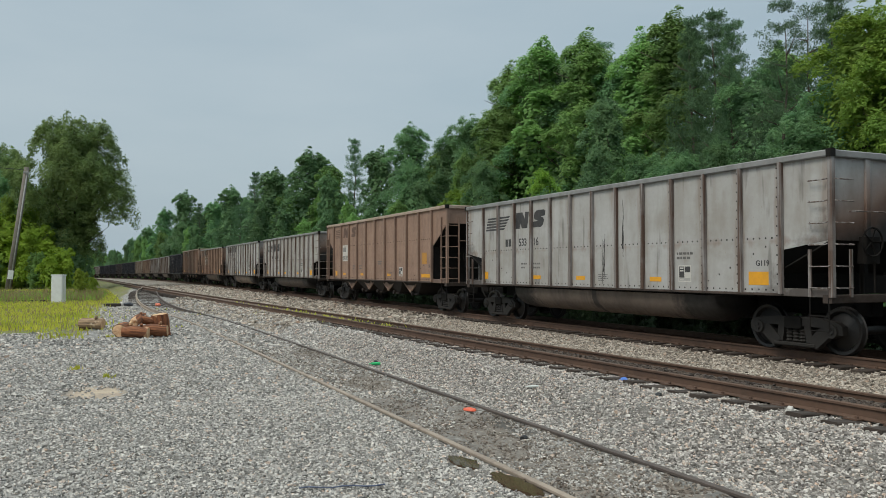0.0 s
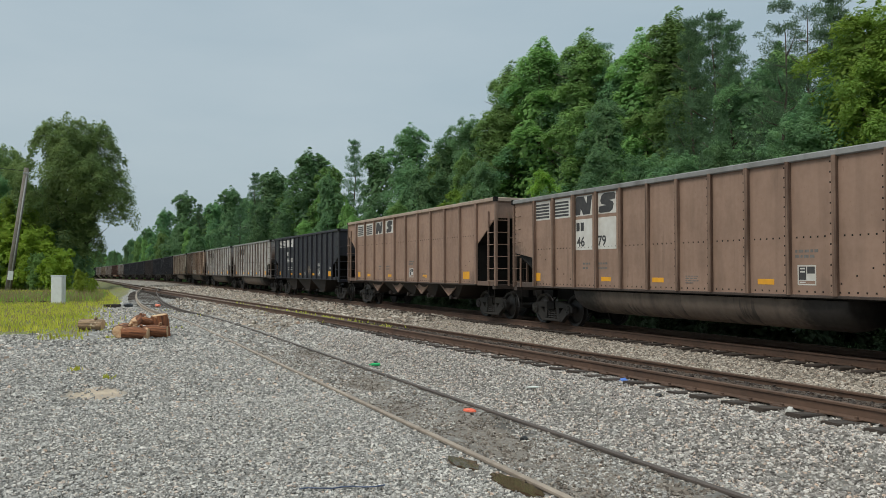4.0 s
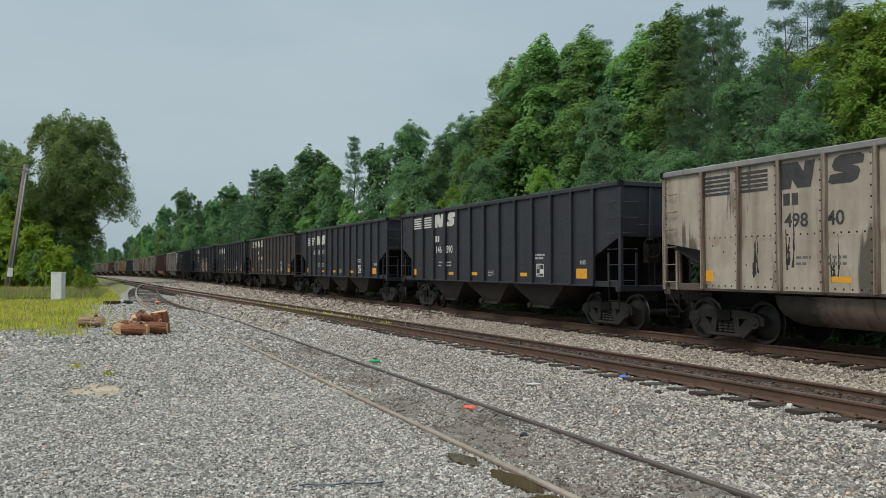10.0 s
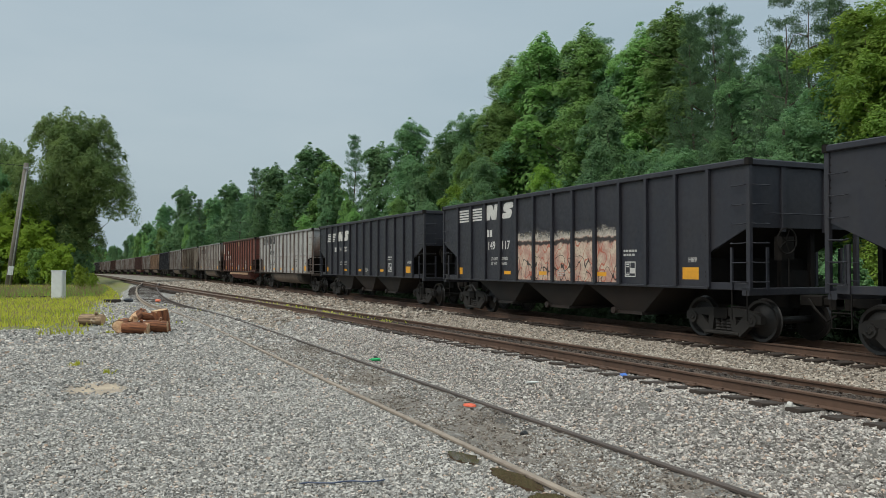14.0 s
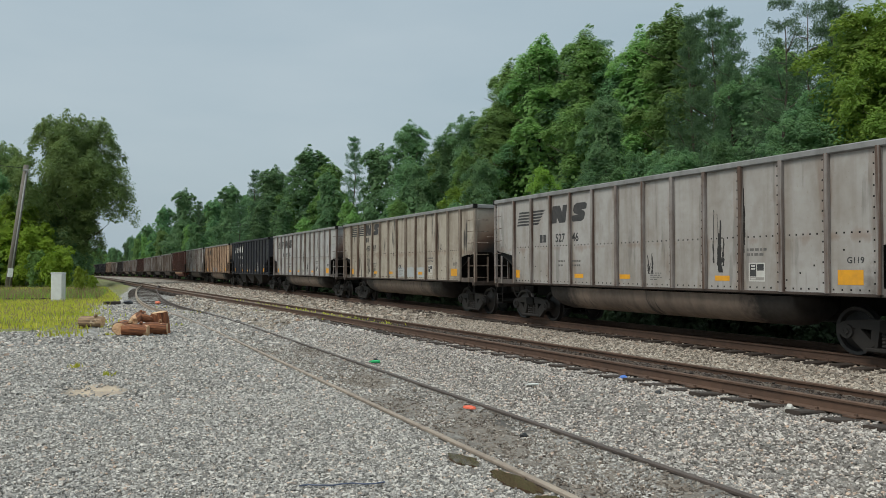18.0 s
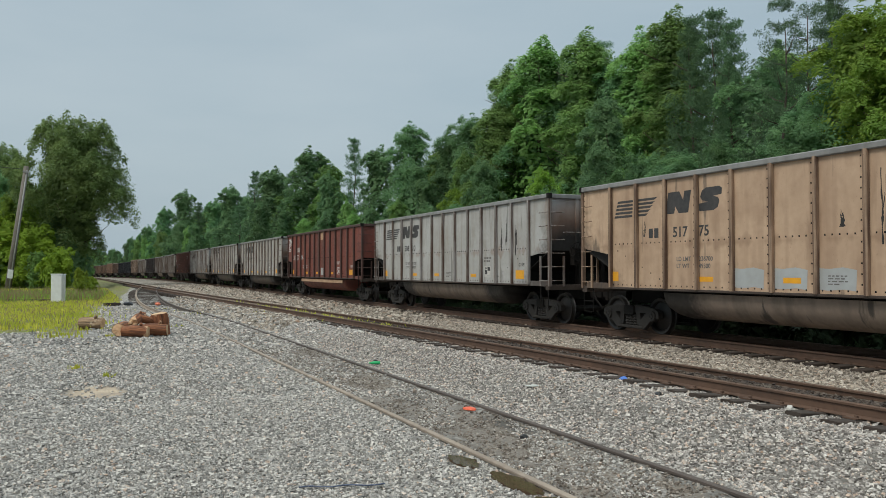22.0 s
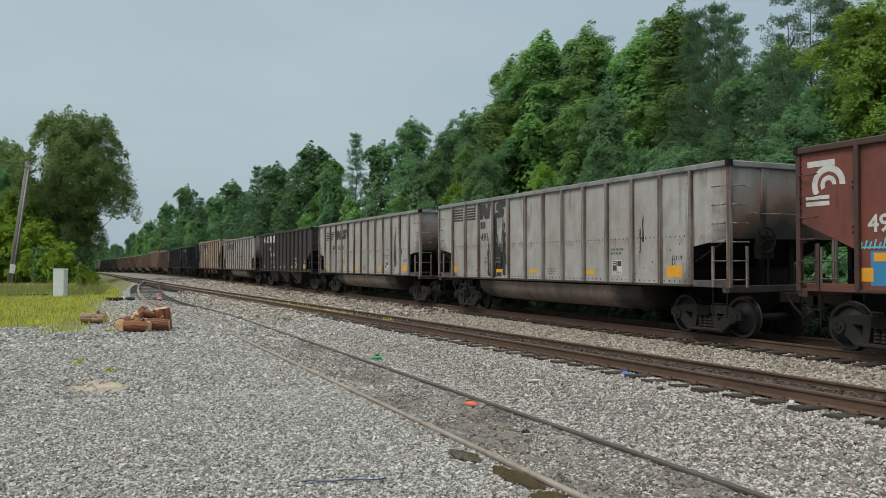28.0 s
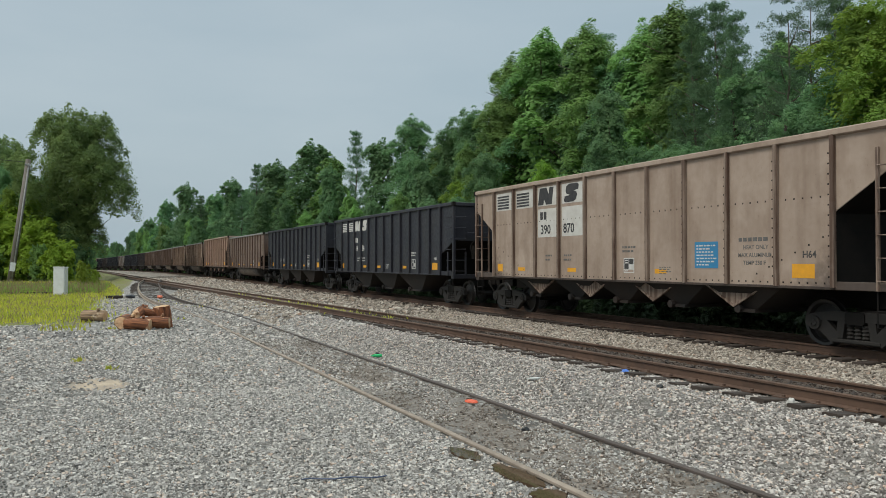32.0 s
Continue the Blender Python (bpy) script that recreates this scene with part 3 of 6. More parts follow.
def car_meshes(kind):
    """The parts of one kind of coal car: name, mesh, role of its material, place."""
    out = []

    def put(name, m, role, loc=(0, 0, 0), smooth=False, turn=None):
        out.append((name, m.mesh(name, None, smooth) if isinstance(m, Mesh) else m, role, loc, turn))
        return len(out) - 1
    e = LENGTH[kind] / 2
    TOP = 4.07 if kind == "five" else 3.85
    cut = {"tub": (2.0, 2.2), "three": (1.86, 2.45), "five": (2.55, 3.4)}[kind]
    posts = POSTS if kind != "five" else [-e + 1.36 + 1.31 * k for k in range(11)]
    sheet = side_sheet(cut[0], cut[1], posts[0], posts[-1], TOP, posts[:-1] if kind != "three" else posts[1:-1], e).mesh("side_sheet")
    put("side_sheet", sheet, "body", (-HALF, 0, 0))
    put("side_sheet", sheet, "body", (HALF, 0, 0))
    post = Mesh().box(-0.095, 0.0, -0.045, 0.045, SILL - 0.01, TOP - 0.11, 0.014)
    pm = post.mesh("side_post")
    for y in posts:
        put("side_post", pm, "post", (-HALF - 0.012, y, 0))
        put("side_post", pm, "post", (HALF + 0.012, y, 0), turn=(0, 0, math.pi))
    chord = Mesh().box(-0.09, 0.05, -e - 0.03, e + 0.03, TOP - 0.13, TOP, 0.02).mesh("top_chord")
    put("top_chord", chord, "trim", (-HALF, 0, 0))
    put("top_chord", chord, "trim", (HALF, 0, 0), turn=(0, 0, math.pi))
    endchord = Mesh().box(-HALF + 0.05, HALF - 0.05, -0.06, 0.06, TOP - 0.14, TOP - 0.004, 0.02).mesh("end_chord")
    for s in (-1, 1):
        put("end_chord", endchord, "trim", (0, s * (e - 0.02), 0))
    sill = Mesh().box(-0.07, 0.05, posts[0], posts[-1], SILL - 0.055, SILL - 0.002, 0.008).mesh("side_sill")
    put("side_sill", sill, "sill", (-HALF, 0, 0))
    put("side_sill", sill, "sill", (HALF, 0, 0), turn=(0, 0, math.pi))
    plate = Mesh().box(-0.03, 0.03, -e + 0.03, posts[0] + 0.06, SILL - 0.055, SILL + 0.1, 0.01).mesh("corner_plate")
    put("corner_plate", plate, "body", (-HALF, 0, 0))
    put("corner_plate", plate, "body", (-HALF, e - 0.09 + posts[-1], 0))
    cp = Mesh().box(-0.05, 0.05, -0.05, 0.05, SILL - 0.05, TOP - 0.13, 0.01).mesh("corner_post")
    for s in (-1, 1):
        for q in (-1, 1):
            put("corner_post", cp, "post", (q * (HALF + 0.005), s * (e - 0.02), 0))
    # ends: upper plate, slope sheet below it, end sill and centre post
    for s in (-1, 1):
        m = Mesh().box(-HALF + 0.03, HALF - 0.03, -0.012, 0.012, cut[1] - 0.02, TOP - 0.13)
        put("end_sheet", m, "end", (0, s * (e - 0.05), 0))
        zb = 1.3 if kind != "five" else 1.35
        run = 1.9 if kind == "tub" else (2.4 if kind == "three" else 3.2)
        y0, y1 = e - 0.06, e - 0.06 - run
        pts = [(s * y0, cut[1]), (s * y1, zb), (s * y1, zb - 0.03), (s * y0, cut[1] - 0.03)]
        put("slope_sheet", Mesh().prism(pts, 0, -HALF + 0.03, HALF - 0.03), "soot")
        # Added near-black sheet stands for the shade inside the open car end.
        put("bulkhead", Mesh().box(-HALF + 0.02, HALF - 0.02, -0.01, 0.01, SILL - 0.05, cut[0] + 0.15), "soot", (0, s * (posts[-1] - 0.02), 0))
        m = Mesh().box(-HALF - 0.03, HALF + 0.03, -0.1, 0.1, SILL - 0.16, SILL - 0.005, 0.015)
        put("end_sill", m, "sill", (0, s * (e - 0.11), 0))
        m = Mesh().box(-0.5, -0.38, -0.05, 0.05, SILL, cut[1] + 0.2).box(0.38, 0.5, -0.05, 0.05, SILL, cut[1] + 0.2)
        m.box(-0.5, 0.5, -0.012, 0.012, SILL, SILL + 0.35)
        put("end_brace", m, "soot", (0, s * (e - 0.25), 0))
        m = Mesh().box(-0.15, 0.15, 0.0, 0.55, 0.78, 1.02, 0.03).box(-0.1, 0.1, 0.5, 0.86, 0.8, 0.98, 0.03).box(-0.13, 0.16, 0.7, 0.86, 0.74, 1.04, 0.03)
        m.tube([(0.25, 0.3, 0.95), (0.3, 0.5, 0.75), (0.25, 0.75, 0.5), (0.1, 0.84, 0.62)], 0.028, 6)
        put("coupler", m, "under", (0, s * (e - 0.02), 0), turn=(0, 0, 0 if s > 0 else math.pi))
        # ladders on the corners
        for q in (-1, 1):
            tall = kind == "five"
            x = q * (HALF + 0.045)
            wide = 0.45
            yy = s * (e - 0.02)
            zs = [1.32 + 0.4 * k for k in range(6)]
            held = zs[:2] if not tall else zs
            top = held[-1] + 0.3
            xe = q * (HALF - 0.02)
            side = Mesh().box(x - 0.02, x + 0.02, yy - s * wide - 0.03, yy - s * wide + 0.03, SILL - 0.05, top)
            back = Mesh().box(xe - q * wide - 0.03, xe - q * wide + 0.03, s * e - 0.02, s * e + 0.02, SILL - 0.05, top)
            for z in held:
                side.tube([(x, yy, z), (x + q * 0.05, yy - s * 0.03, z - 0.02), (x + q * 0.05, yy - s * (wide - 0.03), z - 0.02), (x, yy - s * wide, z)], 0.013, 5)
                back.tube([(xe, s * e, z), (xe - q * 0.03, s * (e + 0.07), z - 0.02), (xe - q * (wide - 0.03), s * (e + 0.07), z - 0.02), (xe - q * wide, s * e, z)], 0.013, 5)
            put("ladder", side, "post")
            put("ladder", back, "post")
            if q < 0 and not tall:
                for z in zs[2:]:
                    put("grab_iron", Mesh().tube([(x, yy - s * 0.05, z), (x - 0.07, yy - s * 0.08, z - 0.02), (x - 0.07, yy - s * (wide - 0.03), z - 0.02), (x, yy - s * wide, z)], 0.013, 5), "post")
                    put("grab_iron", Mesh().tube([(xe, s * (e - 0.03), z), (xe + 0.03, s * (e + 0.09), z - 0.02), (xe + wide - 0.03, s * (e + 0.09), z - 0.02), (xe + wide, s * (e - 0.03), z)], 0.013, 5), "post")
            m = Mesh()
            a, c = s * (e - 0.08), s * (e - 0.5)
            xx = q * (HALF + 0.02)
            m.tube([(xx, a, 1.12), (xx, a, 0.5), (xx, c, 0.5), (xx, c, 1.12)], 0.016, 5)
            m.tube([(xx, a, 0.78), (xx, c, 0.78)], 0.014, 5)
            put("stirrup_step", m, "under")
    # brake wheel and cylinder on the far end
    m = Mesh().tube([(0.27 * math.cos(k * math.tau / 16), 0.0, 0.27 * math.sin(k * math.tau / 16)) for k in range(17)], 0.02, 5)
    for k in range(5):
        m.tube([(0, 0.03, 0), (0.27 * math.cos(k * math.tau / 5), 0, 0.27 * math.sin(k * math.tau / 5))], 0.013, 4)
    put("brake_wheel", m, "soot", (-0.72, -e - 0.16, 2.15))
    m = Mesh().box(-0.22, 0.22, -0.1, 0.1, -0.25, 0.25, 0.04).tube([(0, -0.12, -0.2), (0, -0.12, -0.8)], 0.02, 6)
    put("brake_gear", m, "soot", (-0.6, -e + 0.02, 2.0))
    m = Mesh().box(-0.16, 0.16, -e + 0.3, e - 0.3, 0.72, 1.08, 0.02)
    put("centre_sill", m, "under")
    # body bottoms
    if kind == "tub":
        for side in (-1, 1):
            m = Mesh()
            rings = []
            st = [(-4.4, 0.5), (-4.36, 0.8), (-4.22, 0.94), (-3.95, 1.0), (0, 1.0), (3.95, 1.0), (4.22, 0.94), (4.36, 0.8), (4.4, 0.5)]
            k = 12
            for y, sc in st:
                for i in range(k + 1):
                    a = math.pi * i / k
                    rings.append((side * 0.75 + 0.72 * math.cos(a) * (0.9 + 0.1 * sc), y, SILL - 0.1 - 0.62 * sc * math.sin(a) ** 0.8))
            fs = [(i * (k + 1) + j, i * (k + 1) + j + 1, (i + 1) * (k + 1) + j + 1, (i + 1) * (k + 1) + j) for i in range(len(st) - 1) for j in range(k)]
            fs += [tuple(range(k + 1)), tuple(range((len(st) - 1) * (k + 1), len(st) * (k + 1)))]
            m.add(rings, fs)
            put("tub", m, "tub", smooth=True)
        put("floor", Mesh().box(-HALF + 0.02, HALF - 0.02, -e + 1.9, e - 1.9, SILL - 0.08, SILL - 0.02), "soot")
    else:
        count, span = (3, 3.1) if kind == "three" else (5, 2.0)
        for i in range(count):
            c = (i - (count - 1) / 2) * (3.25 if kind == "three" else 2.12)
            d = 0.72 if kind == "three" else 0.55
            w = span / 2
            bw = 0.45 if kind == "three" else 0.12
            m = Mesh()
            top = [(-1.5, c - w, SILL - 0.06), (1.5, c - w, SILL - 0.06), (1.5, c + w, SILL - 0.06), (-1.5, c + w, SILL - 0.06)]
            bot = [(-1.25, c - bw, SILL - d), (1.25, c - bw, SILL - d), (1.25, c + bw, SILL - d), (-1.25, c + bw, SILL - d)]
            m.add(top + bot, [(0, 1, 2, 3), (7, 6, 5, 4), (0, 4, 5, 1), (1, 5, 6, 2), (2, 6, 7, 3), (3, 7, 4, 0)])
            m.box(-1.34, 1.34, c - bw - 0.06, c + bw + 0.06, SILL - d - 0.05, SILL - d + 0.02)
            m.tube([(-1.4, c + bw + 0.1, SILL - d + 0.02), (1.4, c + bw + 0.1, SILL - d + 0.02)], 0.04, 8)
            m.lathe([(0.09, -1.44), (0.09, -1.36)], (0, c + bw + 0.1, SILL - d + 0.02), 0, 8)
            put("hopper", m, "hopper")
        if kind == "five":
            gusset = Mesh().prism([(-0.78, SILL - 0.05), (0.78, SILL - 0.05), (0.08, SILL - 0.44), (-0.08, SILL - 0.44)], 0, -0.02, 0.0)
            gusset.prism([(0.78, SILL - 0.05), (0.84, SILL - 0.05), (0.0, SILL - 0.5), (0.0, SILL - 0.44)], 0, -0.05, 0.0)
            gusset.prism([(-0.84, SILL - 0.05), (-0.78, SILL - 0.05), (0.0, SILL - 0.44), (0.0, SILL - 0.5)], 0, -0.05, 0.0)
            gusset = gusset.mesh("hopper_gusset")
            for k in (2, 4, 6, 8):
                put("hopper_gusset", gusset, "post", (-HALF + 0.16, posts[k], 0))
    # rivets along the seams and posts of the visible side
    m = Mesh()

    def rivet(y, z, lift=0.012):
        s = 0.017
        x = -HALF - lift
        m.add([(x, y - s, z - s), (x, y + s, z - s), (x, y + s, z + s), (x, y - s, z + s), (x - 0.012, y, z)], [(0, 4, 1), (1, 4, 2), (2, 4, 3), (3, 4, 0)])
    if kind != "three":
        seam = 2.27 if kind == "tub" else 2.85
        for a, b in zip(posts[:-1], posts[1:]):
            for k in range(1, 6):
                rivet(a + 0.1 + (b - a - 0.1) * k / 6, seam)
        for s in (-1, 1):
            for k in range(6):
                rivet(s * (posts[-1] - 0.25 - 0.32 * k), 2.1 - 0.14 * k)
        for y in posts:
            for k in range(13):
                rivet(y + 0.125, 1.36 + 0.19 * k, 0.02)
        for k in range(1, 70):
            y = -e + 1.2 + (2 * e - 2.4) * k / 70
            rivet(y, SILL + 0.06)
    else:
        for y in posts:
            for z in (1.4, 1.5, 2.2, 2.3, 3.0, 3.1):
                rivet(y + 0.12, z, 0.02)
    for s in (-1, 1):
        for k in range(9):
            rivet(s * (e - 0.08), 2.5 + 0.14 * k)
    put("rivets", m, "soot")
    cap = Mesh().box(-0.085, 0.06, -0.06, 0.06, TOP - 0.135, TOP + 0.012, 0.015).mesh("corner_cap")
    for s in (-1, 1):
        put("corner_cap", cap, "soot", (-HALF - 0.01, s * (e - 0.01), 0))
    # stakes and a long hand rail on the end sheets
    for s in (-1, 1):
        for x in (-0.62, 0.62):
            put("end_stake", Mesh().box(x - 0.06, x + 0.06, s * (e - 0.03) - 0.04, s * (e - 0.03) + 0.04, cut[1] - 0.1, TOP - 0.14, 0.01), "end")
        put("hand_rail", Mesh().tube([(-1.1, s * (e - 0.02), 2.72), (-1.08, s * (e + 0.1), 2.72), (1.08, s * (e + 0.1), 2.72), (1.1, s * (e - 0.02), 2.72)], 0.014, 5), "post")
    return out


def truck_meshes():
    side = Mesh()
    # cast frame with two windows and a spring opening: top bar, two legs, bottom bar
    side.prism([(-1.12, 0.56), (-0.98, 0.64), (-0.5, 0.7), (0.5, 0.7), (0.98, 0.64), (1.12, 0.56), (1.12, 0.4), (0.86, 0.4), (0.8, 0.52), (-0.8, 0.52), (-0.86, 0.4), (-1.12, 0.4)], 0, -0.07, 0.07)
    for s in (-1, 1):
        side.prism([(s * 0.92, 0.42), (s * 0.66, 0.55), (s * 0.33, 0.25), (s * 0.52, 0.09)], 0, -0.065, 0.065)
        side.prism([(s * 0.23, 0.56), (s * 0.39, 0.56), (s * 0.44, 0.2), (s * 0.29, 0.2)], 0, -0.06, 0.06)
        side.lathe([(0.13, -0.11), (0.14, -0.06), (0.14, 0.06)], (0, s * 0.89, 0.46), 0, 14)
        side.lathe([(0.06, -0.125), (0.08, -0.1)], (0, s * 0.89, 0.46), 0, 8)
    side.box(-0.08, 0.08, -0.5, 0.5, 0.11, 0.19, 0.02)
    sp = Mesh()
    for c in (-0.16, 0.0, 0.16):
        sp.lathe([(0.05, 0.19)] + [(0.078 if i % 2 else 0.052, 0.19 + 0.034 * i) for i in range(1, 8)] + [(0.05, 0.46)], (0, c, 0), 2, 7)
    bol = Mesh().box(-1.1, 1.1, -0.2, 0.2, 0.47, 0.7, 0.03)
    wheel = Mesh()
    for s in (-1, 1):
        x = s * 0.7525
        wheel.lathe([(0.1, s * 0.1), (0.14, s * 0.07), (0.35, -s * 0.02), (0.39, s * 0.05), (0.45, s * 0.06), (0.458, -s * 0.035), (0.482, -s * 0.06), (0.4, -s * 0.075), (0.36, -s * 0.05), (0.1, -s * 0.08)], (x, 0, 0), 0, 32)
    wheel.tube([(-1.0, 0, 0), (1.0, 0, 0)], 0.085, 12)
    for s in (-1, 1):
        for k in range(3):
            a = k * math.tau / 3
            wheel.box(s * 1.11 - 0.02, s * 1.11 + 0.02, 0.05 * math.cos(a) - 0.016, 0.05 * math.cos(a) + 0.016, 0.05 * math.sin(a) - 0.016, 0.05 * math.sin(a) + 0.016)
        wheel.tube([(s * 0.9, 0, 0), (s * 1.1, 0, 0)], 0.09, 12)
    return side.mesh("side_frame"), sp.mesh("spring_set"), bol.mesh("truck"), wheel.mesh("wheelset", None, False)


TRUCK = truck_meshes()
TEXTS = {}


def text_mesh(text, height):
    """Lettering as a thin mesh in the built-in font."""
    key = (text, height)
    if key not in TEXTS:
        cu = bpy.data.curves.new("lettering", "FONT")
        cu.body, cu.size, cu.extrude, cu.resolution_u = text, height / 0.7, 0.0012, 3
        cu.offset = 0.006 * height / 0.22
        ob = new("lettering", cu)
        me = bpy.data.meshes.new_from_object(ob.evaluated_get(bpy.context.evaluated_depsgraph_get()))
        bpy.data.objects.remove(ob)
        bpy.data.curves.remove(cu)
        me.materials.clear()
        me.materials.append(None)
        TEXTS[key] = me
    return TEXTS[key]


# digits before and after the post, and the style of the emblem
MARKS = {0: ("533", "16", 1), 2: ("526", "57", 1), 3: ("474", "20", 2), 4: ("46", "79", 3), 6: ("146", "855", 2), 7: ("511", "32", 1), 8: ("510", "63", 1), 9: ("466", "26", 3),
         10: ("498", "40", 2), 11: ("146", "590", 2), 12: ("145", "159", 1), 13: ("146", "687", 2), 14: ("146", "331", 1), 15: ("149", "117", 2), 16: ("14", "252", 1), 17: ("485", "84", 2),
         19: ("527", "46", 1), 20: ("497", "97", 2), 21: ("513", "06", 1), 22: ("146", "338", 1), 23: ("517", "75", 1), 24: ("508", "10", 1), 26: ("528", "68", 1), 27: ("473", "51", 2),
         28: ("5", "26", 1), 30: ("491", "", 2), 31: ("520", "26", 1), 32: ("148", "246", 2), 33: ("528", "14", 1), 34: ("390", "870", 4), 35: ("14", "56", 2), 5: ("", "", 4)}
for a, b, style in MARKS.values():
    for tx in (a, b):
        if tx:
            text_mesh(tx, 0.23 if style == 1 else 0.26)
KINDS = {k: car_meshes(k) for k in ("tub", "three", "five")}
CARS = []      # each: root, place of its middle at the start, wheelsets

# kind, paint, top and end colours, label for each car of the train from front to rear
STYLES = {
    "g": ("tub", "grey", "rim", "grey-painted steel coal gondola with two belly tubs, sooty ends"),
    "c": ("tub", "pale", "rim", "pale grey coal gondola with two belly tubs, rusty posts"),
    "d": ("tub", "dirty", "rim", "grimy grey coal gondola with black streaks and belly tubs"),
    "t": ("tub", "tan", "rim", "tan dust-stained coal gondola with belly tubs"),
    "n": ("tub", "umber", "rim", "taupe-brown coal gondola with pale number panel and belly tubs"),
    "N": ("tub", "sand", "rim", "sand-brown coal gondola with pale number panel and belly tubs"),
    "u": ("tub", "soil", "rim", "dusty dark brown coal gondola with belly tubs"),
    "s": ("tub", "sand", "rim", "dusty tan coal gondola with belly tubs"),
    "r": ("tub", "red", "red_dark", "oxide-red coal gondola with pale-edged belly tub"),
    "b": ("three", "black", "black", "black three-bay hopper car with pale markings"),
    "k": ("three", "rusty", "rusty", "rust-tinted black three-bay hopper car"),
    "m": ("three", "red", "red_dark", "oxide-red three-bay hopper car with scrawled paint"),
    "h": ("five", "brown", "taupe", "brown five-bay hopper car with tall end ladders"),
    "H": ("five", "taupe", "taupe", "taupe five-bay hopper car with tall end ladders"),
}
ORDER = "dchgcnhbgcNdbbkbbbcrgdcbtcrggcmggkgHbbuhssuuukbbgbbkbhkbb"
FIRST = -1
SPEED = 17.858
LENGTHS = {}   # by the name of each car


def place_of(c):
    """Far end of car c of the row at the clip's start."""
    base = (25.33, 42.85, 59.6, 76.38, 93.42, 110.45, 127.14, 143.74, 160.21, 176.98, 193.44, 210.14, 226.96, 243.6, 260.4, 277.31, 294.24, 310.94,
            327.79, 344.65, 361.17, 377.56, 394.27, 411.08, 427.8, 444.78, 461.52, 478.31, 495.09, 511.1, 527.92, 544.84, 561.52, 578.64, 596.19, 613.09)
    if c < 0:
        return base[0] + 16.75 * c
    return base[c] if c < len(base) else base[-1] + 16.78 * (c - len(base) + 1)


def build_car(c, code):
    kind, body, trim, label = STYLES[code]
    name = {"tub": "coal_gondola", "three": "hopper_car", "five": "hopper_car"}[kind]
    root = tagged(new(name), label, "freight car", "coal train")
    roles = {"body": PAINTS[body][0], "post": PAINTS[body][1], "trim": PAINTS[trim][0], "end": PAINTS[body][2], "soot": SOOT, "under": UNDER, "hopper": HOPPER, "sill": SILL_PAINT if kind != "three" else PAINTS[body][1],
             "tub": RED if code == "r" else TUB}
    for pname, me, role, loc, turn in KINDS[kind]:
        if c > 40 and pname in ("grab_iron", "rivets", "corner_cap", "corner_plate", "end_stake", "hand_rail", "ladder", "stirrup_step", "brake_gear"):
            continue
        ob = part(pname, me, roles[role], root, "", loc, turn)
        if pname == "rivets":
            ob["kind"] = "stuff"
    wheels = []
    LENGTHS[root.name] = LENGTH[kind]
    for s in (-1, 1):
        tr = part("truck", TRUCK[2], UNDER, root, "", (0, s * (LENGTH[kind] / 2 - 1.355), 0))
        for q in (-1, 1):
            part("side_frame", TRUCK[0], FRAME, tr, "", (q * 0.99, 0, 0), (0, 0, 0 if q < 0 else math.pi))
            part("spring_set", TRUCK[1], FRAME, tr, "", (q * 0.99, 0, 0))
            wheels.append(part("wheelset", TRUCK[3], WHEEL, tr, "", (0, q * 0.89, 0.457)))
    CARS.append((c, root, place_of(c) - LENGTH[kind] / 2, wheels))
    return root


TUB = paint("brown_grey_tub_paint", (0.27, 0.205, 0.16), (0.06, 0.045, 0.036), 0.2, 0.6, 0.6, 0.8, tub=True)
SILL_PAINT = paint("rusty_sill_paint", (0.07, 0.05, 0.04), (0.022, 0.016, 0.013), 0.5, 0.6, 0.8)
for number, code in enumerate(ORDER):
    build_car(number + FIRST, code)

# ---- trees ----
BARK = plain("grey_brown_bark", (0.13, 0.1, 0.075), (0.06, 0.045, 0.035), 14, 0.9, 0, 0.8, 0.8, 0.03)
LEAF_A = leaf_mat("broad_green_leaves", (0.162, 0.281, 0.123), (0.207, 0.341, 0.147), (0.130, 0.244, 0.123))
LEAF_B = leaf_mat("light_green_leaves", (0.219, 0.358, 0.107), (0.268, 0.419, 0.125), (0.171, 0.299, 0.109))
LEAF_Y = leaf_mat("yellow_green_leaves", (0.22, 0.345, 0.055), (0.3, 0.41, 0.065), (0.17, 0.29, 0.06))
LEAF_D = leaf_mat("olive_green_leaves", (0.180, 0.249, 0.087), (0.237, 0.307, 0.105), (0.140, 0.203, 0.076))
LEAF_W = leaf_mat("sunny_yellow_green_leaves", (0.25, 0.35, 0.04), (0.34, 0.43, 0.05), (0.19, 0.29, 0.04))
# Leaf green darkened to carry the shade behind and under the train.
LEAF_U = leaf_mat("shade_coloured_undergrowth_leaves", (0.028, 0.05, 0.022), (0.04, 0.066, 0.026), (0.022, 0.04, 0.018))
NEEDLE = leaf_mat("pine_needles", (0.122, 0.214, 0.107), (0.158, 0.254, 0.124), (0.102, 0.184, 0.098))
STRAW = leaf_mat("dry_straw_stalks", (0.34, 0.27, 0.13), (0.44, 0.36, 0.2), (0.26, 0.24, 0.09))
GRASS = leaf_mat("sunlit_grass_blades", (0.472, 0.475, 0.050), (0.637, 0.576, 0.110), (0.354, 0.395, 0.044))


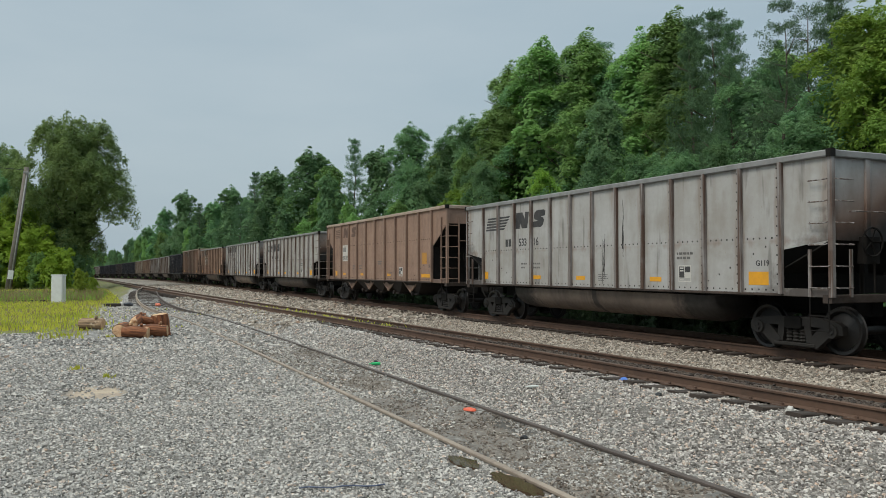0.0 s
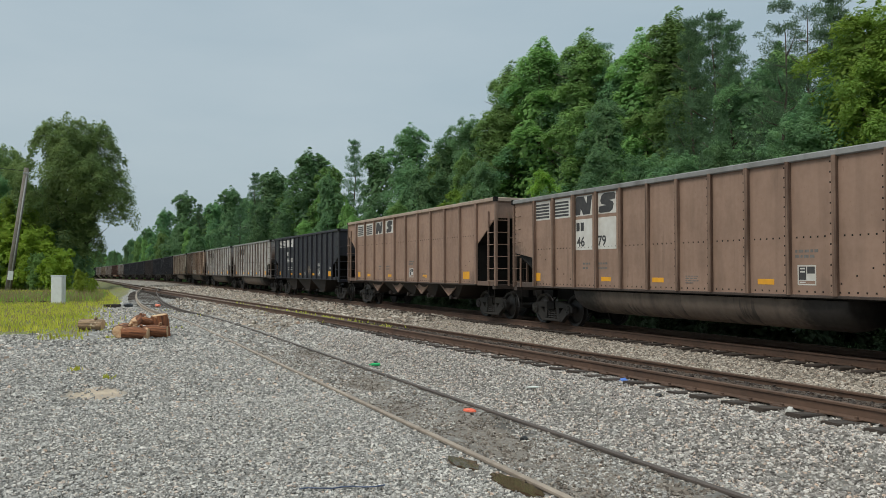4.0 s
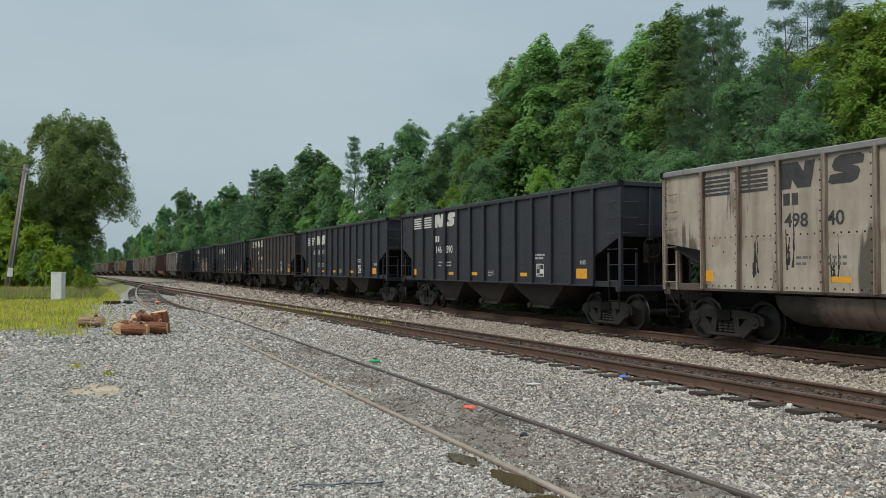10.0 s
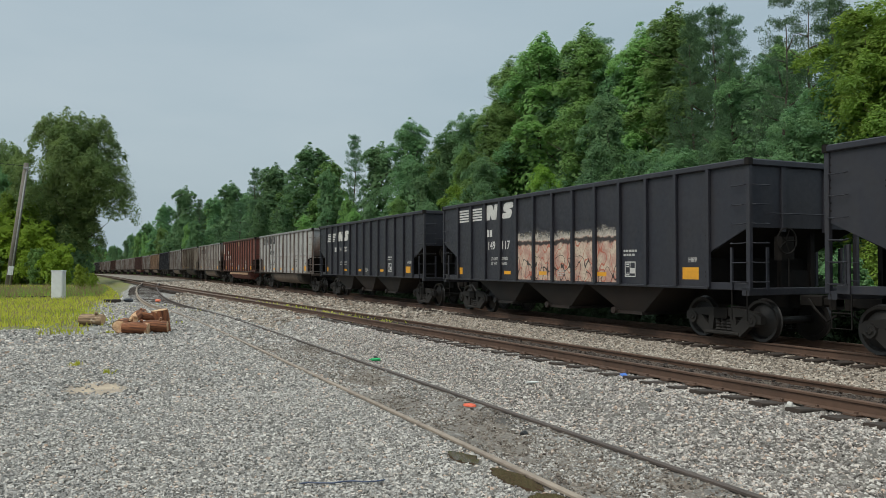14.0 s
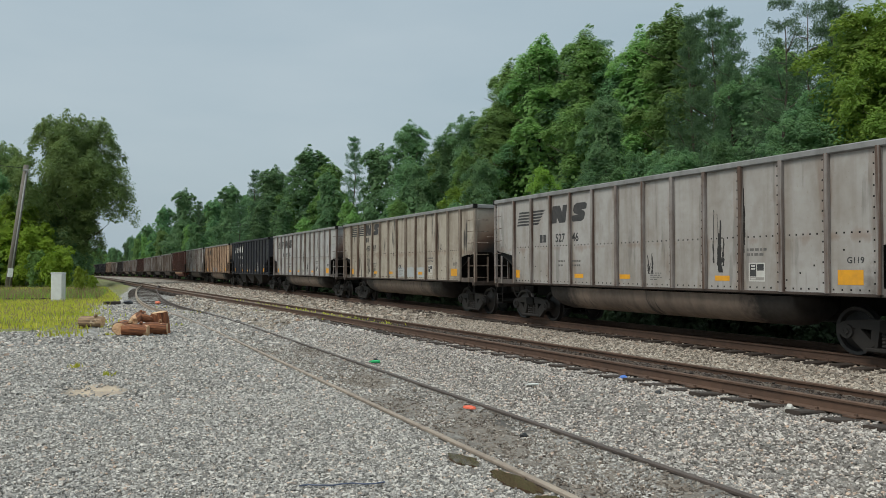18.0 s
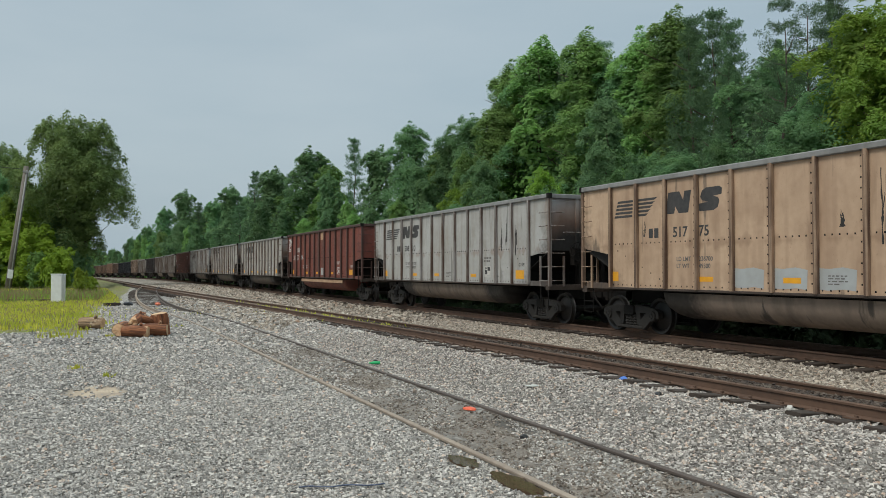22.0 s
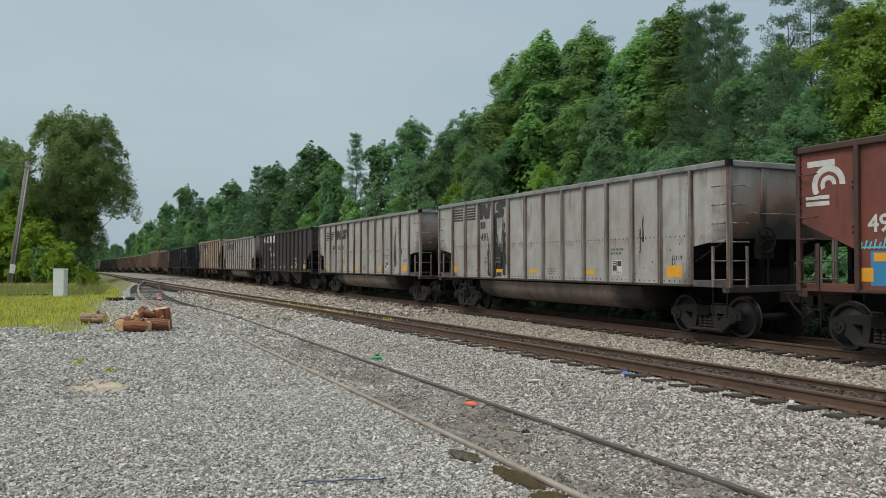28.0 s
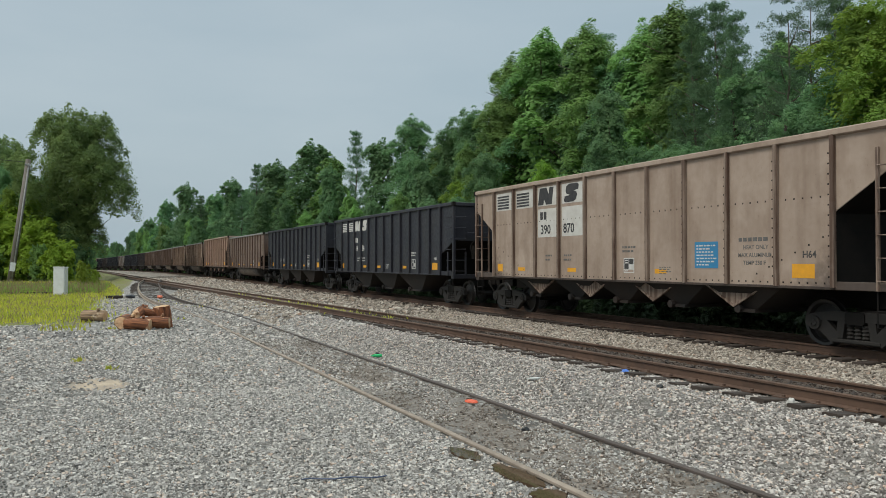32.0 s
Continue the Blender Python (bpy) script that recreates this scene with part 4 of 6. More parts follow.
def leaves(points, normals, size, r, slim=0.62, droop=0.25):
    """Four-cornered leaves with a fold, at points, lying roughly across their normals."""
    n = len(points)
    nrm = normals + r.normal(0, 0.25, (n, 3))
    nrm /= np.linalg.norm(nrm, axis=1)[:, None] + 1e-9
    a = np.cross(nrm, r.normal(0, 1, (n, 3)))
    a /= np.linalg.norm(a, axis=1)[:, None] + 1e-9
    b = np.cross(nrm, a)
    s = (size * r.uniform(0.6, 1.35, n))[:, None]
    v = np.stack([points - a * s, points + b * s * slim - nrm * s * droop * 0.5, points + a * s, points - b * s * slim - nrm * s * droop * 0.5], axis=1)
    return v.reshape(-1, 3)


def crown_mesh(name, r, height, radius, base, count, leaf, material, mounds=16, rounded=0.3, slim=0.62):
    """A crown of upright mounds on an uneven envelope; each mound is a heap of leafy clumps with a pointed tip."""
    def wide(u):
        spire = np.minimum(1.0, 0.55 + 1.5 * u) * (1 - u) ** 0.62
        low, rise = (0.2, 1.5) if rounded > 0.9 else (0.36, 1.8)
        dome = np.minimum(1.0, low + rise * u) * np.sqrt(np.maximum(0.0, 1 - u ** 2.8))
        return spire * (1 - rounded) + dome * rounded
    clumps = []
    for k in range(mounds):
        u = min(0.9, ((k + 0.4) / mounds) ** 0.85 + r.uniform(-0.05, 0.05))
        a = k * 2.4 + r.uniform(-0.6, 0.6)
        if rounded > 0.9:
            rad = radius * r.uniform(0.2, 0.3)
            q = max(0.0, wide(max(u, 0.0)) * radius * r.uniform(0.82 if k % 3 else 0.4, 0.98) - rad * 0.5)
        else:
            rad = min(radius * r.uniform(0.27, 0.46) * (1.1 - 0.5 * u), radius * wide(max(u, 0.0)) * 0.75 + 0.25)
            q = max(0.0, wide(max(u, 0.0)) * radius * r.uniform(0.8 if k % 3 else 0.45, 1.06) - rad * 0.65)
        x, y, z = q * math.cos(a), q * math.sin(a), base + (height - base) * max(u, 0.02) - rad * 0.6
        out = np.array([math.cos(a), math.sin(a), 0.0]) * min(1.0, q / radius * 2)
        for c in range(11):
            d = r.normal(0, 1, 3)
            d /= np.linalg.norm(d)
            d = d + out * 0.5 + np.array([0, 0, 0.5])
            d /= np.linalg.norm(d)
            clumps.append((x + d[0] * rad * 0.75, y + d[1] * rad * 0.75, z + d[2] * rad, rad * r.uniform(0.26, 0.46)))
        for c in range(3):
            clumps.append((x + out[0] * rad * 0.15 + r.normal(0, 0.08), y + out[1] * rad * 0.15 + r.normal(0, 0.08), z + rad * (1.42 - 0.24 * c), rad * (0.17 + 0.08 * c)))
    for c in range(7):
        clumps.append((r.normal(0, 0.1), r.normal(0, 0.1), height - 0.2 - radius * 0.13 * c, 0.22 + radius * 0.045 * c))
    n = int(count * 0.13)
    u, a = r.uniform(0.02, 0.88, n), r.uniform(0, math.tau, n)
    q = 0.55 * radius * wide(u) * np.sqrt(r.uniform(0.15, 1, n))
    pts = [np.stack([q * np.cos(a), q * np.sin(a), base + (height - base) * u], 1)]
    nrm = [np.stack([np.cos(a), np.sin(a), 0.4 + 0 * a], 1)]
    size = [np.full(n, leaf * 1.9)]
    area = sum(c[3] ** 1.7 for c in clumps)
    for x, y, z, rad in clumps:
        n = max(24, int(count * 0.9 * rad ** 1.7 / area))
        out = np.array([x, y, 0.0]) / (math.hypot(x, y) + 0.4 * radius)
        d = r.normal(0, 1, (n * 2, 3))
        d /= np.linalg.norm(d, axis=1)[:, None]
        d = d[d @ (out + np.array([0, 0, 0.6])) > -0.2][:n]
        reach = rad * r.uniform(0.35, 1.25, len(d)) ** 0.6
        pts.append(np.array((x, y, z)) + d * reach[:, None])
        nrm.append(d * 0.8 + np.array([-0.1, -0.15, 0.6]))
        size.append(np.full(len(d), leaf))
    v = leaves(np.concatenate(pts), np.concatenate(nrm), np.concatenate(size), r, slim)
    return fast_mesh(name, v, np.arange(len(v)).reshape(-1, 4), material)


def trunk_mesh(r, height, base, thick, limbs, reach, up=0.5):
    m = Mesh()
    bend = [(r.uniform(-0.25, 0.25) * k * 0.3, r.uniform(-0.25, 0.25) * k * 0.3, height * 0.96 * k / 5) for k in range(6)]
    m.tube(bend, thick, 8, thick * 0.15)
    for k in range(limbs):
        h = base * 0.8 + (height * 0.9 - base * 0.8) * (k + 0.5) / limbs
        a = k * 2.4 + r.uniform(-0.4, 0.4)
        ln = reach * (1 - 0.65 * h / height) * r.uniform(0.8, 1.2)
        i = min(4, int(h / (height * 0.96) * 5))
        x, y = bend[i][0], bend[i][1]
        m.tube([(x, y, h), (x + ln * 0.5 * math.cos(a), y + ln * 0.5 * math.sin(a), h + ln * up * 0.35), (x + ln * math.cos(a), y + ln * math.sin(a), h + ln * up)], thick * 0.3, 5, thick * 0.06)
    return m.mesh("trunk", BARK, True)


def pine_crown(name, r, height, base, reach, whorls, leaf):
    """Tufts of long needles along the outer halves of whorled limbs."""
    pts, nrm = [], []
    for w in range(whorls):
        u = (w + r.uniform(-0.3, 0.3)) / whorls
        h = base + (height - base) * u
        ln = reach * (1 - u) ** 0.75 * r.uniform(0.75, 1.2) + 0.35
        for k in range(5):
            a = k * math.tau / 5 + w * 1.1 + r.uniform(-0.3, 0.3)
            for q in np.linspace(0.35, 1.0, max(3, int(ln * 1.9))):
                c = np.array([ln * q * math.cos(a), ln * q * math.sin(a), h + ln * q * 0.22 + r.uniform(-0.15, 0.15)])
                c += r.normal(0, 0.12, 3)
                n = 62
                d = r.normal(0, 1, (n, 3))
                d /= np.linalg.norm(d, axis=1)[:, None]
                d[:, 2] = d[:, 2] * 0.7 + 0.25
                pts.append(c + d * r.uniform(0.12, 0.44, (n, 1)))
                nrm.append(np.cross(d, r.normal(0, 1, (n, 3))))
    v = leaves(np.concatenate(pts), np.concatenate(nrm), leaf, r, 0.15, 0.0)
    return fast_mesh(name, v, np.arange(len(v)).reshape(-1, 4), NEEDLE)


def make_tree(kind, seed, height, radius, base, count, leaf, material, mounds, rounded, label, thick=0.2):
    r = np.random.default_rng(seed)
    root = tagged(new(kind), label, "tree", "woods")
    part("trunk", trunk_mesh(r, height * 0.92, base, thick, 12, radius * (1.1 if kind == "pine_tree" else 0.75)), None, root)
    if kind == "pine_tree":
        part("crown", pine_crown("crown", r, height, base, radius, count, leaf), None, root)
    else:
        part("crown", crown_mesh("crown", r, height, radius, base, count, leaf, material, mounds, rounded), None, root)
    return root


BROAD = "leafy green broadleaf tree at the edge of the woods"
LIGHT = "light green young broadleaf tree at the edge of the woods"
DUSK = "tall dark green pine with full whorled limbs"
# height-20 templates; the first planted copy is the template itself
KIT = {
    "a": make_tree("broadleaf_tree", 11, 20, 4.8, 1.5, 38000, 0.088, LEAF_A, 17, 0.35, BROAD),
    "b": make_tree("broadleaf_tree", 12, 20, 4.2, 1.5, 36000, 0.085, LEAF_B, 17, 0.1, LIGHT),
    "c": make_tree("broadleaf_tree", 13, 20, 5.4, 1.5, 40000, 0.09, LEAF_A, 18, 0.7, BROAD),
    "y": make_tree("broadleaf_tree", 14, 20, 5.0, 1.0, 42000, 0.085, LEAF_Y, 18, 0.4, "yellow-green broadleaf tree beside the line"),
    "d": make_tree("broadleaf_tree", 23, 20, 8.2, 4.2, 76000, 0.125, LEAF_D, 60, 0.95, "tall broadleaf tree with a wide rounded crown", 0.3),
    "p": make_tree("pine_tree", 15, 20, 3.6, 2.5, 26, 0.15, NEEDLE, 1, 1, DUSK, 0.24),
    "q": make_tree("pine_tree", 16, 20, 3.0, 9.0, 10, 0.13, NEEDLE, 1, 1, "thin tall pine with a bare lower trunk", 0.2),
    "A": make_tree("broadleaf_tree", 17, 20, 4.8, 1.0, 20000, 0.145, LEAF_A, 15, 0.35, "distant green broadleaf tree beside the line"),
    "B": make_tree("broadleaf_tree", 18, 20, 4.4, 1.0, 20000, 0.14, LEAF_B, 15, 0.3, "distant light green broadleaf tree beside the line"),
    "s": make_tree("shrub", 19, 4, 2.0, 0.1, 4200, 0.09, LEAF_B, 10, 0.7, "bushy light green shrub at the wood's edge", 0.05),
    "S": make_tree("shrub", 20, 4, 2.3, 0.1, 4200, 0.1, LEAF_A, 10, 0.7, "dense green shrub at the wood's edge", 0.05),
    "w": make_tree("shrub", 21, 4, 2.0, 0.1, 4800, 0.09, LEAF_W, 10, 0.8, "bright yellow-green bush beside the grass", 0.05),
    "u": make_tree("shrub", 22, 4, 2.4, 0.0, 4000, 0.12, LEAF_U, 10, 0.6, "low undergrowth shrub on the bank, leaves coloured dark for shade", 0.05),
}
for k in ("s", "S", "w", "u"):
    tagged(KIT[k], category="shrub", group="undergrowth")
USED = set()
tree_rng = random.Random(8)


def land(x, y):
    return float(ground_height(np.array([x]), np.array([y]))[0])


def plant(code, x, y, height, slim=1.0):
    base = 20.0 if code not in "sSwu" else 4.0
    s = height / base
    m = Matrix.Translation((x, y, land(x, y) - 0.05)) @ Matrix.Rotation(tree_rng.uniform(0, math.tau), 4, "Z") @ Matrix.Diagonal((s * slim * tree_rng.uniform(0.95, 1.2), s * slim * tree_rng.uniform(0.95, 1.2), s, 1))
    if code not in USED:
        USED.add(code)
        KIT[code].matrix_basis = m
        return KIT[code]
    return copy_thing(KIT[code], m @ Matrix.Diagonal([1 / k for k in KIT[code].scale] + [1]))


# skyline of the woods beyond the train: kind, distance aside, along, height
TALL_FAR = (("A", 19, 256.7, 16.5), ("A", 20, 218.1, 19.2), ("A", 21, 182.8, 20.3), ("p", 22, 166.8, 16.0), ("A", 23, 152.8, 15.6), ("A", 24, 141.6, 17.1),
            ("p", 26, 130.6, 17.9), ("A", 27, 120.7, 17.5), ("p", 27, 110.4, 15.3), ("A", 28, 104.7, 18.2), ("B", 30, 101.5, 15.7), ("p", 31, 94.5, 17.8))
TALL_MID = (("A", 32, 87.9, 16.1), ("a", 33, 80.7, 17.8), ("b", 35, 78, 14.9), ("a", 33, 70.5, 15.0), ("c", 34, 67.5, 16.4), ("b", 33, 60.9, 16.3),
            ("b", 36, 63.6, 20.8), ("c", 37, 60.0, 20.2), ("b", 36, 58.4, 21.7), ("b", 36, 51.6, 20.5), ("a", 38, 56.5, 20.2))
TALL_NEAR = (("q", 38, 52.6, 20.0), ("a", 37, 49.3, 17.6), ("b", 36, 45.0, 18.7), ("b", 36, 41.5, 19.1), ("a", 38, 45.6, 18.4), ("p", 34, 37.7, 17.0), ("p", 34, 35.9, 16.9),
             ("p", 33, 33.5, 15.4), ("c", 34, 32.5, 13.2), ("q", 30, 27.3, 14.4), ("q", 31, 26.5, 15.1), ("p", 33, 26.9, 15.0), ("y", 27, 20.7, 12.0), ("y", 27, 19.0, 12.2),
             ("c", 28, 22.5, 9.5), ("c", 33, 18, 15))
for group in (TALL_FAR, TALL_MID, TALL_NEAR):
    for code, x, y, h in group:
        plant(code, x, y, h + 0.2, {"p": 0.78, "q": 0.8, "A": 1.3, "B": 1.3, "b": 1.4, "a": 1.3}.get(code, 1.15))
# the body of the woods in front of and behind the skyline trees
y = 12.0
while y < 96:
    plant(tree_rng.choice("acby" if y < 66 else "AABAp"), tree_rng.uniform(27, 30.5), y + tree_rng.uniform(-1.2, 1.2), tree_rng.uniform(6.5, 9.0) if y < 38 else tree_rng.uniform(8.5, 12.5))
    plant(tree_rng.choice("abccb"), tree_rng.uniform(23.5, 25.5), y + tree_rng.uniform(-1.5, 1.5), tree_rng.uniform(5.0, 8.5), 1.25)
    if tree_rng.random() < 0.7:
        plant(tree_rng.choice("AAB"), tree_rng.uniform(38, 42), y + 3, tree_rng.uniform(14, 17))
    y += 4.6
y = 96.0
while y < 400:
    g = 0.6 if y > 150 else 1.0
    plant(tree_rng.choice("AABp" if y < 170 else "AAB"), train_x(y) + 7.5 * g + tree_rng.uniform(0, 2.5), y + tree_rng.uniform(-2, 2), tree_rng.uniform(8, 13))
    if y < 330:
        plant(tree_rng.choice("AAB"), train_x(y) + 12 + tree_rng.uniform(0, 3), y + tree_rng.uniform(-2, 2), tree_rng.uniform(12, 16.5))
    y += 5.5
# Undergrowth seen below the cars, mostly in the shade-darkened leaf colour.
y = 6.0
while y < 130:
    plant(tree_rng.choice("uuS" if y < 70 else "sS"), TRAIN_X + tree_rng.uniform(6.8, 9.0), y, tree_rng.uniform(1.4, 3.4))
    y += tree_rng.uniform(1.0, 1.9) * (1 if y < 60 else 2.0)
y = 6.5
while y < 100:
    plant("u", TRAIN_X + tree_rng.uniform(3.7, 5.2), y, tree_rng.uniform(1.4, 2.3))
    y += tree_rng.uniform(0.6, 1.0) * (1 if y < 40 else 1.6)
# the stand of trees left of the line and the screen where the line bends away
LEFT = (("d", -0.5, 100, 19.2), ("d", -10.5, 112, 17.5), ("c", -8.4, 106, 13.8),
        ("y", -7.2, 97.5, 10.5), ("y", -5.0, 98, 9.6), ("y", -3.4, 97, 7.2), ("a", -2.9, 99.5, 9.5), ("a", -1.4, 99, 8.2), ("s", -3.9, 92, 4.0), ("w", -2.5, 90, 3.8), ("w", -1.6, 91, 4.5),
        ("s", -4.6, 95, 4.0), ("S", -0.4, 97, 4.2), ("w", -7.0, 96.6, 8.2), ("w", -4.6, 96.0, 7.2), ("w", -5.6, 95.4, 5.2), ("s", -8.2, 95.6, 4.2))
for code, x, y, h in LEFT:
    plant(code, x, y, h)
for x, y, h in ((0.05, 69, 2.3), (1.0, 71, 1.6), (-4.2, 97.5, 3.4), (-8.6, 99, 3), (-2.6, 92, 3.5)):
    plant("w" if y < 75 else "s", x, y, h, 0.8)
for k in range(22):
    yy = 125 + 20 * k
    for off in (-14, -22):
        plant(tree_rng.choice("AAB"), train_x(yy) + off + tree_rng.uniform(-3, 3) - 0.012 * max(0, 330 - yy), yy, tree_rng.uniform(13, 19))

# ---- left side of the yard ----
GALV = plain("white_painted_cabinet_steel", (0.72, 0.73, 0.73), (0.55, 0.55, 0.53), 5, 0.5, 0, 0.6, 0.1)
DULL = plain("dull_grey_conduit", (0.3, 0.3, 0.29), (0.2, 0.2, 0.19), 6, 0.6)
POLE = plain("weathered_pole_wood", (0.2, 0.18, 0.155), (0.11, 0.095, 0.08), 12, 0.9, 0, 0.8, 0.5)
def bark_mat(name, base, dark, peeled, share):
    """Fibrous bark with cracks along the log and pale patches where it has peeled."""
    m, n, l, b = mat(name, 0.9)
    sh = random_shift(n, l)
    fib = tex(n, l, 5.0, 6, (0.35, 3.0, 3.0), sh)
    blot = tex(n, l, 3.2, 5, (0.8, 1.2, 1.2), sh)
    col = mix(n, l, ramp(n, l, fib.outputs["Fac"], [(0.35, 0.0), (0.62, 1.0)]), dark, base)
    col = mix(n, l, ramp(n, l, blot.outputs["Fac"], [(share, 0.0), (share + 0.05, 0.9)]), col, peeled)
    l.new(col, b.inputs["Base Color"])
    bump(n, l, b, fib.outputs["Fac"], 0.9, 0.05)
    return m


LOG_BARK = bark_mat("split_reddish_bark", (0.3, 0.115, 0.05), (0.09, 0.038, 0.022), (0.6, 0.38, 0.22), 0.6)
LOG_GREY = bark_mat("weathered_grey_bark", (0.33, 0.22, 0.13), (0.12, 0.08, 0.05), (0.5, 0.4, 0.28), 0.58)
LOG_WOOD = plain("fresh_cut_wood", (0.62, 0.43, 0.26), (0.42, 0.2, 0.09), 10, 0.85)
cab = tagged(new("relay_cabinet"), "white painted steel trackside relay cabinet standing in grass", "cabinet")
cab.location = (-1.18, 55.8, land(-1.18, 55.8))
cab.rotation_euler = (0, 0, radians(-18))
part("body", Mesh().box(-0.34, 0.34, -0.3, 0.3, 0.08, 1.78, 0.02).mesh("body"), GALV, cab)
part("roof", Mesh().prism([(-0.37, 1.77), (0.37, 1.77), (0.35, 1.83), (-0.35, 1.84)], 1, -0.33, 0.33).mesh("roof"), GALV, cab)
part("plinth", Mesh().box(-0.37, 0.37, -0.33, 0.33, -0.1, 0.09, 0.01).mesh("plinth"), plain("concrete", (0.4, 0.39, 0.37), (0.28, 0.27, 0.25)), cab)
part("door", Mesh().box(-0.3, 0.3, -0.325, -0.298, 0.14, 1.72, 0.01).mesh("door"), GALV, cab)
pole = tagged(new("utility_pole"), "leaning weathered wooden utility pole with grey conduit", "utility pole")
pole.location = (-6.6, 92.3, land(-6.6, 92.3))
pole.rotation_euler = (0, radians(7.0), 0)
part("shaft", Mesh().tube([(0, 0, -0.6), (0, 0, 6), (0, 0, 12.8)], 0.32, 12, 0.24).mesh("shaft", None, True), POLE, pole)
part("conduit", Mesh().tube([(0.14, -0.34, 0.2), (0.14, -0.31, 5), (0.12, -0.27, 12.4)], 0.07, 8).mesh("conduit", None, True), DULL, pole)
part("meter_box", Mesh().box(-0.2, 0.3, -0.4, -0.2, 1.2, 2.1, 0.03).mesh("meter_box"), GALV, pole)
part("bracket", Mesh().box(-0.25, 0.3, -0.42, -0.3, 12.1, 12.3, 0.02).mesh("bracket"), DULL, pole)


wire = Mesh().tube([(-5.3 - 2.2 * k, 95 - 1.5 * k, 12.2 + 0.35 * k * (k - 9) * 0.06 + 0.12 * k) for k in range(10)], 0.03, 5).mesh("wire", DARK)
tagged(new("overhead_wire", wire), "thin dark overhead wire hanging from the wooden pole", "wire")


def log(x, y, z, length, rad, heading, tilt=0.0, label="thick cut log with reddish split bark lying on gravel", bark=None, torn=0.0):
    r = random.Random(int(x * 100 + y * 10))
    root = tagged(new("log"), label, "log", "log pile")
    root.matrix_basis = pose(x, y, z, 0, tilt, heading)
    n, st = 22, 10
    lump = [1 + 0.09 * math.sin(2 * k * math.tau / n + x) + r.uniform(-0.05, 0.05) for k in range(n)]
    vs = []
    for i in range(st):
        u = i / (st - 1)
        px = length * (u - 0.5)
        swell = 1 + 0.06 * math.sin(u * 5 + x * 3) + 0.05 * (u - 0.5)
        for k in range(n):
            a = k * math.tau / n
            rr = rad * lump[k] * swell * (1 + r.uniform(-0.03, 0.03))
            end = 0.0
            if i in (0, st - 1):
                end = (1 if i else -1) * (torn * rad * (math.sin(a * 3 + x) + r.uniform(-0.5, 0.5)) + r.uniform(-0.008, 0.008))
            vs.append((px + end, rr * math.cos(a), rr * math.sin(a) + 0.03 * length * math.sin(u * 3.1)))
    fs = [(i * n + k, i * n + (k + 1) % n, (i + 1) * n + (k + 1) % n, (i + 1) * n + k) for i in range(st - 1) for k in range(n)]
    part("bark", Mesh().add(vs, fs).mesh("bark", None, True), bark or LOG_BARK, root)
    for i, s in ((0, -1), (st - 1, 1)):
        rim = [vs[i * n + k] for k in range(n)]
        mx, my, mz = (sum(p[j] for p in rim) / n for j in range(3))
        ring, mid = [], []
        for px, py, pz in rim:
            ring.append((px + s * 0.004, my + (py - my) * 0.93, mz + (pz - mz) * 0.93))
            mid.append((px * 0.4 + mx * 0.6 + s * 0.012 + r.uniform(-0.02, 0.02) * torn * 6, my + (py - my) * 0.45, mz + (pz - mz) * 0.45))
        cv = ring + mid + [(mx + s * 0.014, my, mz)] + [(p[0] - s * 0.03, p[1], p[2]) for p in ring]
        cf = [(k, (k + 1) % n, n + (k + 1) % n, n + k) for k in range(n)] + [(n + k, n + (k + 1) % n, 2 * n) for k in range(n)] + [(2 * n + 1 + k, 2 * n + 1 + (k + 1) % n, (k + 1) % n, k) for k in range(n)]
        part("cut_end", Mesh().add(cv, cf).mesh("cut_end"), LOG_WOOD, root)
    if rad < 0.235 and tilt < 50:
        part("branch_stub", Mesh().tube([(length * 0.18, 0, rad * 0.6), (length * 0.22, -rad * 0.3, rad * 1.25), (length * 0.25, -rad * 0.4, rad * 1.4)], rad * 0.28, 9, rad * 0.22).mesh("branch_stub", None, True), bark or LOG_BARK, root)


gz = LOT_Z
log(1.3, 27.2, gz + 0.23, 0.6, 0.235, 60, 0, torn=0.05)
log(1.62, 26.62, gz + 0.19, 0.78, 0.19, -22, 3)
log(2.2, 26.75, gz + 0.2, 0.74, 0.205, -14)
log(1.72, 27.2, gz + 0.53, 0.7, 0.15, 62, -14, "short log with torn pale end lying on top of the pile", torn=0.3)
log(1.95, 27.25, gz + 0.5, 0.62, 0.13, 10, 16, "thin peeled log lying across the pile", torn=0.15)
log(2.42, 27.2, gz + 0.36, 0.7, 0.25, 12, 80, "upright stub of log with rust-red bark on gravel")
log(0.42, 31.0, gz + 0.2, 0.8, 0.2, -24, 0, "weathered grey-brown log lying in grass", LOG_GREY, 0.05)


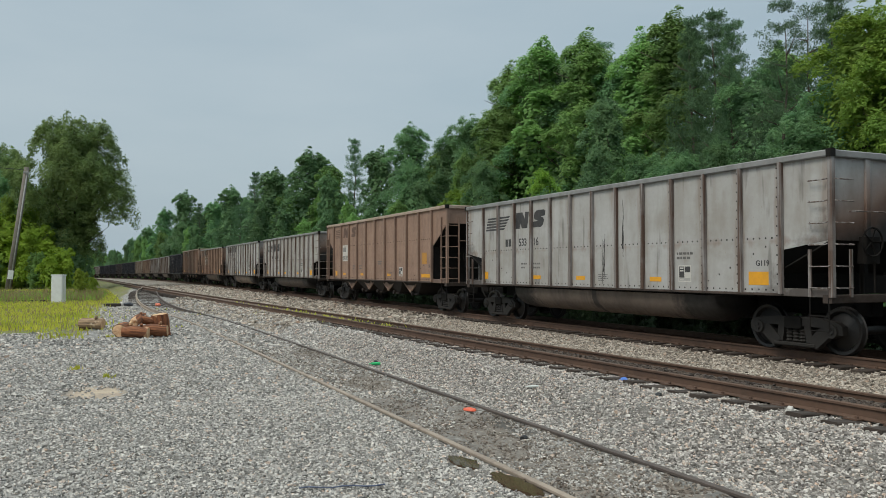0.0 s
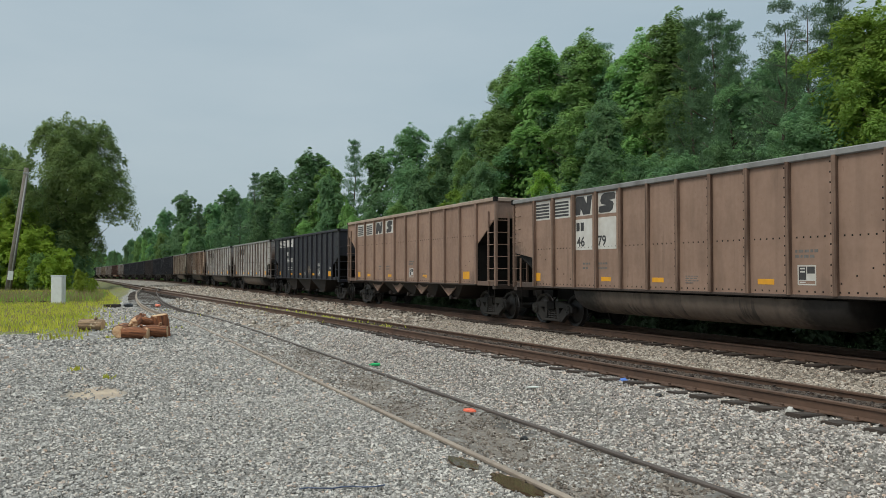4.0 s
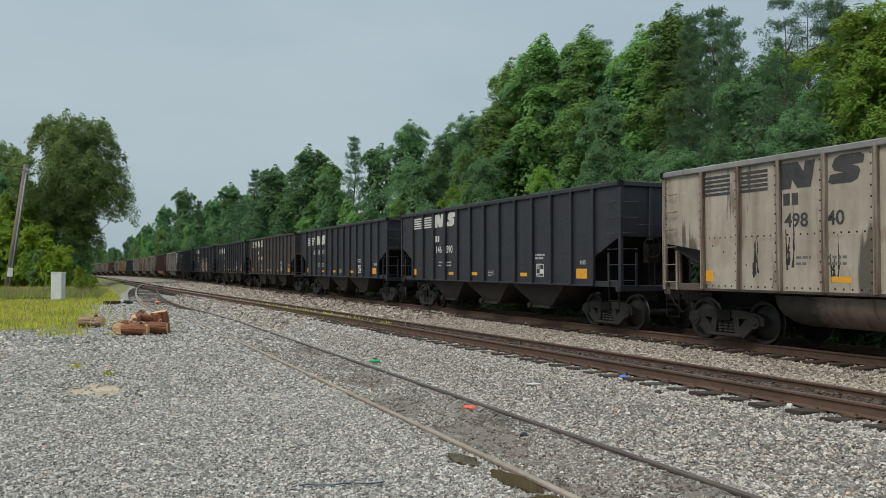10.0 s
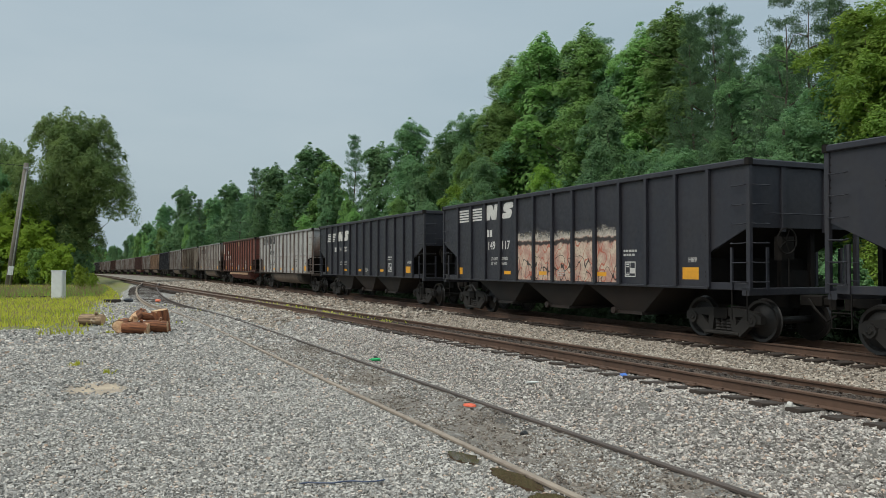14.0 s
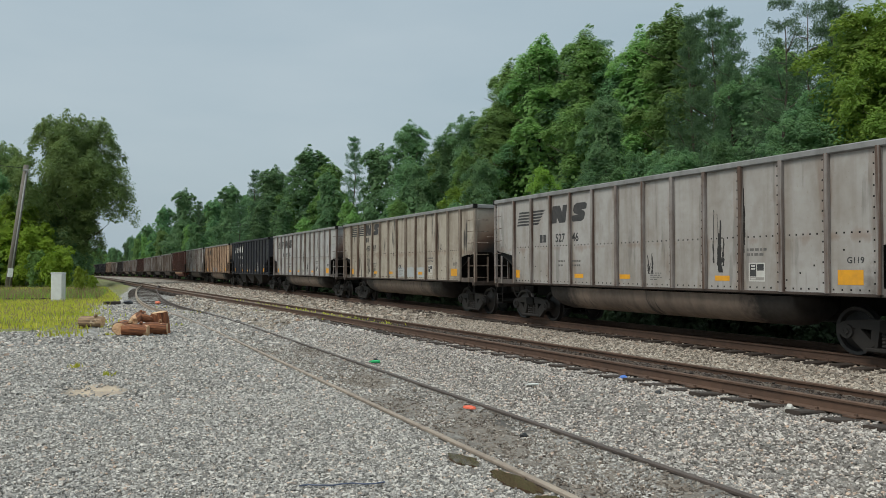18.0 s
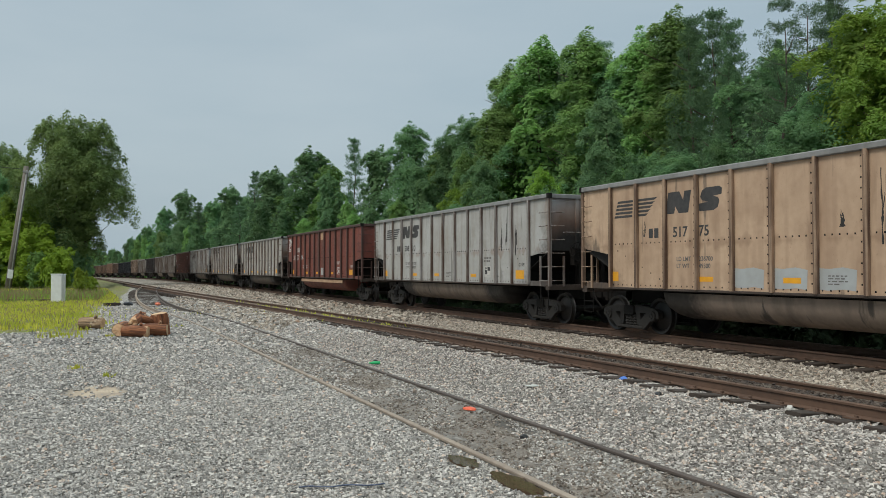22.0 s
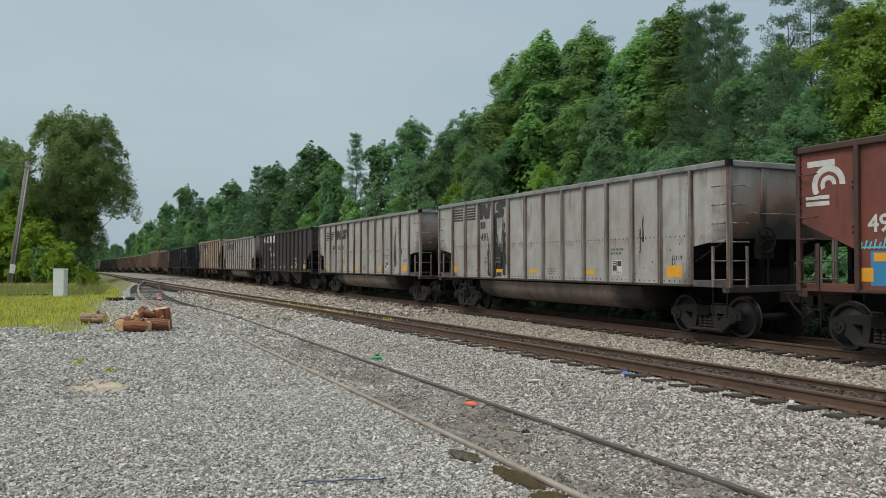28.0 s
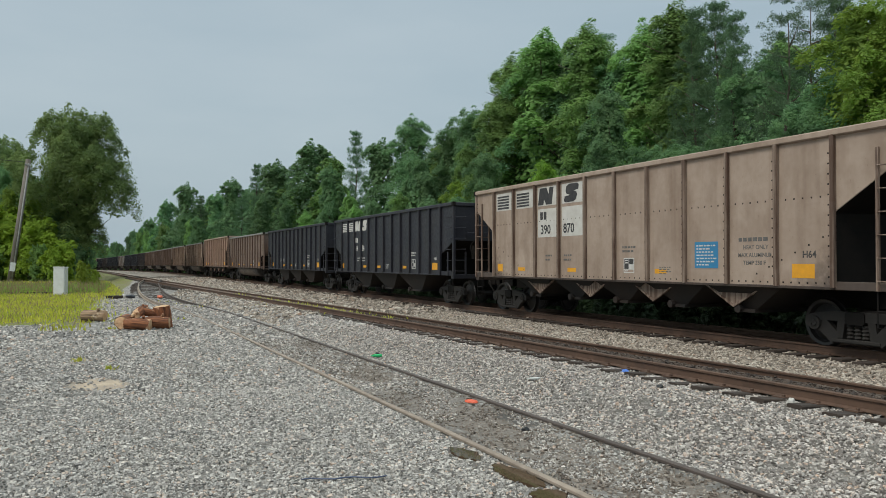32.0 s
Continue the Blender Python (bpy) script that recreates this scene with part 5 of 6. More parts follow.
def blades(name, label, area, count, tall, material, seed):
    """A patch of grass blades inside an outline test."""
    r = np.random.default_rng(seed)
    pts = area(r, count)
    n = len(pts)
    z = ground_height(pts[:, 0], pts[:, 1])
    h = tall * r.uniform(0.35, 1.1, n)
    a = r.uniform(0, math.tau, n)
    w = 0.018 + 0.012 * r.uniform(0, 1, n)
    lean = h * r.uniform(0.1, 0.7, n)
    b = r.uniform(0, math.tau, n)
    base = np.stack([pts[:, 0], pts[:, 1], z - 0.02], axis=1)
    side = np.stack([np.cos(a) * w, np.sin(a) * w, 0 * a], axis=1)
    mid = base + np.stack([np.cos(b) * lean * 0.35, np.sin(b) * lean * 0.35, h * 0.6], axis=1)
    tip = base + np.stack([np.cos(b) * lean, np.sin(b) * lean, h], axis=1)
    v = np.stack([base - side, base + side, mid + side * 0.7, mid - side * 0.7, tip], axis=1).reshape(-1, 3)
    k = np.arange(n) * 5
    tri = np.concatenate([np.stack([k, k + 1, k + 2], 1), np.stack([k, k + 2, k + 3], 1), np.stack([k + 3, k + 2, k + 4], 1)])
    return tagged(new(name, fast_mesh(name, v, tri, material, 3)), label, "grass", kind="stuff")


def lawn(r, count):
    x = r.uniform(-16, 2.6, count)
    y = r.uniform(27, 92, count)
    keep = (x < np.where(y < 34, 0.0 - 0.2 * (34 - y), np.where(y < 48, 0.2 + 0.02 * (y - 34), np.where(y < 54, 1.2, np.vectorize(side_x)(y) - 1.5))) + 0.7 * np.sin(y * 1.7 + 2 * np.sin(y * 0.6)) * (y < 45) + r.normal(0, 0.4, count) * np.where(y < 38, 2.0, 1.0)) & (np.sin(x * 1.9 + np.sin(y)) * np.sin(y * 0.7 + x) + r.normal(0, 0.5, count) > -0.75) & ~((np.abs(x + 1.2) < 0.5) & (np.abs(y - 55.8) < 0.4))
    front = 30.5 + 0.8 * np.sin(x * 2.3) + r.normal(0, 0.4, count)
    keep &= (y > front) | ((np.abs(x + 0.15 - 0.3 * np.sin(y * 2)) < 0.75) & (y > 26.6 + r.exponential(0.5, count)))
    return np.stack([x[keep], y[keep]], 1)


def rough(r, count):
    x, y = r.uniform(-9, 2.2, count), r.uniform(56.5, 74, count)
    keep = (x < np.vectorize(side_x)(y) - 2.2) & (np.sin(x * 1.3 + y) + r.normal(0, 0.7, count) > -0.3)
    return np.stack([x[keep], y[keep]], 1)


def verge(r, count):
    x = TRAIN_X + 2.9 + np.abs(r.normal(0, 1.6, count))
    y = r.uniform(3, 130, count)
    return np.stack([x, y], 1)


def between(r, count):
    y = r.uniform(23, 46, count)
    x = np.vectorize(near_x)(y) + r.normal(-0.1, 0.28, count)
    return np.stack([x, y], 1)[r.uniform(0, 1, count) < np.exp(-((y - 30) / 6) ** 2) + 0.15]


def tufts(r, count):
    c = np.array([(-0.05, 18.8), (0.51, 17.2), (-0.69, 27.7), (5.2, 40), (4.6, 44), (7.0, 33.5), (3.4, 30.8), (-0.4, 28.6), (4.4, 47.5), (2.0, 44), (0.1, 30.6), (0.8, 30.7), (0.95, 27.4), (1.0, 30.9)])
    k = r.integers(0, len(c), count)
    return c[k] + r.normal(0, 0.07, (count, 2)) * np.where(c[k][:, 1:] > 38, 6.0, np.where(c[k][:, 1:] > 25, 2.0, 1.0))


blades("grass", "bright green grass patch at the yard's edge", lawn, 70000, 0.25, GRASS, 5)
blades("weeds", "dry straw-coloured stalks among the grass", lawn, 14000, 0.3, STRAW, 15)
blades("weeds", "tall rough weeds round the relay cabinet", rough, 6000, 0.6, LEAF_Y, 16)
blades("weeds", "tall dry grass round the relay cabinet", rough, 5000, 0.8, STRAW, 17)
blades("weeds", "rough weeds on the bank behind the train, coloured dark for shade", verge, 26000, 0.5, LEAF_U, 6)
blades("weeds", "thin grass growing between rusty rails", between, 1500, 0.14, GRASS, 7)
blades("weeds", "small weed tufts in gravel", tufts, 300, 0.13, GRASS, 9)

# ---- lettering and reflectors on the cars ----
FACE = -HALF - 0.0125

LETTER_TURN = Matrix(((0, 0, -1), (-1, 0, 0), (0, 1, 0))).to_euler()
SHAPES = {}


def flat(key, polys, thick=0.003):
    """Thin painted shapes: polygons in (to the right, up)."""
    if key not in SHAPES:
        m = Mesh()
        for k, p in enumerate(polys):
            m.prism([(-u, z) for u, z in p], 0, -thick - 0.0002 * (k % 7), 0)
        SHAPES[key] = m.mesh("marking")
    return SHAPES[key]


def rect(u0, u1, z0, z1):
    return [(u0, z0), (u1, z0), (u1, z1), (u0, z1)]


def stripes(key, slant, w=0.8, h=0.46, n=5):
    out = []
    for k in range(n):
        z0 = h * k / n
        s0, s1 = slant * z0, slant * (z0 + h / n * 0.62)
        out.append([(s0, z0), (w + s0 * 0.2, z0), (w + s1 * 0.2, z0 + h / n * 0.62), (s1, z0 + h / n * 0.62)])
    return flat(key, out)


def wedge_stripes(key, w=0.8, h=0.46, n=5):
    return flat(key, [[(0, h * k / n), (w * (0.45 + 0.5 * k / n), h * k / n), (w * (0.5 + 0.55 * (k + 0.6) / n), h * k / n + h / n * 0.62), (0, h * k / n + h / n * 0.62)] for k in range(n)])


def block_one(key="block_one"):
    """First block of the emblem: a slanted block, notched above and below."""
    return flat(key, [[(0, 0), (0.3, 0), (0.33, 0.17), (0.45, 0), (0.76, 0), (0.86, 0.5), (0.64, 0.5), (0.6, 0.3), (0.47, 0.5), (0.1, 0.5)]])


def block_two(key="block_two"):
    """Second block of the emblem: a rounded block, notched on both sides."""
    return flat(key, [[(0.02, 0.04), (0.1, 0), (0.5, 0), (0.63, 0.06), (0.68, 0.2), (0.64, 0.27), (0.5, 0.31), (0.74, 0.33), (0.76, 0.46), (0.68, 0.51), (0.28, 0.51), (0.15, 0.45), (0.1, 0.32), (0.15, 0.24), (0.34, 0.19), (0.06, 0.17)]])


def ring_emblem(key="ring_emblem"):
    """A hooked arc over two bars."""
    out = []
    for r0, r1 in ((0.24, 0.36), (0.08, 0.17)):
        turn = [math.pi * (1.18 - 1.2 * k / 12) for k in range(13)]
        out.append([(0.4 + r1 * math.cos(a), 0.32 + r1 * math.sin(a)) for a in turn] + [(0.4 + r0 * math.cos(a), 0.32 + r0 * math.sin(a)) for a in reversed(turn)])
    out += [rect(-0.1, 0.42, -0.06, 0.02), rect(-0.1, 0.42, 0.06, 0.13)]
    return flat(key, out)


def lines(key, rows, w, h=0.035, gap=0.07, seed=1):
    """Small print that cannot be read: broken bars."""
    r = random.Random(seed)
    out = []
    for k in range(rows):
        u = 0.0
        while u < w * (1 if k == 0 else r.uniform(0.6, 1)):
            d = r.uniform(0.04, 0.12)
            out.append(rect(u, u + d, -k * gap, -k * gap + h))
            u += d + 0.03
    return flat(key, out)


def scrawl(key, seed, w, h, n):
    """Loose sprayed loops and strokes that spell nothing."""
    r = random.Random(seed)
    out = []
    for k in range(n):
        u, z, a = w * (k + 0.3) / n, h * r.uniform(0.05, 0.4), r.uniform(0.9, 1.9)
        left, right = [], []
        for q in range(9):
            t = 0.009 + 0.004 * math.sin(q)
            left.append((u - t * math.sin(a), z + t * math.cos(a)))
            right.append((u + t * math.sin(a), z - t * math.cos(a)))
            u, z = u + 0.11 * h * math.cos(a), min(h, max(0.0, z + 0.15 * h * math.sin(a)))
            a += r.uniform(-0.75, 0.55) + (0.5 if k % 2 else -0.3)
        out.append(left + right[::-1])
    return flat(key, out, 0.001)


def stencil_box(key="stencil_box"):
    return flat(key, [rect(0, 0.42, 0, 0.025), rect(0, 0.42, 0.355, 0.38), rect(0, 0.025, 0.025, 0.355), rect(0.395, 0.42, 0.025, 0.355), rect(0.2, 0.22, 0.1, 0.355),
                      rect(0.025, 0.395, 0.085, 0.1), rect(0.05, 0.18, 0.04, 0.065), rect(0.06, 0.17, 0.3, 0.33), rect(0.06, 0.17, 0.24, 0.27), rect(0.22, 0.395, 0.1, 0.22)])


def panel_u(k, kind):
    """Distance from the far end to the left edge of side panel k."""
    if kind == "five":
        return 0.0 if k == 0 else 1.36 + 1.31 * (k - 1) + 0.09
    return 0.0 if k == 0 else 1.14 + 1.05 * (k - 1) + 0.09


def mark(root, name, me, material, u, z, lift=0.0, label="", letters=False):
    ob = part(name, me, material, root, label, (FACE - lift - (0.0015 if letters else 0), LENGTHS[root.name] / 2 - u, z), LETTER_TURN if letters else None)
    if name in ("small_print", "stencil"):
        ob["kind"] = "stuff"
    return ob


BLUE = plain("blue_sign_paint", (0.03, 0.22, 0.42), (0.05, 0.16, 0.3), 6, 0.6)
PATCH = plain("white_number_patch", (0.6, 0.59, 0.55), (0.42, 0.38, 0.33), 5, 0.7)
GREY_PATCH = plain("grey_paint_patch", (0.4, 0.42, 0.42), (0.3, 0.3, 0.29), 5, 0.7)


def sprayed_mat():
    """Layers of cream, pink and red spray paint with dark strokes and a soft pale edge above."""
    m, n, l, b = mat("layered_spray_paint", 0.65)
    sh = random_shift(n, l)
    co = n.new("ShaderNodeTexCoord")
    sep = n.new("ShaderNodeSeparateXYZ")
    l.new(co.outputs["Object"], sep.inputs["Vector"])
    patch = tex(n, l, 3.0, 3, (1, 1, 1), sh)
    curl = tex(n, l, 2.6, 0.5, (1, 1, 0.8), math_node(n, l, "ADD", sh, 7.3))
    stroke = tex(n, l, 3.4, 0.3, (1, 1, 0.7), math_node(n, l, "ADD", sh, 19.1))
    grit = tex(n, l, 16.0, 5, (1, 1, 1), sh)
    up = math_node(n, l, "ADD", sep.outputs["Z"], math_node(n, l, "MULTIPLY", math_node(n, l, "SUBTRACT", patch.outputs["Fac"], 0.5), 0.35))
    col = mix(n, l, ramp(n, l, patch.outputs["Fac"], [(0.38, 0.0), (0.58, 1.0)]), (0.58, 0.47, 0.36), (0.46, 0.27, 0.21))
    col = mix(n, l, ramp(n, l, grit.outputs["Fac"], [(0.45, 0.0), (0.7, 0.5)]), col, (0.2, 0.13, 0.11))

    def line(src, half, colour, share):
        d = math_node(n, l, "ABSOLUTE", math_node(n, l, "SUBTRACT", src, 0.5), 0)
        return mix(n, l, ramp(n, l, d, [(half, share), (half * 1.6, 0.0)]), col, colour)
    col = line(curl.outputs["Fac"], 0.012, (0.42, 0.09, 0.05), 0.85)
    low = math_node(n, l, "ADD", stroke.outputs["Fac"], ramp(n, l, sep.outputs["Z"], [(0.62, 0.0), (0.8, 0.4)]))
    d = math_node(n, l, "ABSOLUTE", math_node(n, l, "SUBTRACT", low, 0.5), 0)
    col = mix(n, l, ramp(n, l, d, [(0.014, 0.95), (0.024, 0.0)]), col, (0.02, 0.018, 0.018))
    band = math_node(n, l, "ABSOLUTE", math_node(n, l, "SUBTRACT", up, 1.12), 0)
    col = mix(n, l, ramp(n, l, band, [(0.04, 0.95), (0.09, 0.0)]), col, (0.02, 0.019, 0.02))
    col = mix(n, l, ramp(n, l, math_node(n, l, "MULTIPLY", up, 0.5), [(0.59, 0.0), (0.62, 1.0)]), col, (0.55, 0.5, 0.43))
    l.new(col, b.inputs["Base Color"])
    edge = math_node(n, l, "ADD", up, math_node(n, l, "MULTIPLY", math_node(n, l, "SUBTRACT", grit.outputs["Fac"], 0.5), 0.3))
    l.new(ramp(n, l, math_node(n, l, "MULTIPLY", edge, 0.5), [(0.59, 1.0), (0.73, 0.0)]), b.inputs["Alpha"])
    return m


SPRAYED = sprayed_mat()
BROWN_INK = plain("brown_emblem_paint", (0.09, 0.05, 0.036), (0.15, 0.09, 0.065), 9, 0.7)
FADED = plain("faded_stencil_paint", (0.1, 0.095, 0.09), (0.2, 0.185, 0.17), 12, 0.7)
OCHRE = plain("faded_ochre_notice", (0.5, 0.24, 0.04), (0.3, 0.15, 0.05), 8, 0.6)
SCRAWL = plain("faint_beige_spray", (0.3, 0.24, 0.18), (0.12, 0.1, 0.08), 9, 0.7)
TAR = plain("spilled_tar", (0.016, 0.015, 0.014), (0.04, 0.034, 0.03), 5, 0.6)
NOTES = plain("light_stencil_paint", (0.5, 0.49, 0.46), (0.3, 0.29, 0.27), 12, 0.7)

# tarry spills: side panel, place in it, bottom, top, width
SPILLS = {30: ((4, 0.45, 1.19, 3.3, 0.8), (4, 0.62, 1.19, 2.7, 0.6), (4, 0.3, 1.19, 2.4, 0.5), (3, 0.75, 1.2, 2.6, 0.3), (11, 0.4, 1.9, 3.0, 0.16), (12, 0.5, 1.3, 2.0, 0.14)),
          3: ((4, 0.42, 1.19, 2.25, 0.6), (4, 0.6, 1.19, 1.9, 0.4), (3, 0.3, 1.3, 2.3, 0.14), (2, 0.7, 1.3, 2.1, 0.12), (10, 0.65, 1.7, 2.4, 0.22), (11, 0.55, 1.3, 3.1, 0.16), (6, 0.3, 1.6, 2.0, 0.1)),
          20: ((3, 0.5, 1.3, 2.6, 0.3), (4, 0.3, 1.2, 1.9, 0.3), (11, 0.4, 2.2, 2.6, 0.13), (6, 0.6, 1.9, 2.6, 0.07)),
          10: ((3, 0.3, 1.5, 3.0, 0.14), (2, 0.5, 1.4, 2.3, 0.16), (4, 0.25, 1.3, 2.3, 0.12)),
          17: ((3, 0.35, 1.25, 2.2, 0.22), (4, 0.5, 1.8, 2.1, 0.12)),
          0: ((7, 0.55, 1.25, 2.6, 0.12), (8, 0.3, 1.9, 3.6, 0.08)),
          33: ((7, 0.5, 1.3, 2.0, 0.16), (7, 0.45, 2.2, 2.8, 0.07)),
          21: ((8, 0.5, 1.3, 2.1, 0.2), (7, 0.6, 2.0, 2.9, 0.16)),
          24: ((11, 0.4, 2.2, 3.2, 0.1), (12, 0.3, 2.0, 3.2, 0.1), (11, 0.7, 2.4, 3.3, 0.06)),
          27: ((7, 0.4, 1.7, 3.2, 0.12), (9, 0.4, 2.3, 3.2, 0.06), (12, 0.4, 1.7, 3.0, 0.14)),
          31: ((11, 0.5, 1.5, 3.3, 0.3), (2, 0.5, 1.5, 2.3, 0.07), (12, 0.2, 2.0, 2.4, 0.1)), 2: ((10, 0.05, 3.0, 3.2, 0.08), (1, 0.1, 2.2, 2.7, 0.06)),
          7: ((9, 0.5, 1.9, 3.2, 0.16), (8, 0.3, 2.2, 2.4, 0.05)), 23: ((8, 0.4, 2.0, 3.4, 0.12), (7, 0.6, 2.4, 2.9, 0.1), (2, 0.3, 2.4, 2.8, 0.1)),
          19: ((9, 0.45, 1.4, 3.0, 0.3), (10, 0.1, 1.9, 3.3, 0.08), (7, 0.3, 1.4, 2.0, 0.16))}


def letter_car(c, root, code):
    kind = STYLES[code][0]
    ink = WHITE if kind == "three" or code in "rm" else DARK
    small = NOTES if ink is WHITE else FADED
    a, b, style = MARKS.get(c, ("", "", 0))
    p = lambda k: panel_u(k, kind)
    r = random.Random(c * 7 + 1)
    up = 0.17 if kind == "five" else 0.0
    if c > 45:
        style = 0
    if style == 1:
        mark(root, "emblem", stripes("stripes_a", 0.35, 0.72), ink, p(1) + 0.2, 2.93)
        mark(root, "emblem", wedge_stripes("stripes_b"), ink, p(2) + 0.02, 2.93)
        mark(root, "emblem", block_one(), ink, p(3) + 0.06, 2.92)
        mark(root, "emblem", block_two(), ink, p(4) + 0.06, 2.92)
        mark(root, "lettering", flat("initial", [rect(0, 0.15, 0, 0.23)]), ink, p(2) + 0.5, 2.38)
        mark(root, "lettering", flat("initial", [rect(0, 0.15, 0, 0.23)]), ink, p(2) + 0.70, 2.38)
        for k, tx in ((3, a), (4, b)):
            if tx:
                mark(root, "lettering", text_mesh(tx, 0.23), ink, p(k) + (0.3 if k == 3 else 0.1), 2.38, letters=True)
    elif style in (2, 3, 4):
        z = 3.18 + up
        back = style == 3 or (style == 4 and c != 5)
        if back or style == 4:
            for k in (1, 2, 3, 4):
                mark(root, "number_patch" if k > 2 else "emblem_patch", flat("patch_a%d" % (kind == "five"), [rect(0, 0.88 if kind != "five" else 1.13, 0, 0.56)]), PATCH, p(k) + 0.02, z - 0.05)
        if back:
            for k in (3, 4):
                mark(root, "number_patch", flat("patch_b%d" % (kind == "five"), [rect(0, 0.88 if kind != "five" else 1.13, 0, 0.84)]), PATCH, p(k) + 0.02, 2.2 + up)
        mark(root, "emblem", stripes("stripes_c", 0.0, 0.76), DARK if style > 2 else ink, p(1) + 0.1, z, 0.004)
        mark(root, "emblem", stripes("stripes_c", 0.0, 0.76), DARK if style > 2 else ink, p(2) + 0.06, z, 0.004)
        mark(root, "emblem", block_one(), DARK if style > 2 else ink, p(3) + 0.04, z - 0.02, 0.004)
        mark(root, "emblem", block_two(), DARK if style > 2 else ink, p(4) + 0.12, z - 0.02, 0.004)
        z2 = 2.3 + up if style > 2 else 2.42
        if kind == "three":
            z2 = 2.18
        if c != 5:
            mark(root, "lettering", flat("initial", [rect(0, 0.15, 0, 0.23)]), DARK if style > 2 else ink, p(3) + 0.16, z2 + 0.42, 0.004)
            mark(root, "lettering", flat("initial", [rect(0, 0.15, 0, 0.23)]), DARK if style > 2 else ink, p(3) + 0.36, z2 + 0.42, 0.004)
        for k, tx in ((3, a), (4, b)):
            if tx:
                mark(root, "lettering", text_mesh(tx, 0.26), DARK if style > 2 else ink, p(k) + (0.18 if k == 3 else 0.1), z2, 0.004, letters=True)
    if code in "rm":
        mark(root, "emblem", ring_emblem(), WHITE, 0.28, 2.78 if code == "m" else 2.82)
        mark(root, "lettering", flat("name_bar", [rect(0, 0.6, 0, 0.11)]), WHITE, 0.22, 3.45)
        n = {18: ("50", "75", "93"), 25: ("50", "77", "84"), 29: ("49", "33", "82")}.get(c)
        if n:
            for k, tx, du in ((1, n[0], 0.25), (2, n[1], 0.14), (3, n[2], 0.1)):
                mark(root, "lettering", text_mesh(tx, 0.3), WHITE, p(k) + du, 2.2, letters=True)
            mark(root, "lettering", flat("initial_b", [rect(0, 0.2, 0, 0.28)]), WHITE, p(2) + 0.2, 2.68)
            mark(root, "lettering", flat("initial_b", [rect(0, 0.2, 0, 0.28)]), WHITE, p(2) + 0.46, 2.68)
        if code == "r":
            mark(root, "paint_patch", flat("tan_patch", [rect(0, 0.5, 0, 0.4)]), plain("tan_label", (0.5, 0.33, 0.2), (0.35, 0.2, 0.12), 8), p(7) + 0.2, 3.3)
            mark(root, "paint_patch", flat("tan_patch", [rect(0, 0.5, 0, 0.4)]), GREY_PATCH, p(7) + 0.25, 1.3)
    if c == 1:
        mark(root, "number_patch", flat("patch_c", [rect(0, 0.92, 0, 0.82)]), PATCH, p(2) + 0.06, 2.08)
        mark(root, "lettering", flat("initial", [rect(0, 0.15, 0, 0.23)]), DARK, p(2) + 0.2, 2.56, 0.004)
        mark(root, "lettering", flat("initial", [rect(0, 0.15, 0, 0.23)]), DARK, p(2) + 0.40, 2.56, 0.004)
        mark(root, "lettering", text_mesh("391269", 0.2), DARK, p(2) + 0.12, 2.16, 0.004, letters=True)
        mark(root, "emblem", stripes("stripes_c", 0.0, 0.76), BROWN_INK, p(1) + 0.2, 3.3)
        mark(root, "emblem", block_one(), BROWN_INK, p(2) + 0.16, 3.28)
        mark(root, "emblem", block_two(), BROWN_INK, p(3) + 0.18, 3.28)
    # reflective sheets along the bottom
    mark(root, "reflector", flat("reflector_a", [rect(0, 0.34, 0, 0.24)]), YELLOW, (p(0) + 1.24 if kind != "five" else p(1) + 0.1), 1.33)
    last = 12 if kind != "five" else 10
    mark(root, "reflector", flat("reflector_e", [rect(0, 0.86, 0, 0.14)]) if c == 1 else flat("reflector_b", [rect(0, 0.52, 0, 0.27)]), YELLOW, p(last) + 0.26 if code not in "h" else p(last) + 0.1, 1.33)
    ks = {"tub": (4, 6, 9), "three": (4, 6, 9), "five": (2, 4, 7)}[kind]
    for k in ks:
        mark(root, "reflector", flat("reflector_c", [rect(0, 0.42, 0, 0.11)]), YELLOW, p(k) + r.uniform(0.1, 0.35), 1.36)
    # stencils and small print
    mark(root, "stencil", stencil_box(), WHITE if kind != "tub" or ink is WHITE else PATCH, p(10 if kind != "five" else (8 if c == 1 else 6)) + 0.25, 1.36)
    if ink is DARK:
        mark(root, "stencil", flat("stencil_dark", [rect(0.03, 0.2, 0.1, 0.35), rect(0.22, 0.39, 0.22, 0.35)]), DARK, p(10 if kind != "five" else (8 if c == 1 else 6)) + 0.25, 1.36, -0.001)
    mark(root, "small_print", lines("print_a%d" % (c == 20), 1 if c == 20 else 2, 0.5, 0.055, 0.1, 1), small, p(10 if kind != "five" else 6) + 0.2, 1.98)
    loads = {8: ("237400", "48600"), 7: ("236600", "49400"), 15: ("229200", "56800"), 21: ("237600", "48400"), 22: ("229800", "56200"), 23: ("236700", "49300"), 24: ("237200", "48800"), 26: ("236800", "49200")}.get(c)
    if loads:
        for j, (tx, w) in enumerate((("LD LMT", loads[0]), ("LT WT", loads[1]))):
            mark(root, "lettering", text_mesh(tx, 0.1), small, p(3) + 0.42, 1.82 - 0.16 * j, letters=True)
            mark(root, "lettering", text_mesh(w, 0.1), small, p(4) + 0.1, 1.82 - 0.16 * j, letters=True)
    if c == 20:
        mark(root, "lettering", text_mesh("CU FT 4022", 0.085), small, p(10) + 0.16, 1.86, letters=True)
    if not loads:
        mark(root, "small_print", lines("print_b", 2, 0.3, 0.05, 0.12, 2), small, p(3) + 0.45, 1.8)
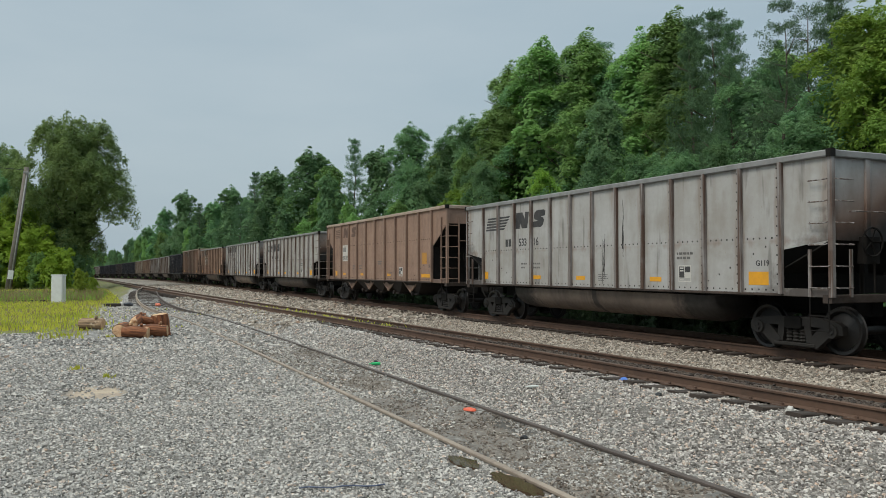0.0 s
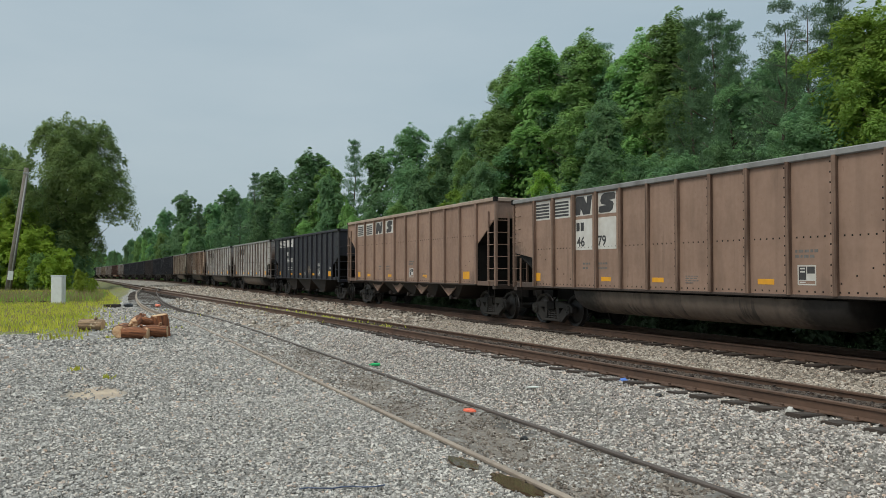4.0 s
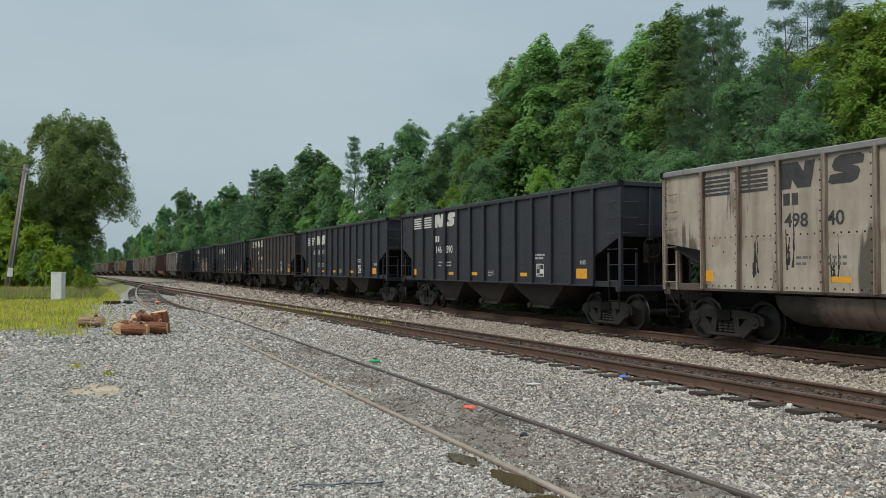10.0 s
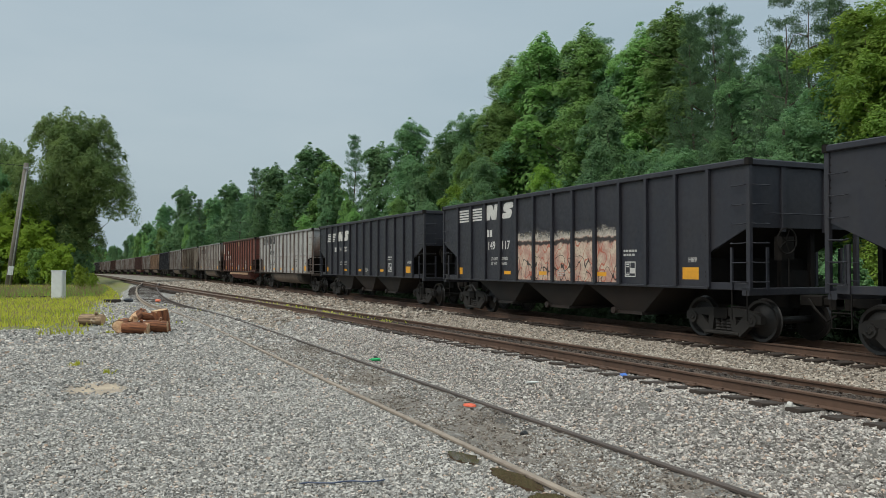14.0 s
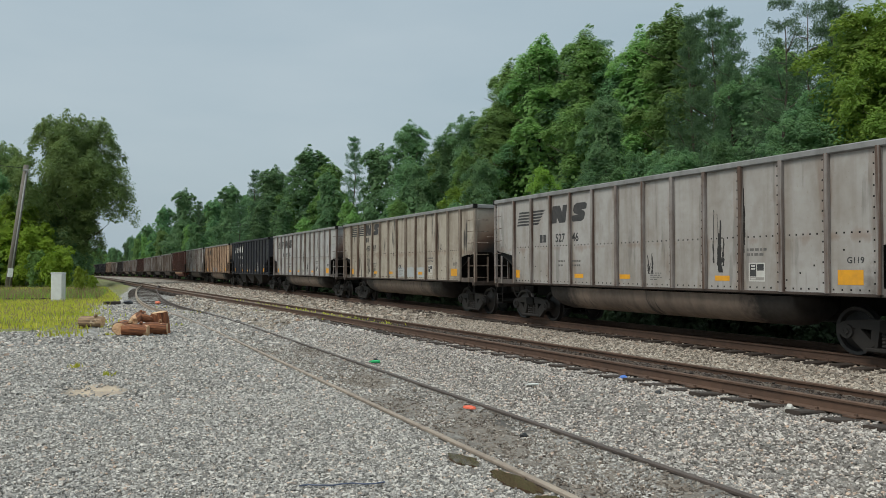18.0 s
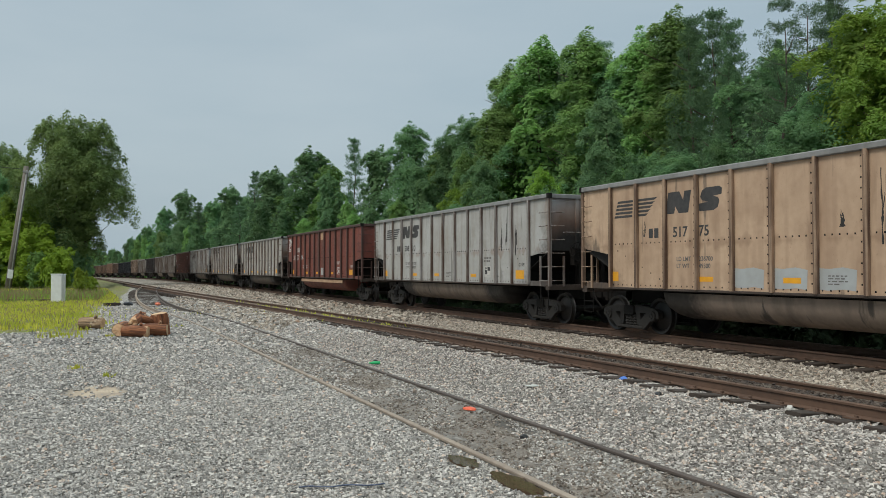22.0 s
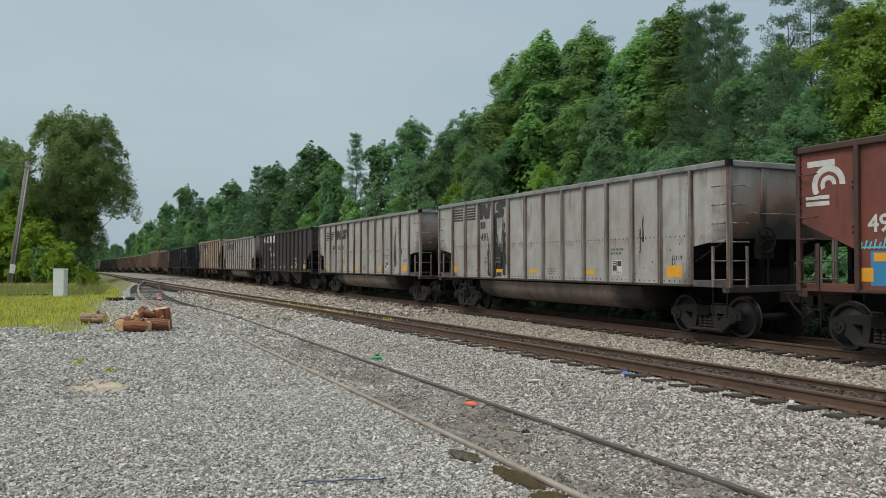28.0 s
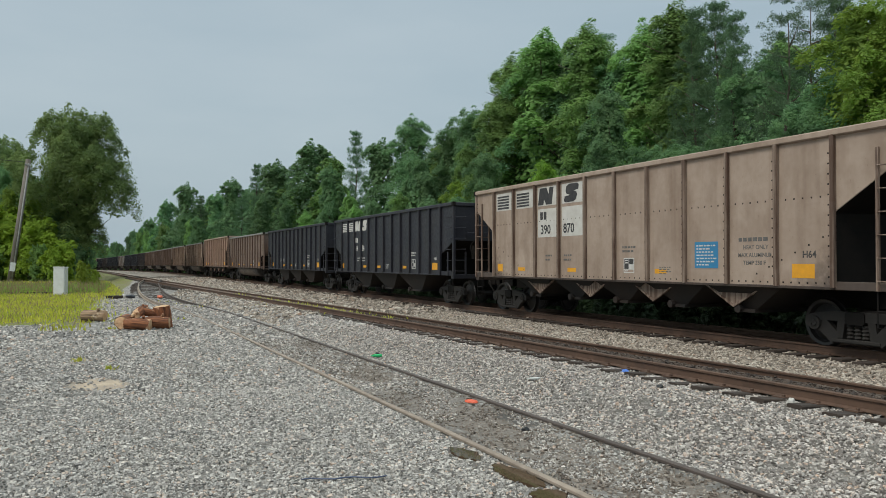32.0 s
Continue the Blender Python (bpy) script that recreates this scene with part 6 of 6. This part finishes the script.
    if not loads:
        mark(root, "small_print", lines("print_c", 2, 0.36, 0.05, 0.12, 3), small, p(4) + 0.12, 1.8)
    mark(root, "small_print", lines("print_d", 4, 0.4, 0.022, 0.05, 4), small, p(7) + 0.3, 1.5)
    if c < 45 and kind != "five":
        tag = {"tub": "G119", "three": "H65"}[kind] if c not in (12, 14, 16, 18, 25, 15) else {12: "HP38B", 14: "HP30R", 15: "H69", 16: "HP30R", 18: "G52X", 25: "G52X"}[c]
        mark(root, "lettering", text_mesh(tag, 0.11), NOTES if ink is WHITE else DARK, p(last) + 0.45, 1.72, letters=True)
    if c in (1, 34):
        mark(root, "lettering", text_mesh({1: "H67", 34: "H64"}[c], 0.13), DARK, p(10) + (0.82 if c == 1 else 0.5), 1.72, letters=True)
    if c == 34:
        for j, tx in enumerate(("HEAT ONLY", "MAX ALUMINUM", "TEMP 350 F")):
            mark(root, "lettering", text_mesh(tx, 0.085), FADED, p(9) + 0.18 + (0.14 if j != 1 else 0.0), 1.9 - 0.16 * j, letters=True)
        mark(root, "small_print", lines("print_heat", 1, 0.7, 0.08, 0.1, 5), FADED, p(9) + 0.2, 2.06)
        mark(root, "sign", flat("blue_sign", [rect(0, 0.72, 0, 0.58)]), BLUE, p(8) + 0.2, 1.5)
        mark(root, "small_print", lines("print_sign", 7, 0.6, 0.03, 0.07, 8), WHITE, p(8) + 0.26, 1.98, 0.004)
    if c == 1:
        mark(root, "sign", flat("yellow_sign", [rect(0, 0.5, 0, 0.46)]), OCHRE, p(10) + 0.15, 1.86)
    if c in (8, 9, 20, 23, 33, 7):
        for k in ({8: (5, 6, 7), 9: (5, 6, 7), 20: (7, 8, 9), 23: (5, 6, 7), 33: (3, 8, 12), 7: (4, 7)}[c]):
            mark(root, "paint_patch", flat("grey_patch", [[(0.02, 0.02), (0.3, 0.0), (0.62, 0.03), (0.86, 0.0), (0.88, 0.38), (0.6, 0.43), (0.3, 0.4), (0.03, 0.42)]]),
                 PATCH if c == 9 else GREY_PATCH, p(k) + 0.02, 1.24, -0.0015)
    if c == 15:
        for k in range(5, 10):
            mark(root, "sprayed_panel", flat("sprayed", [rect(0, 0.93, 0, 1.7)], 0.0015), SPRAYED, p(k) + 0.01, 1.21, -0.0005)
    if c == 29:
        for k in (11, 12):
            mark(root, "stripe", flat("twin_stripe", [rect(0, 0.93, 0, 0.05), rect(0, 0.93, 0.1, 0.15)]), WHITE, p(k), 2.95)
            mark(root, "lettering", flat("name_bar", [rect(0, 0.6, 0, 0.11)]), WHITE, p(k) + 0.05, 3.15)
    if c in (29, 6, 24):
        k0, wide, tall = {29: (9, 0.8, 0.5), 6: (8, 0.8, 0.62), 24: (5, 0.75, 0.42)}[c]
        mark(root, "spray_line", scrawl("scrawl%d" % c, c, wide, tall, 12 if c == 6 else 6), SCRAWL if c == 6 else NOTES, p(k0) + 0.05, 1.42, 0.001)
    if c == 20:
        mark(root, "lettering", text_mesh("OK", 0.17), DARK, p(7) + 0.2, 1.6, 0.004, letters=True)
    if c == 29:
        mark(root, "paint_patch", flat("blue_patch", [rect(0, 0.62, 0, 0.6)]), BLUE, p(1) + 0.3, 1.26, -0.001)
        mark(root, "reflector", flat("reflector_d", [rect(0, 0.5, 0, 0.15)]), YELLOW, p(1) + 0.36, 1.68, 0.003)
        cyan = plain("light_blue_spray", (0.15, 0.5, 0.6), (0.1, 0.35, 0.45), 9, 0.7)
        for j in range(8):
            u1, h1 = 0.09 * j, r.uniform(0.1, 0.2)
            mark(root, "spray_line", flat("cyan%d" % j, [[(u1, 0), (u1 + 0.03, 0), (u1 + 0.08, h1), (u1 + 0.045, h1)], [(u1, 0), (u1 + 0.1, 0.02), (u1 + 0.1, 0.045), (u1, 0.03)]]), cyan, p(1) + 0.08, 1.9, 0.003)
    for k, u0, z0, z1, w in SPILLS.get(c, ()):
        sr = random.Random(c * 31 + k * 7 + int(z1 * 10))
        runs = []
        for q in range(max(2, int(w / 0.05) + 1)):
            mid, wid = u0 + sr.uniform(-0.5, 0.5) * w, sr.uniform(0.02, 0.06) + 0.3 * w * sr.random()
            lo = z0 + (z1 - z0) * sr.uniform(0.0, 0.5) ** 1.5
            hi = lo + (z1 - lo) * sr.uniform(0.35, 1.0)
            n = 14
            zs = [lo + (hi - lo) * i / (n - 1) for i in range(n)]
            fat = [wid * (1.0 - 0.75 * i / n) * sr.uniform(0.35, 1.25) for i in range(n)]
            sway = 0.0
            left, right = [], []
            for f, z in zip(fat, zs):
                sway += sr.uniform(-0.012, 0.012)
                left.append((mid + sway - f / 2, z))
                right.append((mid + sway + f / 2, z))
            runs.append(left + right[::-1])
        mark(root, "tar_spill", flat("spill%d_%d_%d" % (c, k, int(u0 * 100)), runs, 0.001), TAR, p(k), 0.0)
    if code == "r":
        part("tub_edge", SHAPES.setdefault("tub_edge", Mesh().box(-0.015, 0.0, -4.3, 4.1, SILL - 0.29, SILL - 0.13).mesh("tub_edge")), plain("worn_primer_edge", (0.45, 0.3, 0.19), (0.25, 0.12, 0.07), 6), root,
             "pale worn primer edge of the tub", (-HALF + 0.015, 0, 0))


for (c, root, start, wheels), code in zip(CARS, ORDER):
    letter_car(c, root, code)

# ---- stones of the yard and ballast ----


def stone_mat(name, stops):
    m, n, l, b = mat(name, 0.9)
    geo = n.new("ShaderNodeNewGeometry")
    g = tex(n, l, 35, 3)
    col = ramp(n, l, geo.outputs["Random Per Island"], stops)
    col = mix(n, l, ramp(n, l, g.outputs["Fac"], [(0.35, 0.0), (0.7, 0.35)]), col, (0.13, 0.12, 0.11))
    l.new(col, b.inputs["Base Color"])
    bump(n, l, b, g.outputs["Fac"], 0.4, 0.006)
    return m


COOL_STONE = stone_mat("grey_granite_chips", [(0.0, (0.163, 0.155, 0.142)), (0.35, (0.353, 0.335, 0.309)), (0.72, (0.516, 0.487, 0.445)), (0.92, (0.695, 0.651, 0.592)), (1.0, (0.565, 0.405, 0.304))])
PALE_STONE = stone_mat("pale_ballast_chips", [(0.0, (0.091, 0.081, 0.072)), (0.3, (0.273, 0.247, 0.224)), (0.6, (0.448, 0.413, 0.375)), (0.86, (0.704, 0.656, 0.598)), (1.0, (0.576, 0.405, 0.299))])
WARM_STONE = stone_mat("tan_ballast_chips", [(0.0, (0.14, 0.115, 0.093)), (0.3, (0.3, 0.255, 0.205)), (0.65, (0.45, 0.385, 0.315)), (0.9, (0.58, 0.52, 0.44)), (1.0, (0.4, 0.27, 0.19))])
RUST_STONE = stone_mat("rust_stained_chips", [(0.0, (0.022, 0.015, 0.012)), (0.5, (0.055, 0.036, 0.026)), (1.0, (0.1, 0.072, 0.053))])
MUD_STONE = stone_mat("muddy_pebbles", [(0.0, (0.091, 0.072, 0.056)), (0.5, (0.208, 0.169, 0.137)), (0.85, (0.351, 0.305, 0.254)), (1.0, (0.494, 0.455, 0.403))])
CORNERS = np.array([(x, y, z) for x in (-1, 1) for y in (-1, 1) for z in (-1, 1)], dtype=float)
SIDES = np.array([(0, 1, 3), (0, 3, 2), (4, 6, 7), (4, 7, 5), (0, 4, 5), (0, 5, 1), (2, 3, 7), (2, 7, 6), (0, 2, 6), (0, 6, 4), (1, 5, 7), (1, 7, 3)])
TIPS = np.array([(1.35, 0, 0), (-1.35, 0, 0), (0, 1.35, 0), (0, -1.35, 0), (0, 0, 1.35), (0, 0, -1.35)])
SLANTS = np.array([(0, 2, 4), (2, 1, 4), (1, 3, 4), (3, 0, 4), (2, 0, 5), (1, 2, 5), (3, 1, 5), (0, 3, 5)])


def stones(name, label, x, y, size, material, r, sink=0.3):
    """Crushed stones, half of them blocky and half of them pointed chips, tumbled every way."""
    z = ground_height(x, y)
    half = len(x) // 2
    verts, tris, start = [], [], 0
    for sel, corners, sides in ((slice(0, half), CORNERS, SIDES), (slice(half, None), TIPS, SLANTS)):
        px, py, pz, sz = x[sel], y[sel], z[sel], size[sel]
        n, c = len(px), len(corners)
        v = corners[None] * (1 + r.normal(0, 0.28, (n, c, 1))) + r.normal(0, 0.22, (n, c, 3))
        v *= (np.array([1.0, 0.8, 0.68]) * r.uniform(0.75, 1.25, (n, 3)))[:, None, :]
        a, t = r.uniform(0, math.tau, n), r.normal(0, 0.75, n)
        ca, sa, ct, st = np.cos(a)[:, None], np.sin(a)[:, None], np.cos(t)[:, None], np.sin(t)[:, None]
        vx, vy, vz = v[..., 0], v[..., 1], v[..., 2]
        vy, vz = vy * ct - vz * st, vy * st + vz * ct
        vx, vy = vx * ca - vy * sa, vx * sa + vy * ca
        s = (sz * 0.5)[:, None]
        verts.append(np.stack([vx * s + px[:, None], vy * s + py[:, None], vz * s + (pz + sz * (0.26 - sink + r.uniform(-0.28, 0.4, n)))[:, None]], axis=2).reshape(-1, 3))
        tris.append((sides[None] + start + (np.arange(n) * c)[:, None, None]).reshape(-1, 3))
        start += n * c
    return tagged(new(name, fast_mesh(name, np.concatenate(verts), np.concatenate(tris), material, 3)), label, "gravel", kind="stuff")


def in_sight(x, y):
    return (x > -0.085 * y - 0.4) & (x < 1.42 * y + 0.3) & (0.4155 * x + 0.9096 * y > 6.6)


r = np.random.default_rng(21)


def scatter(count, x0, x1, y0, y1, falloff):
    y = y0 + (y1 - y0) * r.uniform(0, 1, count) ** falloff
    x = r.uniform(x0, x1, count)
    keep = in_sight(x, y)
    return x[keep], y[keep]


PUDDLES = ((3.88, 7.95, 0.15, 0.34), (3.97, 6.95, 0.15, 0.5), (3.9, 6.25, 0.17, 0.2))
sx = 4.157


def yard(x, y):
    """Drops the stones that would lie on rails, in puddles, on bare mud or on the sandy patch."""
    inside = (x > sx - 0.05) & (x < sx + 1.56)
    patch = np.sin(x * 2.1 + 1.3 * np.sin(y * 0.9)) * np.cos(y * 1.3 + np.sin(x * 3.1)) * 0.6
    keep = ~inside | ((r.uniform(0, 1, len(x)) < 0.45) & (patch > -0.12))
    for px, py, a, b in PUDDLES:
        keep &= ((x - px) / (a * 1.05)) ** 2 + ((y - py) / (b * 1.05)) ** 2 > 0.9
    keep &= (np.abs(x - sx) > 0.075) & (np.abs(x - sx - 1.505) > 0.075)
    sandy = ((x - 0.3) / 0.55) ** 2 + ((y - 15.1) / 0.8) ** 2 + 0.35 * np.sin(x * 9 + np.sin(y * 7))
    keep &= ~(((sandy < 0.8) & (r.uniform(0, 1, len(x)) < 0.9)) | ((sandy < 2.4) & (r.uniform(0, 1, len(x)) < 0.35)))
    return x[keep], y[keep]


x, y = yard(*scatter(165000, -2.0, 5.9, 3.0, 13.5, 1.15))
inside = (x > sx - 0.05) & (x < sx + 1.56)
stones("gravel", "grey crushed-stone gravel covering the yard", x, y, r.uniform(0.014, 0.036, len(x)) * np.where(inside, 0.85, 1.0), COOL_STONE, r, 0.22)
x, y = yard(*scatter(60000, -2.6, 5.9, 13.0, 24, 1.1))
stones("gravel", "grey crushed-stone gravel across the middle of the yard", x, y, r.uniform(0.022, 0.05, len(x)), COOL_STONE, r)
x, y = scatter(15000, 4.2, 5.62, 4.0, 26, 1.3)
stones("gravel", "small brown pebbles in the mud between sunken rails", x, y, r.uniform(0.012, 0.032, len(x)), MUD_STONE, r, 0.2)
x, y = scatter(30000, -3.0, 7.6, 22.0, 50, 1.2)
keep = (x < np.vectorize(near_x)(y) - 1.0) & (np.abs(x - np.vectorize(side_x)(y)) > 0.1) & (np.abs(x - np.vectorize(side_x)(y) - 1.505) > 0.1)
keep &= ~((x < 0.2) & (y > 30)) & ~((x < 0.6) & (x > -0.9) & (y > 27))
x, y = x[keep], y[keep]
stones("gravel", "scattered crushed stone farther across the yard", x, y, r.uniform(0.04, 0.085, len(x)), COOL_STONE, r)
x, y = scatter(105000, 5.6, 9.0, 3.0, 27, 1.3)
keep = (x < np.vectorize(near_x)(y) - 0.84) & (x > 5.72) & ~(on_tie(x, y, "near_main_track", near_x) & (r.uniform(0, 1, len(x)) < 0.62))
x, y = x[keep], y[keep]
stones("ballast", "pale crushed-stone ballast beside the rusty track", x, y, r.uniform(0.016, 0.037, len(x)), PALE_STONE, r, 0.22)
x, y = scatter(72000, 8.0, 13.4, 3.0, 28, 1.3)
nx = np.vectorize(near_x)(y)
keep = (x > nx - 0.75) & (np.abs(x - nx + GAUGE) > 0.1) & (np.abs(x - nx - GAUGE) > 0.1) & (x < TRAIN_X - 0.86)
keep &= ~(on_tie(x, y, "near_main_track", near_x) & (r.uniform(0, 1, len(x)) < 0.8)) & ~on_tie(x, y, "far_main_track", train_x, 0.17)
x, y = x[keep], y[keep]
nx = np.vectorize(near_x)(y)
rusty = np.abs(x - nx) < GAUGE
stones("ballast", "rust-stained ballast stones lying between the rails", x[rusty], y[rusty], r.uniform(0.03, 0.07, int(rusty.sum())), RUST_STONE, r, 0.42)
x, y = x[~rusty], y[~rusty]
stones("ballast", "tan crushed-stone ballast between the main tracks", x, y, r.uniform(0.028, 0.058, len(x)), WARM_STONE, r)

x, y = scatter(12000, 4.0, 13.4, 27.0, 55, 1.2)
nx = np.vectorize(near_x)(y)
keep = (np.abs(np.abs(x - nx) - GAUGE) > 0.12) & (x < TRAIN_X - 0.9) & (x > np.vectorize(side_x)(y) + 1.75) & (np.abs(x - nx) > GAUGE)
x, y = x[keep], y[keep]
x2, y2 = scatter(9000, 3.0, 13.2, 55.0, 105, 1.1)
nx = np.vectorize(near_x)(y2)
keep = (x2 > nx + 1.0) & (x2 < TRAIN_X - 1.0)
x, y = np.concatenate([x, x2[keep]]), np.concatenate([y, y2[keep]])
stones("ballast", "coarse tan ballast farther along the tracks", x, y, r.uniform(0.07, 0.13, len(x)) * np.where(y > 55, 1.6, 1.0), WARM_STONE, r)

# ---- puddles and litter ----
wm, wnn, wll, wb = mat("muddy_water", 0.04)
wb.inputs["Base Color"].default_value = (0.085, 0.058, 0.036, 1)
wb.inputs["IOR"].default_value = 1.33
for px, py, a, b in PUDDLES:
    pr = random.Random(int(px * 100))
    ring = [(a * math.cos(k * math.tau / 28) * pr.uniform(0.6, 1.2), b * math.sin(k * math.tau / 28) * pr.uniform(0.7, 1.1)) for k in range(28)]
    me = Mesh().prism(ring, 2, -0.03, 0.0).mesh("puddle", wm)
    ob = tagged(new("puddle", me), "shallow brown rain puddle beside the sunken rail", "puddle", "puddles")
    ob.location = (px, py, LOT_Z + (0.022 if px < 4.3 else -0.004))


def crumpled(name, label, category, x, y, z, size, colour, seed):
    pr = random.Random(seed)
    bm = bmesh.new()
    bmesh.ops.create_icosphere(bm, subdivisions=2, radius=1.0)
    for v in bm.verts:
        k = 1 + 0.35 * noise.noise(v.co * 2.3 + Vector((seed, 0, 0))) + pr.uniform(-0.1, 0.1)
        v.co = Vector((v.co.x * size[0] * k, v.co.y * size[1] * k, v.co.z * size[2] * k))
    me = bpy.data.meshes.new(name)
    bm.to_mesh(me)
    bm.free()
    me.materials.append(plain(name + "_surface", colour, tuple(c * 0.6 for c in colour), 6, 0.45))
    ob = tagged(new(name, me), label, category)
    ob.location = (x, y, z + size[2] * 0.7)
    ob.rotation_euler = (0, 0, pr.uniform(0, 3))


def bottle(name, label, x, y, z, colour, length, rad, heading):
    root = tagged(new(name), label, "bottle")
    root.matrix_basis = pose(x, y, z + rad, 0, 0, heading)
    m = Mesh().lathe([(rad * 0.8, 0), (rad, 0.01), (rad, length * 0.62), (rad * 0.4, length * 0.82), (rad * 0.36, length * 0.94)], (-length / 2, 0, 0), 0, 14)
    part("body", m.mesh("body", None, True), plain(name + "_plastic", colour, tuple(c * 0.7 for c in colour), 8, 0.25), root)
    part("cap", Mesh().lathe([(rad * 0.42, length * 0.93), (rad * 0.42, length)], (-length / 2, 0, 0), 0, 12).mesh("cap"), WHITE, root)


crumpled("snack_wrapper", "crumpled orange-red plastic wrapper lying beside the rail", "litter", 5.45, 10.95, -0.53, (0.12, 0.07, 0.04), (0.75, 0.12, 0.05), 3)
bottle("soda_bottle", "small green plastic bottle lying on ballast", 5.95, 16.7, -0.47, (0.03, 0.45, 0.15), 0.27, 0.035, 165)
crumpled("blue_bag", "small crumpled blue plastic bag beside the track", "litter", 8.28, 10.9, -0.24, (0.13, 0.07, 0.05), (0.1, 0.25, 0.75), 5)
crumpled("stone", "single pale rounded stone beside the rusty rail", "stone", 8.38, 7.55, -0.24, (0.055, 0.05, 0.075), (0.6, 0.58, 0.53), 7)
crumpled("paper_scrap", "flat crumpled white paper scrap lying on ballast", "litter", 6.9, 11.46, land(6.9, 11.46) + 0.01, (0.15, 0.06, 0.018), (0.7, 0.72, 0.68), 9)
for k, (sx0, sy0) in enumerate(((7.7, 9.3), (6.2, 17.3), (5.2, 8.9))):
    crumpled("coal_lump", "small black lump of coal on ballast", "coal", sx0, sy0, land(sx0, sy0), (0.06, 0.045, 0.035), (0.02, 0.02, 0.02), 11 + k)
cable = Mesh().tube([(1.95 + 0.1 * k, 7.62 - 0.03 * k + 0.03 * math.sin(k * 1.7), LOT_Z + 0.035) for k in range(9)], 0.008, 6).mesh("cable", plain("blue_cable_sheath", (0.05, 0.075, 0.14), (0.1, 0.11, 0.14), 9, 0.5))
tagged(new("cable", cable), "thin dark blue cable lying on gravel", "cable")


def timber(x, y, length, heading, label="old dark railway tie lying in the grass"):
    ob = tagged(new("old_tie", Mesh().box(-length / 2, length / 2, -0.12, 0.12, 0, 0.2, 0.02).mesh("old_tie", TIE)), label, "timber", "old ties")
    ob.matrix_basis = pose(x, y, land(x, y), 0, 0, heading)


for tx, ty, ln, hd in ((-3.2, 57.6, 2.3, 6), (-2.0, 57.1, 1.1, -8), (1.75, 49.6, 0.9, 4)):
    timber(tx, ty, ln, hd)
crumpled("paper_bag", "crumpled pale paper bag beside the siding", "litter", 2.28, 50.3, -0.5, (0.12, 0.1, 0.16), (0.7, 0.66, 0.62), 17)
crumpled("tarpaulin", "small heap of dark tarpaulin beside the siding", "tarpaulin", 2.62, 50.2, -0.5, (0.32, 0.2, 0.13), (0.035, 0.038, 0.045), 18)
crumpled("orange_bag", "crumpled orange plastic bag between the siding rails", "litter", 4.3, 50.5, -0.52, (0.22, 0.15, 0.1), (0.8, 0.2, 0.1), 19)


def motions():
    """The train rolls past at an even speed; its wheels turn while they are near."""
    times = [2.0 * k for k in range(17)]
    for c, root, start, wheels in CARS:
        rows = []
        for t in times:
            y = start - SPEED * t
            heading = math.degrees(math.atan2(train_x(y - 1) - train_x(y + 1), 2.0))
            dip = math.degrees(math.atan2(train_z(y + 1) - train_z(y - 1), 2.0))
            rows.append((t, pose(train_x(y), y, train_z(y), dip, 0, heading)))
        walk(root, rows)
        t0, t1 = (start - 55) / SPEED, (start + 14) / SPEED
        f0, f1 = max(0, round(t0 * FPS)), min(960, round(t1 * FPS))
        if f0 >= 960 or f1 <= 0:
            continue
        turn = math.degrees(SPEED / FPS / 0.457)
        for w in wheels:
            x, y, z = w.location
            rows = [(0.0, pose(x, y, z))] if f0 > 0 else []
            rows += [(f / FPS, pose(x, y, z, turn * (f - f0))) for f in range(f0, f1 + 1)]
            if f1 < 960:
                rows.append((32.0, pose(x, y, z, turn * (f1 - f0))))
            walk(w, rows)


motions()
